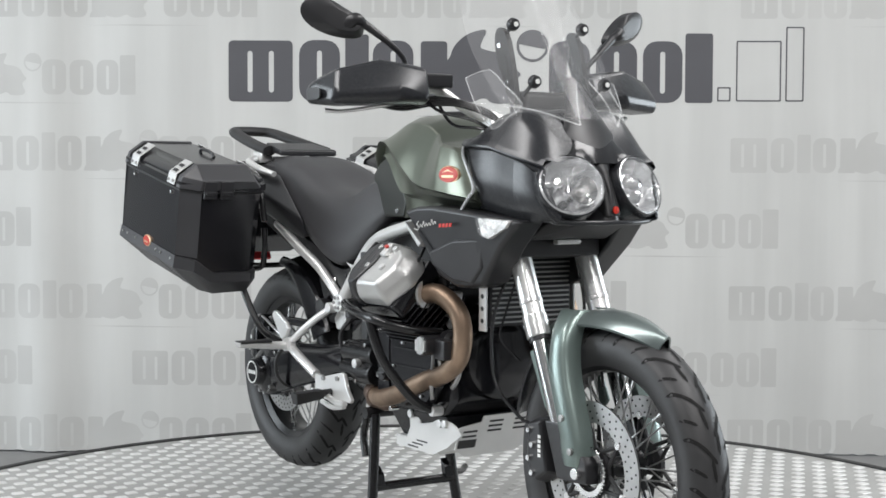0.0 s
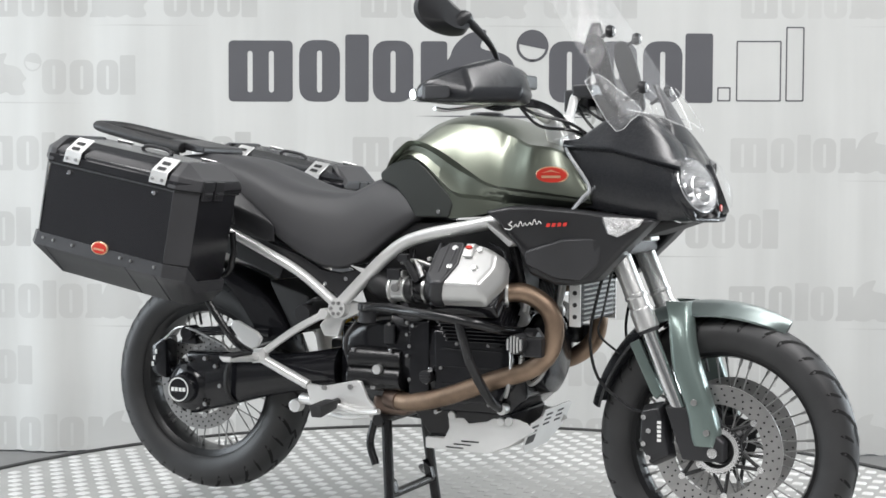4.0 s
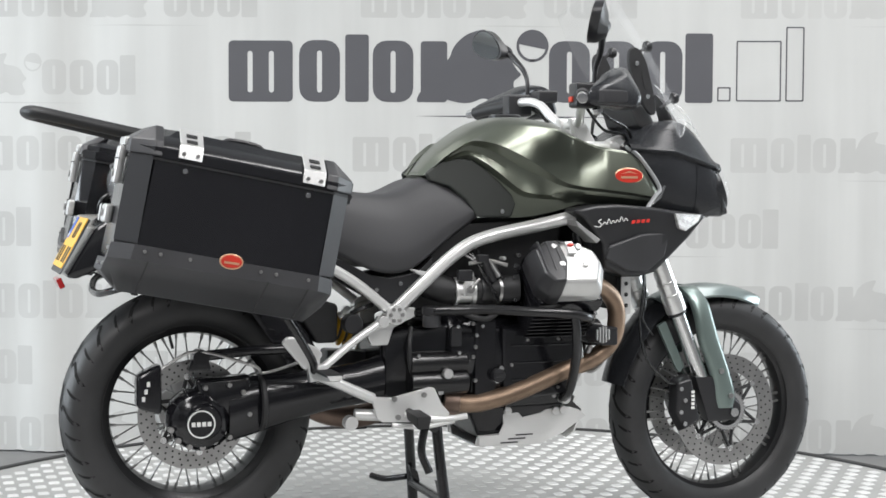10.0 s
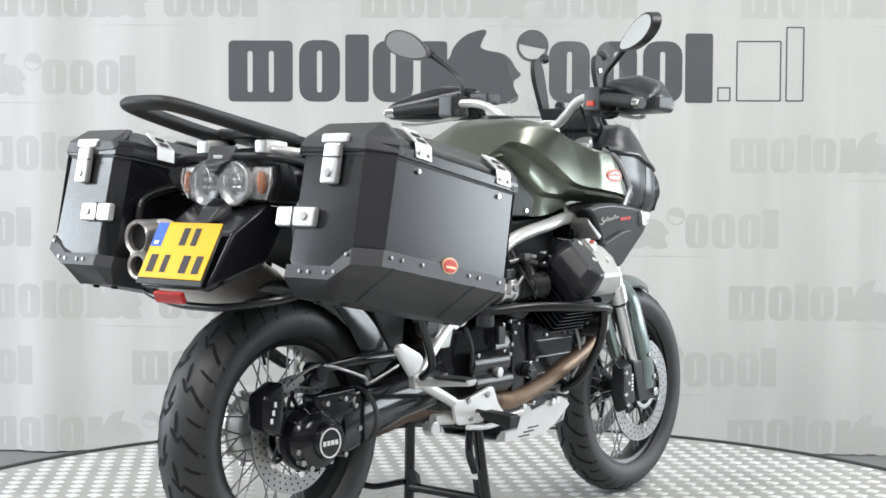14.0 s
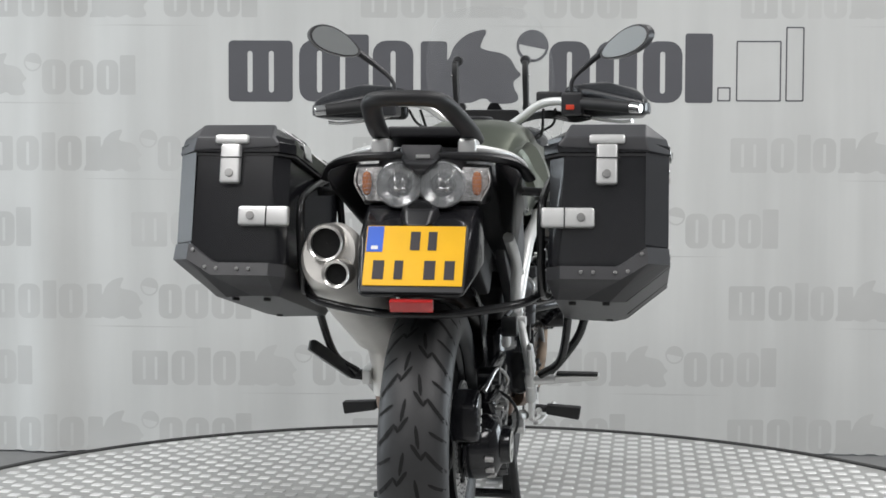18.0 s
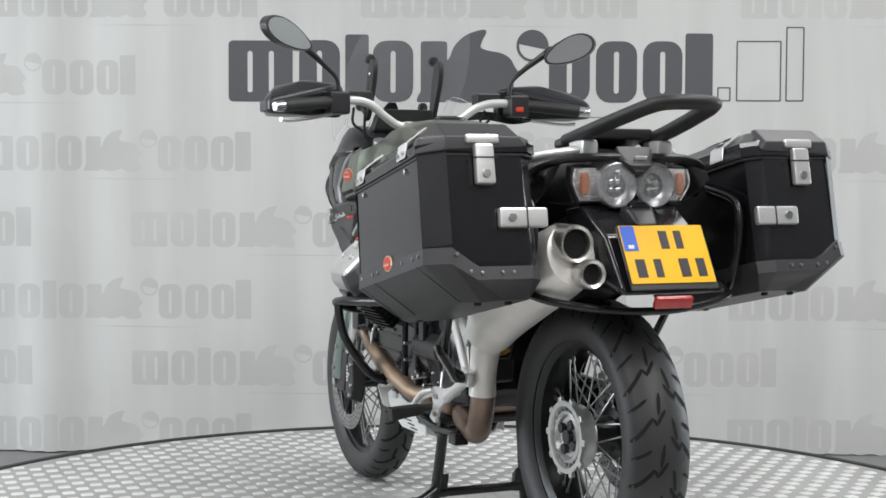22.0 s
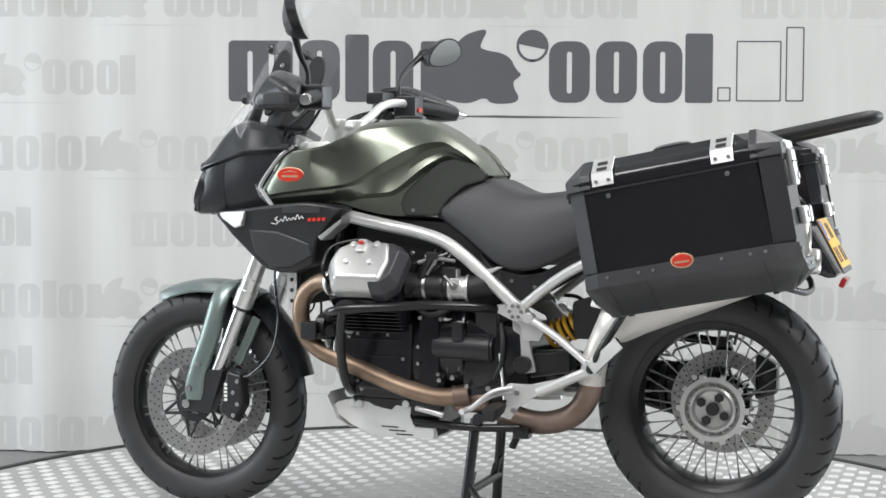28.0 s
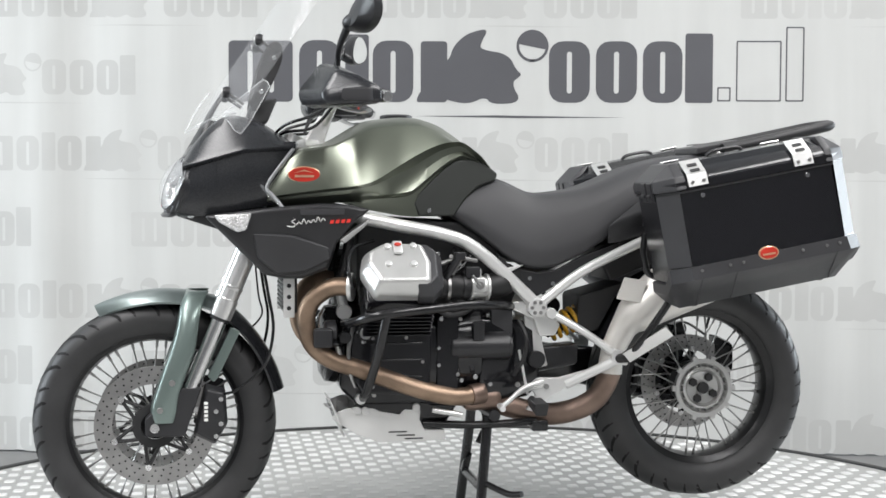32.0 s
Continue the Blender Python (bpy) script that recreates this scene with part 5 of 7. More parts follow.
    # plate carrier, plate and reflector
    part("plate_arm", hull([(-0.80, s * 0.125, 0.92) for s in SIDES] + [(-0.87, s * 0.12, 0.93) for s in SIDES] + [(-0.975, s * 0.118, 0.865) for s in SIDES] + [(-1.046, s * 0.11, 0.745) for s in SIDES] + [(-1.02, s * 0.10, 0.74) for s in SIDES] + [(-0.88, s * 0.135, 0.80) for s in SIDES] + [(-0.93, s * 0.13, 0.85) for s in SIDES], 0.014, 3), M_BEAK, BIKE, "black plate carrier")
    n = Vector((-0.122, 0, 0.06)).normalized()
    a, b = Vector((-0.987, 0, 0.883)), Vector((-1.054, 0, 0.760))
    up = (a - b).normalized()
    back = Vector((-up.z, 0, up.x)).normalized()
    mid = (a + b) / 2 + back * 0.004 + Vector((0, -0.006, 0))
    rot = Matrix((Vector((0, 1, 0)), up, back)).transposed().to_4x4()

    def flat(w, h, u, v, d, t, mat, name, par, r=0.002):
        bm = bmesh.new()
        m = Matrix.Translation(mid) @ rot
        bmesh.ops.create_cube(bm, size=1, matrix=m @ Matrix.Translation((u, v, d)) @ Matrix.Diagonal((w, h, t, 1)))
        return part(name, soften(bm, r, 1), mat, par)
    holder = flat(0.214, 0.150, 0, -0.004, -0.002, 0.004, M_BLACK, "plate_holder", BIKE)
    tagged(holder, "black holder with a yellow number plate")
    flat(0.206, 0.136, 0, 0.003, 0.002, 0.002, M_YELLOW, "number_plate", holder)
    flat(0.034, 0.058, 0.084, 0.04, 0.0035, 0.0012, M_BLUE, "country_strip", holder, 0)
    flat(0.014, 0.008, 0.084, 0.02, 0.0045, 0.001, M_WHITEP, "country_bar", holder, 0)
    for u, w in ((0.0, 0.02), (-0.036, 0.018)):
        flat(w, 0.042, u, 0.036, 0.0035, 0.0012, M_INK, "plate_bar", holder, 0)
    for u, w in ((0.072, 0.023), (0.03, 0.018), (-0.034, 0.023), (-0.075, 0.021)):
        flat(w, 0.042, u, -0.030, 0.0035, 0.0012, M_INK, "plate_bar", holder, 0)
    part("rear_reflector", box((-1.052, -0.005, 0.727), (0.014, 0.09, 0.026), 0.003, Matrix.Rotation(radians(-25), 4, "Y")), M_REDGLASS, BIKE, "red rear reflector")
    # inner mudguard over the rear wheel
    rings = []
    for k in range(15):
        an = radians(84 - 58 * k / 14)
        ring = []
        for i in range(9):
            v = -1 + i / 4
            rr = 0.355 - 0.025 * abs(v) ** 2.5
            ring.append((REAR.x + rr * math.cos(an), 0.088 * v, REAR.z + rr * math.sin(an)))
        for i in range(9):
            v = 1 - i / 4
            rr = 0.349 - 0.025 * abs(v) ** 2.5
            ring.append((REAR.x + rr * math.cos(an), 0.085 * v, REAR.z + rr * math.sin(an)))
        rings.append(ring)
    rm = part("rear_mudguard", loft(rings), M_BEAK, BIKE, "gloss black inner rear mudguard")
    skirt = []
    for k in range(13):
        an = radians(86 - 62 * k / 12)
        low = 0.325 - 0.06 * math.sin(math.pi * min(1, k / 9) * 0.5) ** 2
        skirt.append([(REAR.x + r * math.cos(an), y, REAR.z + r * math.sin(an)) for r, y in ((0.352, -0.084), (0.345, -0.094), ((low + 0.345) / 2, -0.099), (low, -0.097), (low, -0.093), ((low + 0.345) / 2, -0.094), (0.345, -0.089), (0.349, -0.08))])
    part("mudguard_skirt", loft(skirt), M_BEAK, rm)
    part("hugger", hull([(-0.50, -0.08, 0.70), (-0.50, 0.08, 0.70), (-0.36, -0.09, 0.66), (-0.36, 0.09, 0.66), (-0.42, -0.085, 0.56), (-0.42, 0.085, 0.56), (-0.36, -0.08, 0.56), (-0.36, 0.08, 0.56)], 0.01), M_MATT, BIKE)
    part("tail_tray", hull([(-0.40, s * 0.11, 0.80) for s in SIDES] + [(-0.85, s * 0.1, 0.93) for s in SIDES] + [(-0.85, s * 0.1, 0.86) for s in SIDES] + [(-0.45, s * 0.10, 0.70) for s in SIDES], 0.01), M_MATT, BIKE)


seat_and_tail()


def side_case(s):
    cs, sn = 0.982, 0.187

    def at(u, y, w):
        return (-0.833 + cs * u + sn * w, s * y, 0.999 - sn * u + cs * w)

    def ring(w, y0, y1, u0, u1, c=0.045, ci=0.03):
        return [at(*q, w) for q in ((u0 + c, y1), (u1 - c, y1), (u1, y1 - c), (u1, y0 + ci), (u1 - ci, y0), (u0 + ci, y0), (u0, y0 + ci), (u0, y1 - c))]
    body = soften(loft([ring(-0.278, 0.295, 0.43, -0.075, 0.348), ring(-0.206, 0.276, 0.521, -0.118, 0.38), ring(0.02, 0.276, 0.519, -0.112, 0.383)]), 0.004, 2)
    cb = part("side_case", body, M_CASE, BIKE, "black aluminium side case with grey corners and silver latches")
    # lower guard, a little proud, open above
    def guard_ring(y0, y1, u0, u1, w_side, w_end, c=0.045, ci=0.03):
        q = ((u0 + c, y1, w_side), (u1 - c, y1, w_side), (u1, y1 - c, w_side - 0.004), (u1, y1 - c - 0.055, w_end), (u1, y0 + ci, w_end), (u1 - ci, y0, w_end), (u0 + ci, y0, w_end), (u0, y0 + ci, w_end), (u0, y1 - c - 0.055, w_end), (u0, y1 - c, w_side - 0.004))
        return [at(*p) for p in q]
    guard = soften(loft([guard_ring(0.291, 0.433, -0.08, 0.354, -0.283, -0.283, 0.03, 0.01), guard_ring(0.273, 0.526, -0.127, 0.386, -0.208, -0.245), guard_ring(0.273, 0.523, -0.123, 0.385, -0.174, -0.218), guard_ring(0.28, 0.517, -0.115, 0.378, -0.174, -0.218), guard_ring(0.285, 0.50, -0.1, 0.358, -0.176, -0.22)]), 0.003, 2)
    gd = part("lower_guard", guard, M_CASEG, cb, "dark grey riveted lower guard")
    for u in (-0.055, -0.02, 0.045, 0.135, 0.205, 0.24, 0.315):
        part("rivet", rod(at(u, 0.52, -0.187), at(u, 0.5275, -0.187), 0.0042, n=10, bevel=0.001), M_STEEL, gd)
    for y, w in ((0.345, -0.231), (0.37, -0.231), (0.415, -0.231), (0.44, -0.228), (0.468, -0.192)):
        part("rivet", rod(at(-0.116, y, w), at(-0.1285, y, w), 0.0042, n=10, bevel=0.001), M_STEEL, gd)
    for u in (-0.045, 0.225, 0.318):
        part("guard_seam", hull([at(u + du, y, w) for du in (-0.002, 0.002) for y, w in ((0.5275, -0.206), (0.4365, -0.282), (0.5255, -0.209), (0.4345, -0.28))], 0), M_MATT, gd)
    # upright corner strips
    for u0, u1 in ((-0.117, -0.073), (0.338, 0.385)):
        lo, hi = (u0, u1) if u0 < 0 else (u1, u0)
        part("corner_strip", hull([at(lo + d * (0.002 if lo > 0 else -0.002), 0.474, w) for w in (-0.172, 0.02) for d in (0, 1)] + [at(hi, 0.5205 + e, w) for w in (-0.172, 0.02) for e in (0, 0.002)], 0.0015, 1), M_CASEG if u0 > 0 else M_BLACK, cb)
    lid = soften(loft([ring(0.02, 0.263, 0.524, -0.118, 0.389), ring(0.04, 0.263, 0.524, -0.118, 0.389), ring(0.044, 0.27, 0.517, -0.11, 0.381), ring(0.054, 0.27, 0.514, -0.108, 0.379), ring(0.086, 0.318, 0.474, -0.07, 0.338)]), 0.004, 2)
    ld = part("lid", lid, M_CASE, cb, "black case lid")
    part("lid_seam", soften(loft([ring(0.013, 0.2655, 0.5215, -0.1145, 0.3855), ring(0.018, 0.2655, 0.5215, -0.1145, 0.3855)]), 0), M_MATT, cb)
    for u0, u1 in ((-0.121, -0.055), (0.318, 0.392)):
        e0, e1 = (u0 + 0.048, u1) if u0 < 0 else (u0, u1 - 0.048)
        far, near, top = (u0, u1, -0.072) if u0 < 0 else (u1, u0, 0.34)
        part("lid_corner", hull([at(e0, 0.527, 0.022), at(e1, 0.527, 0.022), at(e0, 0.517, 0.056), at(e1, 0.517, 0.056), at(far, 0.48, 0.022), at(far, 0.474, 0.052), at(far, 0.31, 0.052), at(far, 0.29, 0.03), at(near, 0.474, 0.0895), at(near, 0.318, 0.0895),
                                 at(top, 0.474, 0.0895), at(top, 0.318, 0.0895)], 0.003), M_CASEG, ld, "grey lid corner")
    for u in (0.005, 0.287):
        h = part("hinge_plate", soften(merge(hull([at(u + du, y, w) for du in (-0.026, 0.026) for y, w in ((0.526, 0.026), (0.519, 0.057), (0.529, 0.026), (0.523, 0.058))], 0.001, 1),
                                             hull([at(u + du, y, w) for du in (-0.026, 0.026) for y, w in ((0.519, 0.057), (0.474, 0.089), (0.523, 0.058), (0.476, 0.0925))], 0.001, 1)), 0), M_ALU, ld, "slotted silver hinge plate")
        for w0 in (0.065, 0.078):
            yy = 0.523 - (w0 - 0.058) * 1.36
            part("slot", hull([at(u + du, yy + 0.0012 - dw * 1.36 + e, w0 + dw + e * 1.2) for du in (-0.012, 0.012) for dw in (-0.003, 0.003) for e in (0, 0.0012)], 0), M_MATT, h)
        for du in (-0.015, 0.015):
            part("hinge_rivet", rod(at(u + du, 0.524, 0.037), at(u + du, 0.531, 0.037), 0.0045, n=8), M_STEEL, h)
    for y in (0.40, 0.45):
        part("lid_tab", merge(hull([at(u, y + dy, w) for u in (0.386, 0.396) for dy in (-0.02, 0.02) for w in (0.0, 0.05)], 0.003), hull([at(u, y + dy, w) for u in (0.386, 0.40) for dy in (-0.016, 0.016) for w in (0.012, 0.022)], 0.003)), M_BLACK, cb)
    for u in (0.005, 0.287):
        h = part("hinge_plate", merge(hull([at(u + du, y, w) for du in (-0.026, 0.026) for y, w in ((0.261, 0.026), (0.268, 0.057), (0.258, 0.026), (0.264, 0.058))], 0.001, 1),
                                      hull([at(u + du, y, w) for du in (-0.026, 0.026) for y, w in ((0.268, 0.057), (0.318, 0.089), (0.264, 0.058), (0.316, 0.0925))], 0.001, 1)), M_ALU, ld, "slotted silver hinge plate")
        for w0 in (0.066, 0.079):
            yy = 0.264 + (w0 - 0.058) * 1.5
            part("slot", hull([at(u + du, yy - 0.0012 + dw * 1.5 - e, w0 + dw + e * 1.2) for du in (-0.012, 0.012) for dw in (-0.003, 0.003) for e in (0, 0.0014)], 0), M_MATT, h)
    for u in (0.0, 0.28):
        part("panel_stud", rod(at(u, 0.518, 0.0), at(u, 0.5245, 0.0), 0.006, n=12, bevel=0.001), M_CHROME, cb)
    bx = part("case_badge", oval((-0.733, 0.801), 0.027, 0.0175, s * 0.5215, s * 0.005, -0.12), M_GOLD, cb, "red oval badge with pale rim")
    part("badge_field", oval((-0.733, 0.801), 0.0235, 0.0145, s * 0.5235, s * 0.0045, -0.12), M_RED, bx)
    part("badge_bar", box((-0.733, s * 0.5282, 0.798), (0.034, 0.0008, 0.005), 0, Matrix.Rotation(radians(9), 4, "Y")), M_GOLD, bx)
    for nm, y0, y1, w0, w1 in (("latch", 0.373, 0.417, -0.05, 0.035), ("side_latch", 0.262, 0.372, -0.14, -0.098)):
        lt = part(nm, hull([at(u, y, w) for u in (-0.116, -0.134) for y in (y0, y1) for w in (w0, w1)], 0.006), M_ALU, cb, "brushed silver latch")
        ym, wm = (y0 + y1) / 2, (w0 + w1) / 2
        if nm == "latch":
            part("latch_plate", hull([at(u, y, w) for u in (-0.114, -0.128) for y in (0.358, 0.432) for w in (0.036, 0.056)], 0.005), M_ALU, lt)
            part("latch_lock", rod(at(-0.133, ym, -0.028), at(-0.138, ym, -0.028), 0.009, n=14, bevel=0.001), M_STEEL, lt)
            part("latch_joint", hull([at(u, y, w) for u in (-0.13, -0.1355) for y in (0.368, 0.422) for w in (0.004, 0.0065)], 0), M_MATT, lt)
        else:
            part("latch_lock", rod(at(-0.133, 0.344, wm), at(-0.138, 0.344, wm), 0.009, n=14, bevel=0.001), M_STEEL, lt)
            part("latch_joint", hull([at(u, y, w) for u in (-0.13, -0.1355) for y in (0.309, 0.3115) for w in (w0 - 0.001, w1 + 0.001)], 0), M_MATT, lt)
    for u, y in ((-0.04, 0.325), (-0.04, 0.395), (0.31, 0.395)):
        part("rubber_foot", rod(at(u, y, -0.278), at(u, y, -0.29), 0.008, n=10, bevel=0.002), M_MATT, cb)
    part("top_loop", tube([at(0.10, 0.36, 0.087), at(0.12, 0.36, 0.097), at(0.18, 0.36, 0.097), at(0.20, 0.36, 0.087)], 0.005, 8), M_BLACK, ld)
    # carrier frame between case and tail
    part("case_frame", tube([(-0.50, s * 0.255, 0.86), (-0.52, s * 0.26, 0.95), (-0.60, s * 0.26, 0.985), (-0.86, s * 0.26, 0.95), (-0.92, s * 0.258, 0.90), (-0.90, s * 0.258, 0.77), (-0.84, s * 0.258, 0.735), (-0.55, s * 0.255, 0.72), (-0.50, s * 0.255, 0.77), (-0.50, s * 0.255, 0.84)], 0.009, 10), M_TUBE, BIKE, "black tubular case carrier")
    part("carrier_strut", tube([(-0.60, s * 0.3, 0.735), (-0.55, s * 0.296, 0.65), (-0.485, s * 0.275, 0.55), (-0.462, s * 0.225, 0.51)], 0.01, 10), M_TUBE, BIKE)
    part("carrier_arm", rod((-0.74, s * 0.26, 0.955), (-0.74, s * 0.17, 0.96), 0.010, n=12), M_TUBE, BIKE)


side_case(-1)
before = set(BIKE.children)
side_case(1)
# the left case hangs a little further back and toes in
TOE = Matrix.Translation((-0.904, 0.4, 0)) @ Matrix.Rotation(radians(-1.4), 4, "Z") @ Matrix.Translation((0.892, -0.4, 0))
for ob in set(BIKE.children) - before:
    if ob.name.startswith("side_case"):
        ob.matrix_basis = TOE @ ob.matrix_basis
part("carrier_hoop", tube([(-0.85, 0.258, 0.745), (-0.93, 0.22, 0.725), (-0.96, 0.10, 0.705), (-0.965, 0.0, 0.70), (-0.96, -0.10, 0.705), (-0.93, -0.22, 0.725), (-0.85, -0.258, 0.745)], 0.009, 10), M_TUBE, BIKE, "black carrier hoop behind the wheel")


def engine():
    part("crankcase", hull([(x, s * y, z) for s in SIDES for x, y, z in ((-0.02, 0.15, 0.59), (0.30, 0.14, 0.60), (0.31, 0.12, 0.42), (0.26, 0.13, 0.375), (-0.02, 0.14, 0.375), (0.1, 0.165, 0.5), (0.3, 0.05, 0.64), (0.0, 0.05, 0.66))], 0.014, 3), M_ENGINE, BIKE, "black engine crankcase")
    part("front_cover", lathe((0.31, 0, 0.53), [(0.001, 0.045), (0.08, 0.045), (0.105, 0.03), (0.11, 0.0), (0.001, 0.0)], 40, "x"), M_ENGINE, BIKE)
    part("sump", hull([(x, s * y, z) for s in SIDES for x, y, z in ((-0.02, 0.13, 0.38), (0.27, 0.125, 0.38), (0.25, 0.10, 0.295), (0.03, 0.10, 0.285))], 0.012), M_ENGINE, BIKE)
    part("clutch_housing", lathe((-0.02, 0, 0.53), [(0.001, 0.03), (0.15, 0.03), (0.16, 0.02), (0.16, -0.055), (0.13, -0.075), (0.001, -0.075)], 44, "x"), M_ENGINE, BIKE)
    part("gearbox", hull([(x, s * y, z) for s in SIDES for x, y, z in ((-0.07, 0.14, 0.61), (-0.07, 0.15, 0.44), (-0.07, 0.12, 0.37), (-0.25, 0.10, 0.59), (-0.25, 0.11, 0.42), (-0.22, 0.09, 0.38), (-0.20, 0.13, 0.55))], 0.014, 3), M_ENGINE, BIKE, "black gearbox")
    part("airbox", hull([(x, s * y, z) for s in SIDES for x, y, z in ((-0.12, 0.115, 0.80), (-0.19, 0.11, 0.70), (-0.16, 0.1, 0.61), (0.26, 0.12, 0.885), (0.26, 0.09, 0.68), (-0.02, 0.12, 0.87), (-0.02, 0.11, 0.62))], 0.012), M_MATT, BIKE, "matt black airbox between the cylinders")
    for x, z, r in ((-0.058, 0.533, 0.005), (-0.01, 0.577, 0.005), (0.048, 0.456, 0.007), (0.06, 0.488, 0.007), (-0.062, 0.602, 0.005), (0.007, 0.601, 0.005), (0.076, 0.379, 0.006), (0.266, 0.58, 0.006), (-0.17, 0.53, 0.005), (-0.11, 0.433, 0.008)):
        part("case_bolt", rod((x, -0.15, z), (x, -0.176, z), r, n=10, bevel=0.001), M_CHROME, BIKE)
    for x, z, r in ((0.046, 0.531, 0.005), (0.046, 0.485, 0.005), (-0.016, 0.443, 0.006), (-0.054, 0.452, 0.007), (-0.095, 0.431, 0.006), (0.263, 0.577, 0.006), (0.25, 0.552, 0.006), (0.04, 0.61, 0.006)):
        part("case_bolt", rod((x, 0.15, z), (x, 0.176, z), r, n=10, bevel=0.001), M_CHROME, BIKE)
    rsv = part("fluid_reservoir", rod((-0.132, -0.165, 0.602), (-0.132, -0.165, 0.634), 0.024, n=20, bevel=0.004), M_CASEG, BIKE, "small fluid reservoir with a black cap")
    part("reservoir_cap", rod((-0.132, -0.165, 0.634), (-0.132, -0.165, 0.655), 0.026, n=20, bevel=0.004), M_BLACK, rsv)
    # alternator cover on the right, starter motor on the left
    sc = part("side_cover_drum", merge(rod((-0.19, -0.145, 0.505), (-0.03, -0.145, 0.505), 0.032, n=24, bevel=0.006), rod((-0.19, -0.15, 0.455), (-0.03, -0.15, 0.455), 0.033, n=24, bevel=0.006)), M_TUBE, BIKE, "gloss black ribbed side casting")
    part("drum_bolt", rod((-0.093, -0.17, 0.481), (-0.093, -0.188, 0.481), 0.013, n=16, bevel=0.002), M_ALU, sc)
    part("starter_motor", merge(rod((-0.155, 0.13, 0.53), (0.01, 0.13, 0.53), 0.04, n=24, bevel=0.006), rod((-0.16, 0.13, 0.53), (-0.15, 0.13, 0.53), 0.034, n=24), rod((0.005, 0.13, 0.53), (0.025, 0.13, 0.55), 0.03, n=20)), M_BLACK, BIKE, "black starter motor")
    part("starter_band", box((-0.135, 0.12, 0.60), (0.06, 0.03, 0.08), 0.004), M_CASEG, BIKE)
    random.seed(11)
    for s in SIDES:
        for k in range(5):
            x, z = -0.015 + 0.007 * (k % 2), 0.395 + 0.05 * k + 0.012 * (k % 3)
            part("case_bolt", rod((x, s * 0.155, z), (x, s * 0.164, z), 0.0055, n=8, bevel=0.001), M_STEEL, BIKE)
        for k in range(3):
            part("cover_bolt", rod((0.05 + 0.085 * k, s * 0.152, 0.405 + 0.01 * (k % 2)), (0.05 + 0.085 * k, s * 0.160, 0.405 + 0.01 * (k % 2)), 0.006, n=8), M_STEEL, BIKE)
        # flat castings over the crankcase, with ridges and a drum at the front
        part("case_cover", hull([(x, s * y, z) for x, z in ((0.065, 0.595), (0.285, 0.575), (0.29, 0.46), (0.25, 0.41), (0.07, 0.40)) for y in (0.14, 0.170)], 0.008, 3), M_ENGINE, BIKE)
        part("case_cover", hull([(x, s * y, z) for x, z in ((-0.01, 0.615), (0.05, 0.615), (0.05, 0.40), (-0.01, 0.40)) for y in (0.14, 0.163)], 0.006, 2), M_ENGINE, BIKE)
        for k in range(3):
            part("case_rib", box((0.175, s * 0.1705, 0.455 + 0.045 * k), (0.17, 0.006, 0.006), 0.002), M_ENGINE, BIKE)
        for k in range(6):
            a = k * math.pi / 3
            part("cover_bolt", rod((0.18 + 0.09 * math.cos(a), s * 0.168, 0.495 + 0.075 * math.sin(a)), (0.18 + 0.09 * math.cos(a), s * 0.176, 0.495 + 0.075 * math.sin(a)), 0.0045, n=8), M_STEEL, BIKE)
        part("front_drum", merge(rod((0.245, s * 0.16, 0.575), (0.245, s * 0.185, 0.575), 0.022, n=20, bevel=0.003), rod((0.30, s * 0.165, 0.565), (0.30, s * 0.195, 0.565), 0.016, n=16, bevel=0.003)), M_TUBE, BIKE)
        if s < 0:
            df = part("finned_cap", rod((0.318, -0.17, 0.572), (0.324, -0.238, 0.574), 0.025, n=24, bevel=0.004), M_BLACK, BIKE, "black cap with bright fins on its face")
            for k in range(5):
                part("cap_fin", box((0.307 + 0.0085 * k, -0.239, 0.574), (0.0045, 0.008, 0.044 - 0.004 * abs(k - 2) ** 2), 0.001), M_ALU, df)
        else:
            part("drum_face", rod((0.245, s * 0.184, 0.575), (0.245, s * 0.1875, 0.575), 0.016, n=20, bevel=0.001), M_CAST, BIKE)
        # cylinder leans outwards; fins square to its axis
        cx = 0.205 if s < 0 else 0.164
        base, tip = Vector((cx, s * 0.095, 0.578)), Vector((cx, s * 0.225, 0.708))
        ax = (tip - base).normalized()
        q = ax.to_track_quat("Z", "Y").to_matrix().to_4x4()
        cyl = part("cylinder", rod(base, tip, 0.058, n=28), M_ENGINE, BIKE, "black finned cylinder")
        for k in range(7):
            c = base + ax * (0.068 + 0.0145 * k)
            part("fin", box(c, (0.182, 0.162, 0.0045), 0.002, q), M_ENGINE, cyl)
        side = q.to_3x3() @ Vector((0, 1, 0))
        hd = part("cylinder_head", box(base + ax * 0.188, (0.185, 0.165, 0.05), 0.012, q), M_ENGINE, BIKE)
        # rocker cover: bright shell, dark ribbed part over its rear
        def cover(outline, w0, w1, k, bevel):
            return hull([base + ax * w + Vector((x * f, 0, 0)) + side * v * f for x, v in outline for w, f in ((w0, 1.0), ((w0 + w1) / 2, 1.02), (w1, k))], bevel, 3)
        back = -0.05 if s < 0 else -0.07
        rc = part("rocker_cover", cover([(back, 0.076), (0.045, 0.08), (0.095, 0.048), (0.105, -0.005), (0.072, -0.08), (back - 0.012, -0.08), (back - 0.02, 0.0)], 0.205, 0.276, 0.8, 0.010), M_COVER, BIKE, "silver and black rocker cover")
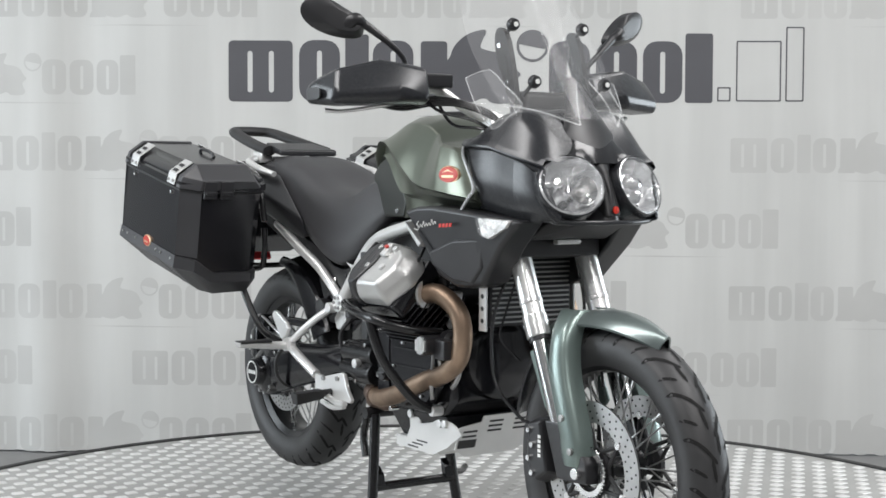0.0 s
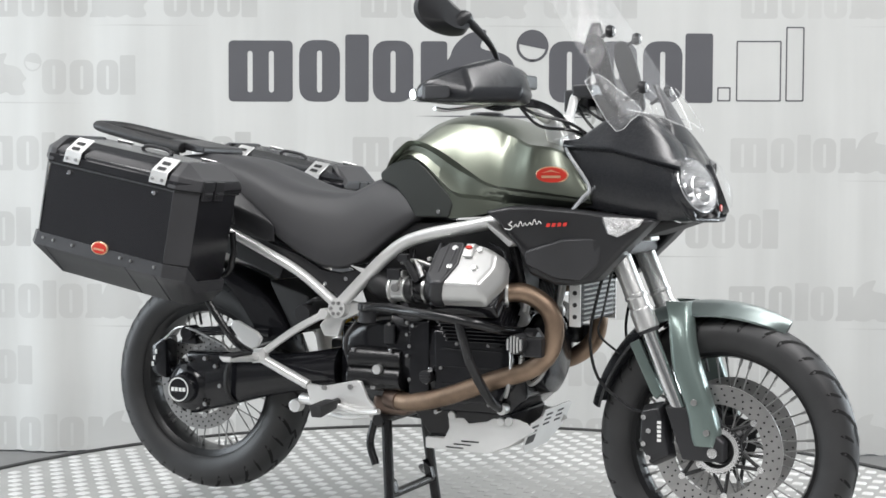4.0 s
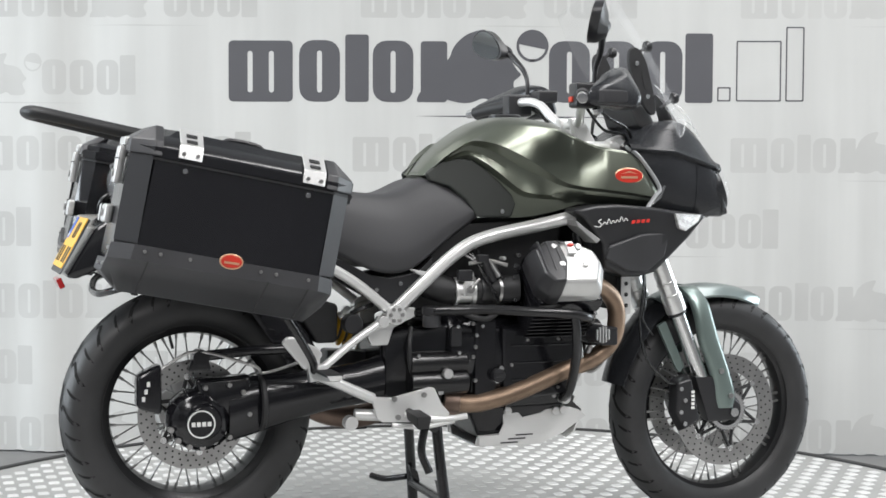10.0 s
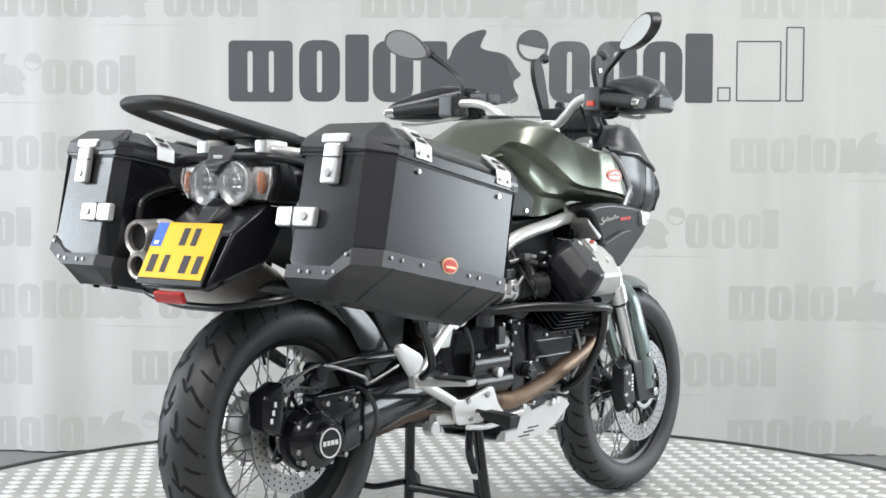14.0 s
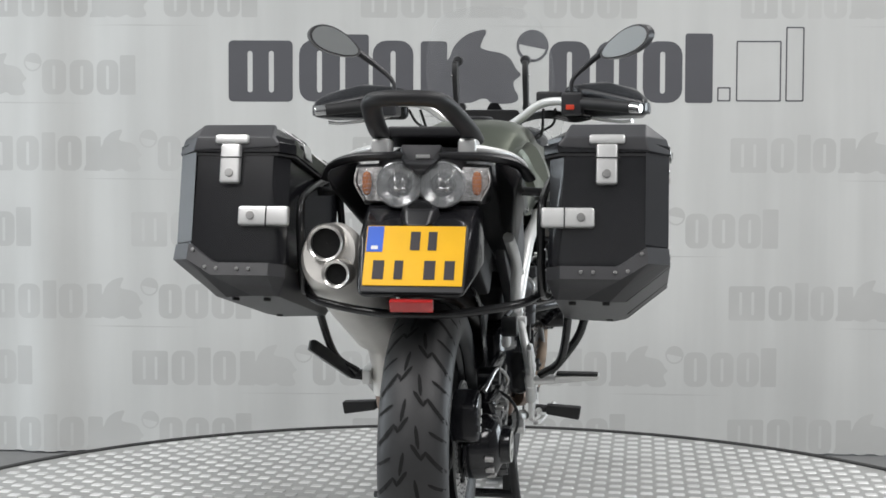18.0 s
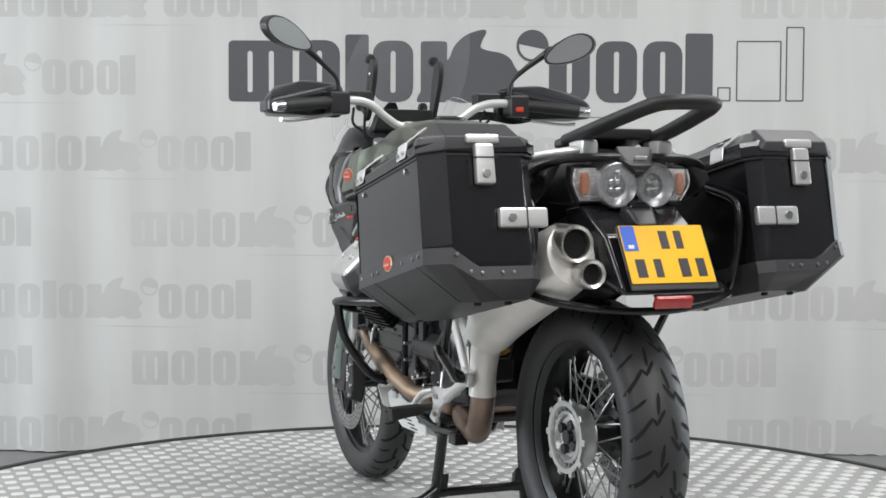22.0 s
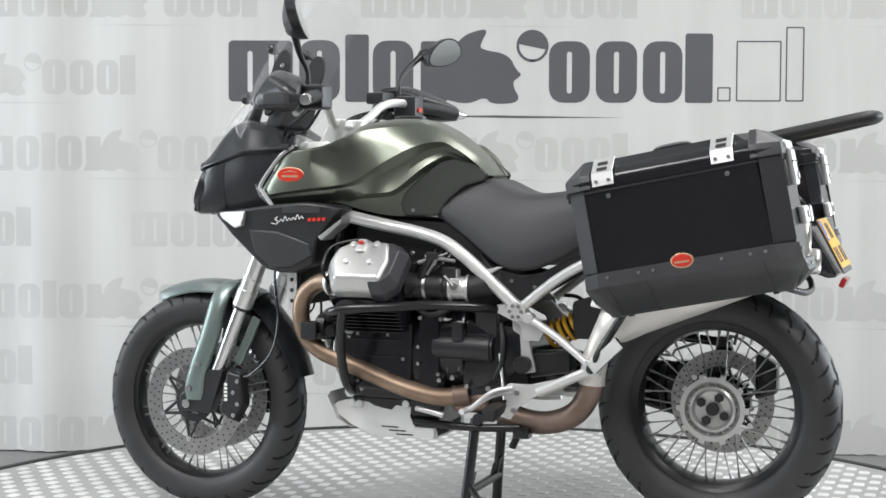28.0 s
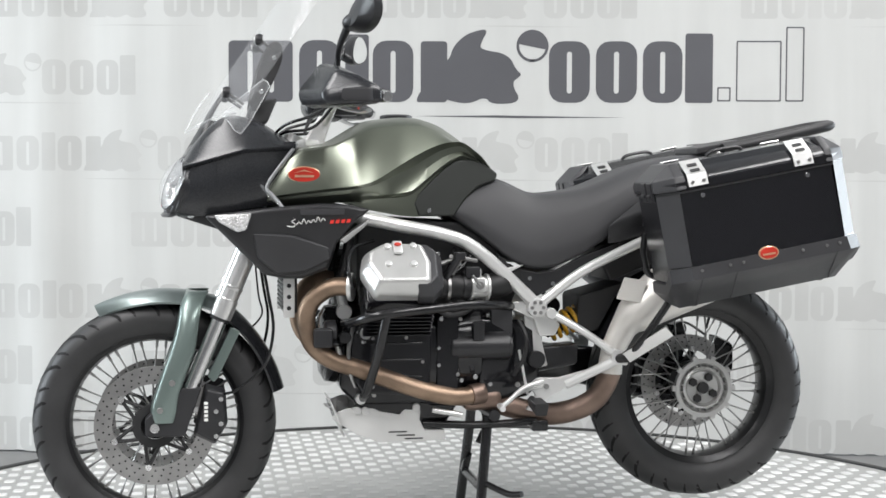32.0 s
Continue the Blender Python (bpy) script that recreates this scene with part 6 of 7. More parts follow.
        shell = [(-0.102, 0.05), (-0.06, 0.083), (-0.018, 0.083), (-0.012, 0.0), (-0.04, -0.082), (-0.075, -0.082), (-0.1, -0.05)] if s < 0 else [(-0.112, 0.05), (-0.085, 0.079), (-0.062, 0.079), (-0.056, 0.0), (-0.04, -0.084), (-0.08, -0.084), (-0.108, -0.05)]
        # the left one's dark grey puts the shade on silver metal into its colour
        part("cover_shell", cover(shell, 0.2, 0.283 if s < 0 else 0.266, 0.84, 0.012), M_BLACK if s < 0 else M_CASEG, rc, "rear part, ribbed black on the right, painted in shade grey on the left")
        for k in range(3 if s < 0 else 0):
            part("rib", hull([base + ax * w + Vector((-0.078 + 0.024 * k + dx, 0, 0)) + side * v for dx in (-0.004, 0.004) for v, w in ((-0.035, 0.284), (0.065, 0.284), (-0.045, 0.24), (0.08, 0.24))], 0.003), M_BLACK, rc)
        part("cover_strap", hull([base + ax * w + Vector((x + 0.008, 0, 0)) + side * v for x in (-0.012, 0.012) for v, w in ((0.02, 0.288), (0.06, 0.288), (0.09, 0.24), (0.02, 0.28), (0.084, 0.23))], 0.003), M_ALU, rc)
        part("strap_badge", oval((0.0, 0.0), 0.009, 0.005, 0, 0.004, n=16), M_RED, rc).matrix_basis = Matrix.Translation(base + ax * 0.289 + side * 0.045 + Vector((0.008, 0, 0))) @ q @ Matrix.Rotation(math.pi / 2, 4, "X")
        for bx, bv in ((-0.034, 0.05), (0.034, 0.048), (-0.03, -0.012), (0.036, -0.012)):
            b0 = base + ax * 0.262 + Vector((bx, 0, 0)) + side * bv
            part("cover_bolt", rod(b0, b0 + ax * 0.022, 0.009, n=14, bevel=0.003), M_ALU, rc)
        # inlet: throttle body and rubber behind the cylinder
        tx = 0.0 if s < 0 else -0.028
        th = part("throttle_body", merge(rod((-0.062 + tx, s * 0.145, 0.692), (-0.008 + tx, s * 0.155, 0.694), 0.031, n=24, bevel=0.004), rod((-0.064 + tx, s * 0.145, 0.692), (-0.056 + tx, s * 0.146, 0.692), 0.037, n=24, bevel=0.002), rod((-0.018 + tx, s * 0.153, 0.694), (-0.008 + tx, s * 0.155, 0.694), 0.036, n=24, bevel=0.002), box((-0.035 + tx, s * 0.182, 0.70), (0.03, 0.014, 0.04), 0.003), box((-0.03 + tx, s * 0.165, 0.733), (0.022, 0.03, 0.022), 0.004)), M_ALU, BIKE, "silver throttle body")
        part("throttle_lever", merge(rod((-0.035 + tx, s * 0.188, 0.70), (-0.035 + tx, s * 0.197, 0.70), 0.011, n=14, bevel=0.002), rod((-0.035 + tx, s * 0.194, 0.70), (-0.012 + tx, s * 0.2, 0.728), 0.004, n=8)), M_STEEL, th)
        part("inlet_rubber", tube([(-0.008 + tx, s * 0.155, 0.694), (0.03 + tx, s * 0.162, 0.697), (0.105 + tx, s * 0.18, 0.70)], [0.034, 0.031, 0.036], 18), M_MATT, BIKE)
        for k in range(2):
            part("rubber_clamp", lathe((0.004 + 0.045 * k + tx, s * (0.157 + 0.01 * k), 0.696), [(0.0335, -0.004), (0.0365, -0.004), (0.0365, 0.004), (0.0335, 0.004)], 28, "x"), M_STEEL if k else M_BLACK, BIKE)
        part("intake_duct", tube([(-0.062 + tx, s * 0.145, 0.692), (-0.10 + tx, s * 0.135, 0.70), (-0.135 + tx, s * 0.11, 0.72)], [0.033, 0.037, 0.04], 18), M_MATT, BIKE)
        part("fuel_rail", merge(tube([(-0.03 + tx, s * 0.165, 0.765), (0.02 + tx, s * 0.18, 0.772), (0.07 + tx, s * 0.185, 0.76)], 0.006, 10), tube([(0.02 + tx, s * 0.18, 0.772), (0.045 + tx, s * 0.19, 0.73)], 0.009, 10)), M_STEEL, BIKE)
        part("injector", merge(rod((0.03, s * 0.19, 0.72), (0.0, s * 0.2, 0.775), 0.010, n=12), box((-0.005, s * 0.2, 0.78), (0.03, 0.02, 0.02), 0.003), box((-0.045, s * 0.175, 0.735), (0.04, 0.02, 0.03), 0.004)), M_BLACK, BIKE)
        for i in range(5):
            a0 = random.uniform(0.0, 0.09)
            part("engine_cable", tube([(-0.08 + 0.02 * i, s * 0.15, 0.80), (-0.02 + a0, s * (0.17 + 0.01 * i), 0.76 - 0.02 * i), (0.06, s * 0.17, 0.72 - 0.012 * i), (0.10, s * 0.15, 0.66)], 0.004, 6, 4), M_TUBE, BIKE)
        for i, (x, y, z, r) in enumerate(((0.095, 0.2, 0.786, 0.006), (0.095, 0.2, 0.754, 0.006), (0.058, 0.19, 0.778, 0.005), (0.034, 0.185, 0.758, 0.006), (0.02, 0.18, 0.735, 0.004), (0.045, 0.19, 0.705, 0.005))):
            x -= 0.045 if s > 0 else 0
            part("inlet_fitting", rod((x, s * (y - 0.02), z), (x + 0.004, s * y, z), r, n=10, bevel=0.001), (M_CHROME, M_BLACK, M_ALU)[i % 3], BIKE)
        part("frame_gusset", hull([(x, s * y, z) for x, z in ((0.242, 0.880), (0.250, 0.862), (0.306, 0.816), (0.318, 0.826)) for y in (0.165, 0.235)], 0.003), M_CAST, BIKE, "grey frame gusset")
        part("down_tube", rod((0.282, s * 0.165, 0.85), (0.306, s * 0.15, 0.72), 0.0125, n=14), M_TUBE, BIKE, "black frame down tube")
        part("plug_lead", tube([(0.22, s * 0.15, 0.82), (0.285, s * 0.21, 0.80), (0.297, s * 0.245, 0.745), (0.285, s * 0.235, 0.70)], 0.0045, 8), M_TUBE, BIKE)
        for i in range(4):
            part("hose_clip", rod((0.085, s * 0.2, 0.67 + 0.03 * i), (0.085, s * 0.207, 0.67 + 0.03 * i), 0.0055, n=8), M_CHROME, BIKE)
        part("loom", tube([(-0.18, s * 0.14, 0.60), (-0.195, s * 0.17, 0.555), (-0.19, s * 0.165, 0.50), (-0.165, s * 0.15, 0.45)], 0.006, 8), M_MATT, BIKE)
        # exhaust header with flange
        hp = [(0.285, s * 0.20, 0.70), (0.335, s * 0.186, 0.698), (0.384, s * 0.172, 0.665), (0.402, s * 0.166, 0.615), (0.388, s * 0.165, 0.55), (0.337, s * 0.166, 0.505), (0.245, s * 0.17, 0.473), (0.10, s * 0.166, 0.42), (-0.004, s * 0.155, 0.396), (-0.07, s * 0.135, 0.40)]
        hd2 = part("exhaust_header", tube(hp, 0.0245, 18, 8), M_HEADER, BIKE, "heat-browned exhaust header pipe")
        part("header_collar", merge(rod((-0.045, s * 0.143, 0.397), (-0.085, s * 0.130, 0.402), 0.029, n=20, bevel=0.003)), M_PIPE, hd2)
        part("header_flange", rod((0.28, s * 0.203, 0.70), (0.292, s * 0.199, 0.70), 0.038, n=20, bevel=0.003), M_ALU, hd2)
        # crash bar
        part("crash_bar", merge(tube([(-0.16, s * 0.13, 0.637), (-0.12, s * 0.19, 0.645), (-0.03, s * 0.25, 0.652), (0.08, s * 0.295, 0.648), (0.19, s * 0.315, 0.64), (0.25, s * 0.30, 0.628), (0.285, s * 0.24, 0.61), (0.30, s * 0.16, 0.60)], 0.0125, 12),
                                tube([(0.205, s * 0.314, 0.638), (0.215, s * 0.305, 0.585), (0.226, s * 0.28, 0.52), (0.243, s * 0.21, 0.43), (0.25, s * 0.15, 0.395)], 0.0125, 12),
                                tube([(0.29, s * 0.13, 0.545), (0.33, s * 0.19, 0.55), (0.37, s * 0.2, 0.552)], 0.010, 10)), M_TUBE, BIKE, "black tubular crash bar")
        part("bar_clamp", rod((0.255, s * 0.13, 0.395), (0.255, s * 0.163, 0.395), 0.014, n=16, bevel=0.003), M_ALU, BIKE)
        part("horn", merge(lathe((0.335, s * 0.155, 0.575), [(0.001, 0.02), (0.025, 0.02), (0.034, 0.012), (0.034, -0.012), (0.001, -0.02)], 28, "x"), box((0.36, s * 0.19, 0.565), (0.05, 0.04, 0.05), 0.006)), M_BLACK, BIKE)
        part("front_mount", merge(rod((0.295, s * 0.12, 0.625), (0.31, s * 0.12, 0.70), 0.014, n=14), rod((0.297, s * 0.115, 0.628), (0.297, s * 0.135, 0.628), 0.021, n=18, bevel=0.003)), M_SILVER, BIKE)
    # hoses and connectors on both flanks
    for s in SIDES:
        part("breather_hose", tube([(-0.06, s * 0.13, 0.655), (-0.03, s * 0.168, 0.63), (0.02, s * 0.172, 0.62), (0.06, s * 0.17, 0.645)], 0.008, 10), M_MATT, BIKE)
        part("oil_line", tube([(0.27, s * 0.168, 0.43), (0.285, s * 0.18, 0.47), (0.29, s * 0.178, 0.53), (0.275, s * 0.165, 0.60)], 0.0055, 8), M_STEEL, BIKE)
        for k in range(3):
            part("connector", box((-0.045 + 0.03 * k, s * 0.165, 0.64 + 0.012 * (k % 2)), (0.018, 0.016, 0.014), 0.002), M_BLACK if k != 1 else M_CASEG, BIKE)
        part("hose_bracket", box((-0.065, s * 0.165, 0.575), (0.03, 0.012, 0.05), 0.003), M_BLACK, BIKE)
        part("lambda_sensor", merge(rod((0.31, s * 0.165, 0.50), (0.318, s * 0.175, 0.535), 0.008, n=12), rod((0.318, s * 0.175, 0.535), (0.322, s * 0.178, 0.55), 0.0055, n=10)), M_STEEL, BIKE)
    part("oil_filler", merge(rod((0.05, -0.165, 0.47), (0.05, -0.188, 0.47), 0.018, n=16, bevel=0.003), box((0.05, -0.19, 0.47), (0.03, 0.006, 0.008), 0.002)), M_BLACK, BIKE)
    part("overflow_hose", tube([(0.33, -0.10, 0.60), (0.375, -0.15, 0.56), (0.37, -0.155, 0.50), (0.335, -0.15, 0.465), (0.31, -0.13, 0.48)], 0.006, 8), M_CAST, BIKE, "grey looped overflow hose")
    # skid plate
    rings = []
    for x, zt, zb, w in ((0.02, 0.30, 0.268, 0.11), (0.10, 0.305, 0.266, 0.118), (0.20, 0.315, 0.268, 0.12), (0.265, 0.34, 0.292, 0.118), (0.295, 0.352, 0.314, 0.112)):
        rings.append([(x, y, z) for y, z in ((-w, zt), (-w * 0.82, zb), (w * 0.82, zb), (w, zt), (w - 0.006, zt), (w * 0.8, zb + 0.006), (-w * 0.8, zb + 0.006), (-w + 0.006, zt))])
    sk = part("skid_plate", soften(loft(rings), 0.0015, 1), M_SKID, BIKE, "folded aluminium skid plate with slots")
    for s in SIDES:
        part("plate_wing", plate([(0.02, 0.30), (0.02, 0.272), (0.2, 0.27), (0.265, 0.296), (0.333, 0.34), (0.31, 0.358), (0.286, 0.366), (0.225, 0.37), (0.20, 0.355), (0.145, 0.345), (0.115, 0.378), (0.085, 0.378), (0.09, 0.33), (0.075, 0.30)], s * 0.117, s * 0.121, 0.001, 1), M_SKID, sk)
        for k in range(3):
            part("slot", box((0.15 - 0.022 * k, s * 0.1215, 0.298 - 0.0095 * k), (0.05, 0.0016, 0.0035), 0), M_MATT, sk)
        for bx, bz in ((0.10, 0.365), (0.24, 0.358), (0.262, 0.36)):
            part("plate_bolt", rod((bx, s * 0.12, bz), (bx, s * 0.13, bz), 0.011, n=14, bevel=0.002), M_ALU, sk)
    def on_front(u, d):
        return (0.312 + 0.044 * u + 0.92 * d, 0.331 + 0.108 * u - 0.39 * d)
    front = [(-0.12, 0.24), (-0.055, 0.34), (-0.052, 0.49), (0.12, 0.51), (0.148, 0.42), (0.14, -0.1), (0.07, -0.48), (-0.085, -0.5), (-0.12, -0.3)]
    bm = bmesh.new()
    a, b = [[bm.verts.new((on_front(u, d)[0], y, on_front(u, d)[1])) for y, u in front] for d in (-0.002, 0.002)]
    bm.faces.new(a)
    bm.faces.new(b[::-1])
    for k in range(len(front)):
        bm.faces.new((a[k], a[(k + 1) % len(front)], b[(k + 1) % len(front)], b[k]))
    part("plate_front", bm, M_SKID, sk, "slotted front of the skid plate", smooth=0)
    tilt = Matrix.Rotation(radians(22), 4, "Y")
    for yc, us in ((-0.085, (0.02, 0.14)), (-0.01, (0.12, 0.24, 0.36)), (0.07, (0.12, 0.24, 0.36))):
        for u in us:
            x, z = on_front(u, 0.0022)
            part("slot", box((x, yc, z), (0.0015, 0.043, 0.0055), 0, tilt), M_MATT, sk)
    x, z = on_front(-0.17, 0.0022)
    part("slot", box((x, -0.087, z), (0.0015, 0.055, 0.024), 0, tilt), M_MATT, sk)
    part("side_stand", merge(tube([(0.08, 0.115, 0.318), (-0.08, 0.125, 0.312), (-0.235, 0.13, 0.32)], 0.011, 10), box((-0.24, 0.135, 0.31), (0.045, 0.04, 0.03), 0.004)), M_TUBE, BIKE, "black side stand, folded up")
    part("stand_spring", tube([(0.06, 0.15, 0.36), (0.0, 0.155, 0.35), (-0.02, 0.155, 0.345)], 0.008, 10), M_ALU, BIKE)


engine()


def frame_parts():
    for s in SIDES:
        up = [(0.27, s * 0.165, 0.885), (0.156, s * 0.166, 0.861), (0.053, s * 0.163, 0.841), (-0.021, s * 0.16, 0.818), (-0.08, s * 0.157, 0.779), (-0.139, s * 0.152, 0.727), (-0.235, s * 0.145, 0.637)]
        part("frame_tube", tube(up, 0.0175, 16), M_SILVER, BIKE, "silver main frame tube")
        part("seat_tube", tube([(-0.232, s * 0.146, 0.64), (-0.345, s * 0.155, 0.727), (-0.455, s * 0.165, 0.785), (-0.60, s * 0.16, 0.85)], 0.0135, 14), M_SILVER, BIKE, "silver rear frame tube")
        nd = part("frame_node", rod((-0.228, s * 0.125, 0.636), (-0.228, s * 0.165, 0.636), 0.027, n=24, bevel=0.004), M_SILVER, BIKE, "silver bolted frame joint")
        for k in range(6):
            a = k * math.pi / 3
            part("node_bolt", rod((-0.228 + 0.016 * math.cos(a), s * 0.163, 0.636 + 0.016 * math.sin(a)), (-0.228 + 0.016 * math.cos(a), s * 0.169, 0.636 + 0.016 * math.sin(a)), 0.005, n=8), M_STEEL, nd)
        part("frame_plate", plate([(-0.205, 0.655), (-0.245, 0.645), (-0.30, 0.585), (-0.285, 0.555), (-0.24, 0.555), (-0.225, 0.60), (-0.16, 0.63), (-0.165, 0.65)], s * 0.115, s * 0.135, 0.005), M_SILVER, BIKE)
        part("cover_hook", hull([(-0.19, s * 0.15, 0.75), (-0.135, s * 0.15, 0.742), (-0.15, s * 0.15, 0.73), (-0.19, s * 0.16, 0.755), (-0.135, s * 0.16, 0.744), (-0.15, s * 0.16, 0.732)], 0.002), M_SILVER, BIKE)
        # triangle that carries the pillion peg
        tri = part("peg_hanger", merge(tube([(-0.262, s * 0.16, 0.622), (-0.35, s * 0.18, 0.572), (-0.44, s * 0.2, 0.508)], 0.0105, 12), tube([(-0.45, s * 0.2, 0.497), (-0.38, s * 0.198, 0.465), (-0.30, s * 0.192, 0.428)], 0.0135, 12),
                                       rod((-0.265, s * 0.15, 0.62), (-0.265, s * 0.176, 0.62), 0.015, n=16, bevel=0.003), hull([(-0.475, s * 0.19, 0.515), (-0.43, s * 0.19, 0.525), (-0.42, s * 0.19, 0.485), (-0.47, s * 0.19, 0.478), (-0.475, s * 0.212, 0.515), (-0.43, s * 0.212, 0.525), (-0.42, s * 0.212, 0.485), (-0.47, s * 0.212, 0.478)], 0.005)), M_SILVER, BIKE, "silver footpeg hanger")
        if s < 0:
            part("heel_guard", hull([(x, s * y, z) for x, z in ((-0.542, 0.58), (-0.53, 0.594), (-0.512, 0.594), (-0.45, 0.565), (-0.435, 0.548), (-0.45, 0.525), (-0.484, 0.51)) for y in (0.198, 0.212)], 0.006), M_SILVER, BIKE, "silver heel guard")
            pg = part("pillion_peg", merge(rod((-0.455, s * 0.21, 0.497), (-0.45, s * 0.26, 0.50), 0.012, n=12), hull([(-0.47, s * 0.26, 0.508), (-0.425, s * 0.26, 0.508), (-0.47, s * 0.37, 0.515), (-0.43, s * 0.37, 0.515), (-0.46, s * 0.26, 0.49), (-0.435, s * 0.26, 0.49), (-0.46, s * 0.365, 0.50), (-0.435, s * 0.365, 0.50)], 0.004)), M_SILVER, BIKE, "silver pillion footpeg")
            part("peg_rubber", box((-0.45, s * 0.315, 0.514), (0.042, 0.10, 0.008), 0.003), M_MATT, pg)
        else:
            def along(u, dx, dn):
                return (-0.455 - 0.095 * u + dx * 0.66, s * (0.235 + 0.085 * u) + s * dn, 0.503 + 0.082 * u + dx * 0.75)
            pg = part("pillion_peg", merge(rod((-0.445, s * 0.205, 0.498), (-0.457, s * 0.245, 0.505), 0.013, n=12), hull([along(u, dx, dn) for u in (0, 1) for dx in (-0.017, 0.017) for dn in (-0.009, 0.006)], 0.006)), M_MATT, BIKE, "pillion footpeg with a silver face, folded up")
            part("peg_face", hull([along(u, dx, dn) for u in (0.0, 0.98) for dx in (-0.016, 0.016) for dn in (0.005, 0.011)], 0.003), M_SILVER, pg)
        # rider's foot plate, peg and pedal
        if s < 0:
            fp = part("foot_plate", plate([(-0.305, 0.433), (-0.25, 0.428), (-0.195, 0.44), (-0.15, 0.45), (-0.135, 0.448), (-0.115, 0.405), (-0.092, 0.38), (-0.1, 0.37), (-0.14, 0.372), (-0.20, 0.362), (-0.275, 0.366), (-0.29, 0.375)], s * 0.185, s * 0.197, 0.003), M_SILVER, BIKE, "silver rider's foot plate")
            part("brake_pedal", merge(tube([(-0.22, s * 0.205, 0.385), (-0.16, s * 0.215, 0.372), (-0.10, s * 0.225, 0.372), (-0.06, s * 0.235, 0.378)], 0.008, 10), tube([(-0.25, s * 0.2, 0.358), (-0.17, s * 0.21, 0.352), (-0.09, s * 0.22, 0.365)], 0.007, 10)), M_SILVER, BIKE, "silver brake pedal")
            part("master_cylinder", merge(rod((-0.34, s * 0.16, 0.385), (-0.27, s * 0.17, 0.38), 0.015, n=16, bevel=0.003), rod((-0.352, s * 0.15, 0.365), (-0.352, s * 0.18, 0.365), 0.018, n=18, bevel=0.003)), M_ALU, BIKE)
        else:
            fp = part("foot_plate", plate([(-0.41, 0.487), (-0.36, 0.468), (-0.28, 0.448), (-0.22, 0.448), (-0.20, 0.43), (-0.215, 0.40), (-0.19, 0.362), (-0.225, 0.352), (-0.25, 0.39), (-0.30, 0.42), (-0.37, 0.445)], s * 0.185, s * 0.197, 0.003), M_SILVER, BIKE, "silver rider's foot plate")
            part("gear_lever", merge(tube([(-0.235, s * 0.205, 0.44), (-0.18, s * 0.215, 0.425), (-0.13, s * 0.22, 0.385), (-0.115, s * 0.22, 0.378)], 0.0065, 10), tube([(-0.235, s * 0.2, 0.43), (-0.17, s * 0.205, 0.41), (-0.12, s * 0.21, 0.375)], 0.0055, 10), rod((-0.115, s * 0.205, 0.376), (-0.112, s * 0.26, 0.376), 0.008, n=12)), M_SILVER, BIKE, "silver gear lever")
            part("shift_rod", rod((-0.18, s * 0.15, 0.52), (-0.2, s * 0.17, 0.40), 0.004, n=8), M_SILVER, BIKE)
            part("rear_bracket", plate([(-0.20, 0.62), (-0.245, 0.63), (-0.255, 0.53), (-0.27, 0.47), (-0.215, 0.46), (-0.21, 0.52)], s * 0.10, s * 0.115, 0.004), M_SILVER, BIKE)
        for bx, bz in ((-0.165, 0.432), (-0.245, 0.425), (-0.235, 0.378)):
            part("plate_bolt", rod((bx, s * 0.196, bz), (bx, s * 0.203, bz), 0.007, n=10), M_STEEL, fp)
        pe = part("rider_peg", merge(rod((-0.205, s * 0.195, 0.39), (-0.205, s * 0.225, 0.388), 0.010, n=12), hull([(-0.225, s * 0.225, 0.40), (-0.185, s * 0.225, 0.40), (-0.225, s * 0.315, 0.395), (-0.185, s * 0.315, 0.395), (-0.22, s * 0.225, 0.375), (-0.19, s * 0.225, 0.375), (-0.22, s * 0.31, 0.362), (-0.19, s * 0.31, 0.362)], 0.004)), M_MATT, BIKE, "black rubber rider's footpeg")
    # single-sided drive: housing, arm and torque rod on the right
    part("swing_arm", loft([[(x, yc + ry * math.cos(a), zc + rz * math.sin(a)) for a in (2 * math.pi * k / 24 for k in range(24))] for x, yc, zc, ry, rz in
                            ((-0.66, -0.115, 0.40, 0.045, 0.075), (-0.60, -0.115, 0.415, 0.045, 0.075), (-0.50, -0.11, 0.43, 0.043, 0.062), (-0.40, -0.105, 0.445, 0.042, 0.055), (-0.32, -0.10, 0.455, 0.045, 0.055), (-0.25, -0.09, 0.465, 0.05, 0.06))]), M_ENGINE, BIKE, "black shaft-drive swing arm")
    dh = part("drive_housing", loft([[(REAR.x + 0.01 + r * k * math.cos(a), y, REAR.z - 0.005 + r * math.sin(a)) for a in (2 * math.pi * i / 32 for i in range(32))] for y, r, k in
                                     ((-0.08, 0.076, 1.08), (-0.10, 0.08, 1.06), (-0.135, 0.076, 1.04), (-0.152, 0.062, 1.0), (-0.16, 0.045, 1.0), (-0.178, 0.042, 1.0), (-0.182, 0.038, 1.0))]), M_ENGINE, BIKE, "black bevel drive housing")
    part("housing_neck", hull([(-0.742, y, 0.49) for y in (-0.09, -0.14)] + [(-0.60, y, 0.495) for y in (-0.085, -0.145)] + [(-0.60, y, 0.35) for y in (-0.085, -0.14)] + [(-0.72, y, 0.40) for y in (-0.085, -0.15)] + [(-0.70, -0.155, 0.45), (-0.62, -0.155, 0.44)], 0.014, 3), M_ENGINE, BIKE)
    ring = lathe((REAR.x, 0, REAR.z - 0.008), [(0.031, -0.1815), (0.0345, -0.1815), (0.0345, -0.1835), (0.031, -0.1835)], 40)
    part("housing_mark", ring, M_WHITEP, dh)
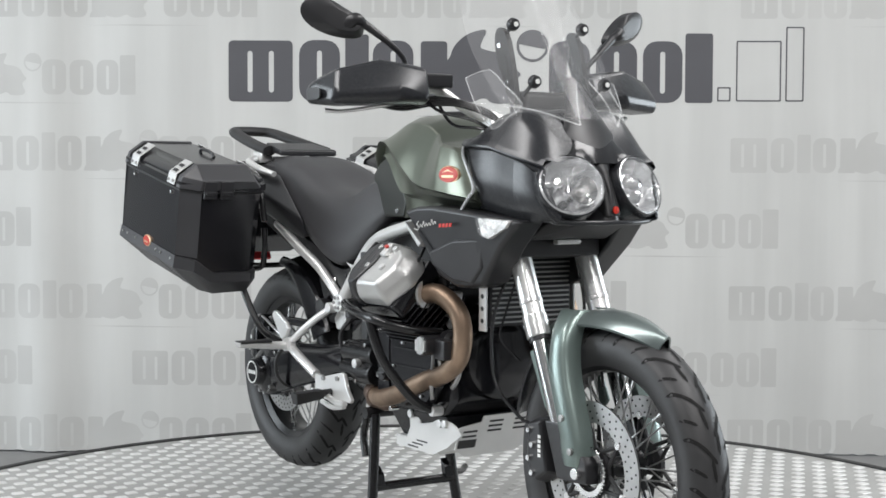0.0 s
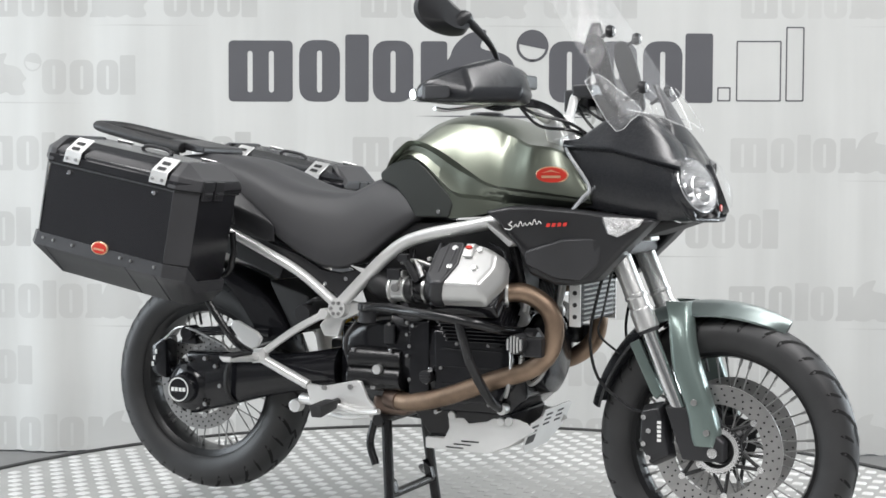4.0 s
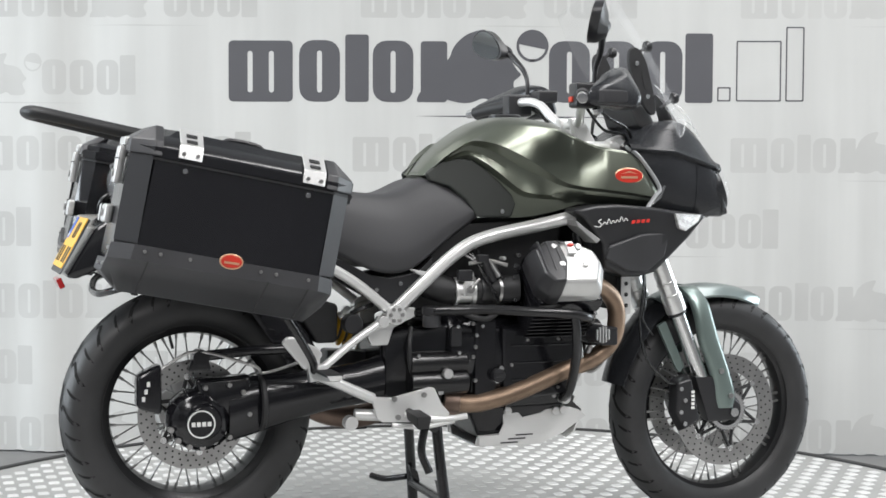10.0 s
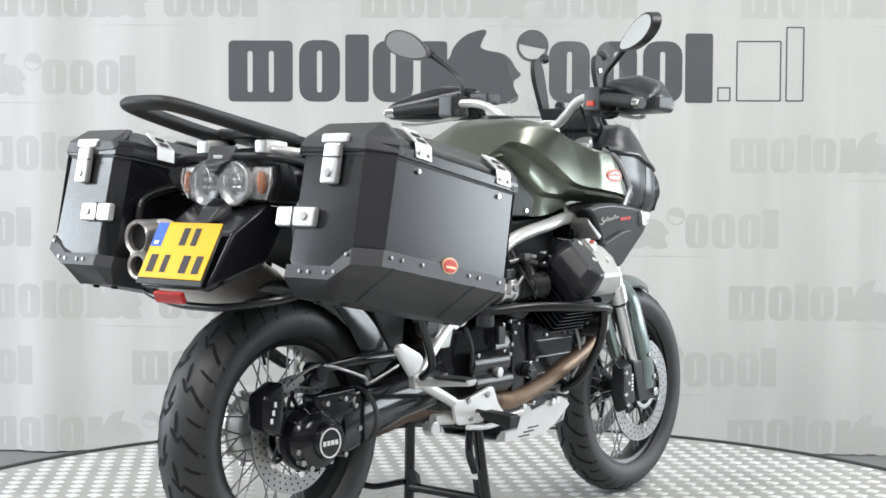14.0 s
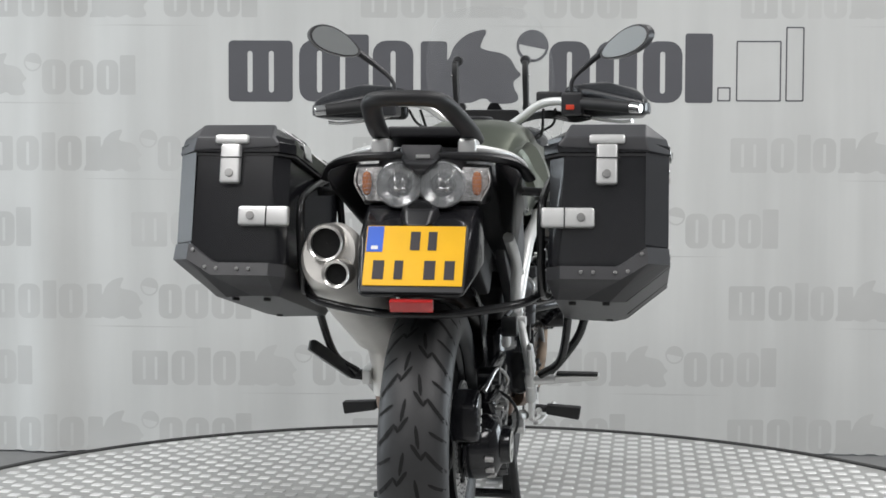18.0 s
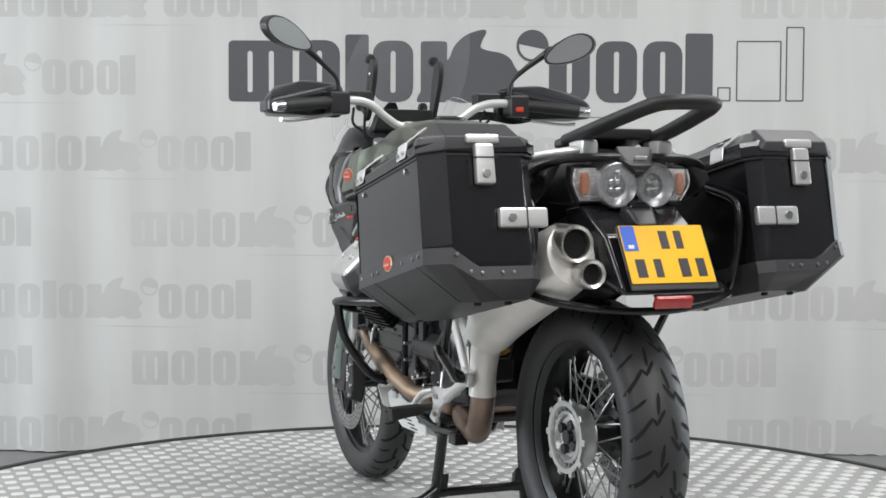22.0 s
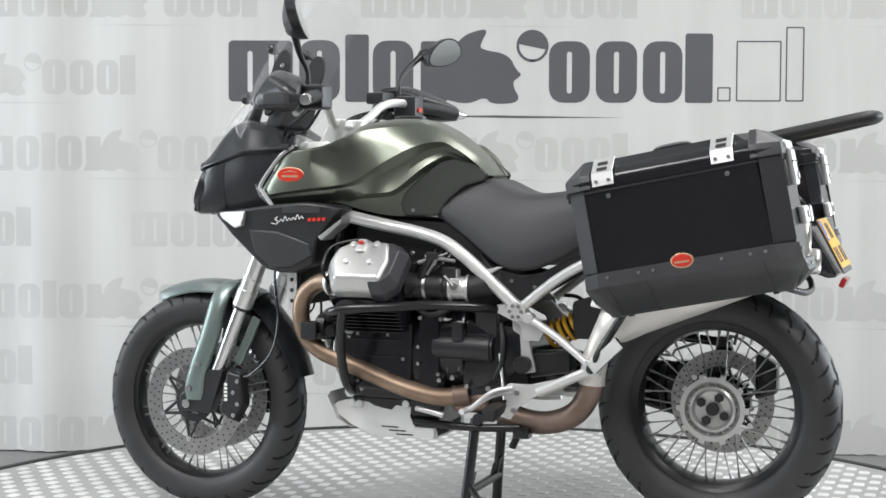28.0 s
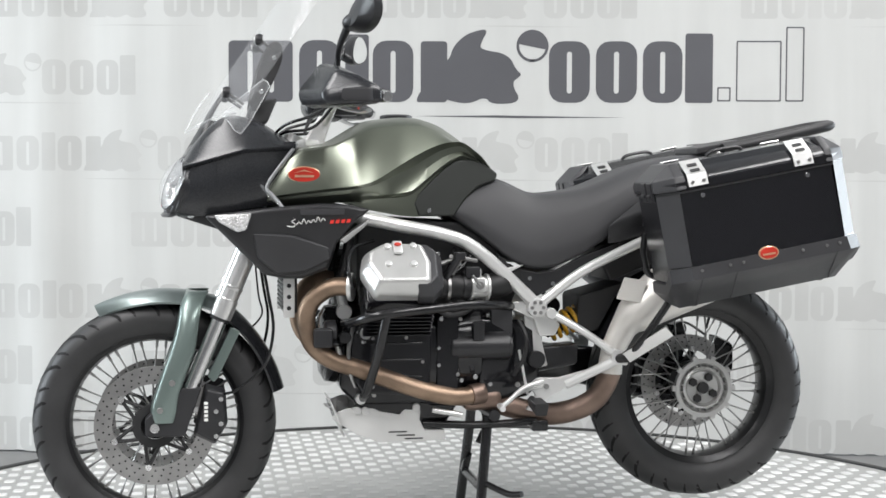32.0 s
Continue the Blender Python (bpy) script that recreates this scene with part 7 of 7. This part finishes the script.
    for k in range(4):
        part("housing_mark", box((REAR.x - 0.0195 + 0.013 * k, -0.1828, REAR.z - 0.008), (0.0095, 0.001, 0.011), 0), M_WHITEP, dh)
    for k in range(7):
        a = radians(200 + 26 * k)
        part("housing_bolt", rod((REAR.x + 0.072 * math.cos(a), -0.13, REAR.z + 0.072 * math.sin(a)), (REAR.x + 0.072 * math.cos(a), -0.148, REAR.z + 0.072 * math.sin(a)), 0.0075, n=8), M_STEEL, dh)
    for k in range(5):
        a = radians(35 + 28 * k)
        part("housing_rib", hull([(REAR.x + 0.01 + r * math.cos(a + da), y, REAR.z - 0.005 + r * math.sin(a + da)) for da in (-0.035, 0.035) for r, y in ((0.047, -0.16), (0.047, -0.145), (0.088, -0.13), (0.088, -0.105))], 0.002, 1), M_ENGINE, dh)
    for x, z in ((-0.66, 0.475), (-0.61, 0.40), (-0.66, 0.345), (-0.72, 0.47), (-0.625, 0.455)):
        part("housing_bolt", rod((x, -0.13, z), (x, -0.162, z), 0.0065, n=8, bevel=0.001), M_STEEL, dh)
    part("arm_collar", lathe((-0.575, -0.114, 0.42), [(0.066, -0.008), (0.072, -0.004), (0.072, 0.004), (0.066, 0.008)], 32, "x"), M_MATT, BIKE)
    part("torque_rod", merge(tube([(-0.725, -0.13, 0.545), (-0.60, -0.135, 0.555), (-0.46, -0.13, 0.555)], 0.013, 12), rod((-0.728, -0.105, 0.543), (-0.728, -0.155, 0.543), 0.021, n=18, bevel=0.003), hull([(-0.76, -0.1, 0.51), (-0.70, -0.1, 0.51), (-0.71, -0.14, 0.55), (-0.745, -0.14, 0.55), (-0.70, -0.14, 0.51), (-0.76, -0.14, 0.51)], 0.005)), M_ENGINE, BIKE)
    rc = part("rear_caliper", hull([(-0.88, y, z) for y in (-0.06, -0.12) for z in (0.42, 0.50)] + [(-0.82, y, z) for y in (-0.06, -0.125) for z in (0.40, 0.53)] + [(-0.85, -0.125, 0.41)], 0.012), M_ENGINE, BIKE, "black rear brake caliper")
    for k in range(3):
        part("maker_mark", box((-0.866 + 0.006 * k, -0.127, 0.445 + 0.018 * k), (0.008, 0.001, 0.012), 0), M_WHITEP, rc)
    part("brake_line", tube([(-0.82, -0.13, 0.52), (-0.74, -0.15, 0.56), (-0.60, -0.16, 0.52), (-0.57, -0.15, 0.50), (-0.45, -0.14, 0.53)], 0.004, 8), M_STEEL, BIKE)
    # rear shock
    part("shock_body", rod((-0.28, 0.04, 0.56), (-0.40, 0.03, 0.61), 0.022, n=20), M_BLACK, BIKE)
    sp = []
    for k in range(40):
        a = k * 0.9
        u = k / 39
        c = Vector((-0.285 - 0.10 * u, 0.045, 0.562 + 0.042 * u))
        sp.append(c + Vector((0.012 * math.cos(a), 0.03 * math.sin(a), 0.03 * math.cos(a))))
    part("shock_spring", tube(sp, 0.006, 8, 3), M_SPRING, BIKE, "yellow rear spring")
    part("linkage", merge(rod((-0.235, 0.06, 0.49), (-0.235, 0.135, 0.49), 0.024, n=20, bevel=0.004), hull([(-0.36, y, z) for y in (0.03, 0.1) for z in (0.47, 0.53)] + [(-0.24, y, z) for y in (0.03, 0.1) for z in (0.45, 0.52)], 0.01)), M_BLACK, BIKE)
    part("spring_adjuster", merge(rod((-0.34, -0.12, 0.615), (-0.34, -0.16, 0.615), 0.026, n=12, bevel=0.004), tube([(-0.34, -0.13, 0.64), (-0.31, -0.14, 0.655), (-0.28, -0.12, 0.66)], 0.006, 8)), M_BLACK, BIKE)


frame_parts()


def exhaust_and_stand():
    # tapering oval silencer on the left
    rows = [(-0.435, 0.155, 0.452, 0.034, 0.034), (-0.438, 0.156, 0.485, 0.033, 0.033), (-0.446, 0.158, 0.525, 0.034, 0.034), (-0.47, 0.162, 0.575, 0.037, 0.037), (-0.482, 0.163, 0.592, 0.042, 0.042), (-0.497, 0.166, 0.608, 0.06, 0.052), (-0.54, 0.171, 0.645, 0.068, 0.066), (-0.61, 0.176, 0.69, 0.072, 0.08), (-0.70, 0.181, 0.731, 0.074, 0.085), (-0.80, 0.184, 0.770, 0.074, 0.084), (-0.88, 0.185, 0.799, 0.073, 0.081), (-0.93, 0.185, 0.818, 0.069, 0.077), (-0.955, 0.187, 0.826, 0.056, 0.066), (-0.96, 0.187, 0.827, 0.02, 0.03)]
    rings = []
    for i, (x, y, z, ry, rz) in enumerate(rows):
        p0, p1 = rows[max(0, i - 1)], rows[min(len(rows) - 1, i + 1)]
        d = Vector((p1[0] - p0[0], 0, p1[2] - p0[2])).normalized()
        nrm = Vector((-d.z, 0, d.x))
        if nrm.z < 0:
            nrm = -nrm
        rings.append([Vector((x, y, z)) + nrm * rz * math.sin(a) + Vector((0, ry * math.cos(a), 0)) for a in (2 * math.pi * k / 32 for k in range(32))])
    sl = part("silencer", loft(rings), M_SILENCER, BIKE, "satin stainless silencer with two outlets")
    for x, y, z, r in ((-0.95, 0.189, 0.849, 0.041), (-0.972, 0.162, 0.786, 0.032)):
        part("outlet", lathe((x, y, z), [(r - 0.009, 0.05), (r, 0.05), (r, -0.03), (r - 0.003, -0.037), (r - 0.009, -0.033)], 36, "x"), M_OUTLET, sl)
        part("outlet_bore", lathe((x, y, z), [(0.001, -0.018), (r - 0.0088, -0.020), (r - 0.0088, 0.0), (0.001, 0.0)], 32, "x"), M_GROOVE, sl)
    part("silencer_bracket", hull([(-0.52, 0.215, 0.71), (-0.46, 0.2, 0.72), (-0.44, 0.19, 0.66), (-0.50, 0.215, 0.65), (-0.52, 0.225, 0.71), (-0.46, 0.21, 0.72), (-0.44, 0.2, 0.66), (-0.50, 0.225, 0.65)], 0.003), M_SILENCER, BIKE)
    part("link_pipe", tube([(-0.437, 0.155, 0.47), (-0.43, 0.152, 0.435), (-0.395, 0.143, 0.378), (-0.33, 0.12, 0.343), (-0.25, 0.10, 0.335), (-0.15, 0.08, 0.36), (-0.08, 0.0, 0.37)], 0.031, 18), M_PIPE, BIKE, "stained exhaust link pipe")
    part("collector", hull([(x, s * 0.13, z) for s in SIDES for x in (-0.14, -0.03) for z in (0.35, 0.41)], 0.02, 3), M_PIPE, BIKE)
    # centre stand: two legs, cross tube, feet on the deck
    for s in SIDES:
        lg = part("stand_leg", merge(tube([(-0.10, s * 0.115, 0.335), (-0.093, s * 0.122, 0.25), (-0.08, s * 0.135, 0.12), (-0.07, s * 0.15, 0.012)], 0.0145, 12), box((-0.075, s * 0.152, 0.006), (0.075, 0.04, 0.012), 0.004)), M_TUBE, BIKE, "black centre stand leg standing on the deck")
        part("stand_gusset", plate([(-0.10, 0.19), (-0.075, 0.17), (-0.068, 0.14), (-0.085, 0.12)], s * 0.10, s * 0.125, 0.002), M_TUBE, lg)
    part("stand_cross_tube", rod((-0.083, -0.13, 0.135), (-0.083, 0.13, 0.135), 0.0125, n=14), M_TUBE, BIKE)
    part("stand_pivot", rod((-0.115, -0.14, 0.338), (-0.115, 0.14, 0.338), 0.016, n=14), M_BLACK, BIKE)
    part("stand_tang", tube([(-0.095, 0.14, 0.15), (-0.14, 0.2, 0.135), (-0.17, 0.235, 0.14)], 0.009, 10), M_TUBE, BIKE)
    part("return_spring", tube([(-0.135, -0.12, 0.33), (-0.145, -0.125, 0.27), (-0.125, -0.13, 0.215)], 0.011, 10), M_TUBE, BIKE)


exhaust_and_stand()


# ---------------------------------------------------------------- what moves
def motions():
    turn_rows, bike_rows = [], []
    for k in range(0, 33):
        m = pose(0, 0, 0, 0, 0, START + RATE * k)
        turn_rows.append((float(k), m))
        bike_rows.append((float(k), m @ pose(0, SIDE_OFF, 0)))
    walk(TURNTABLE, turn_rows)
    walk(BIKE, bike_rows)


motions()
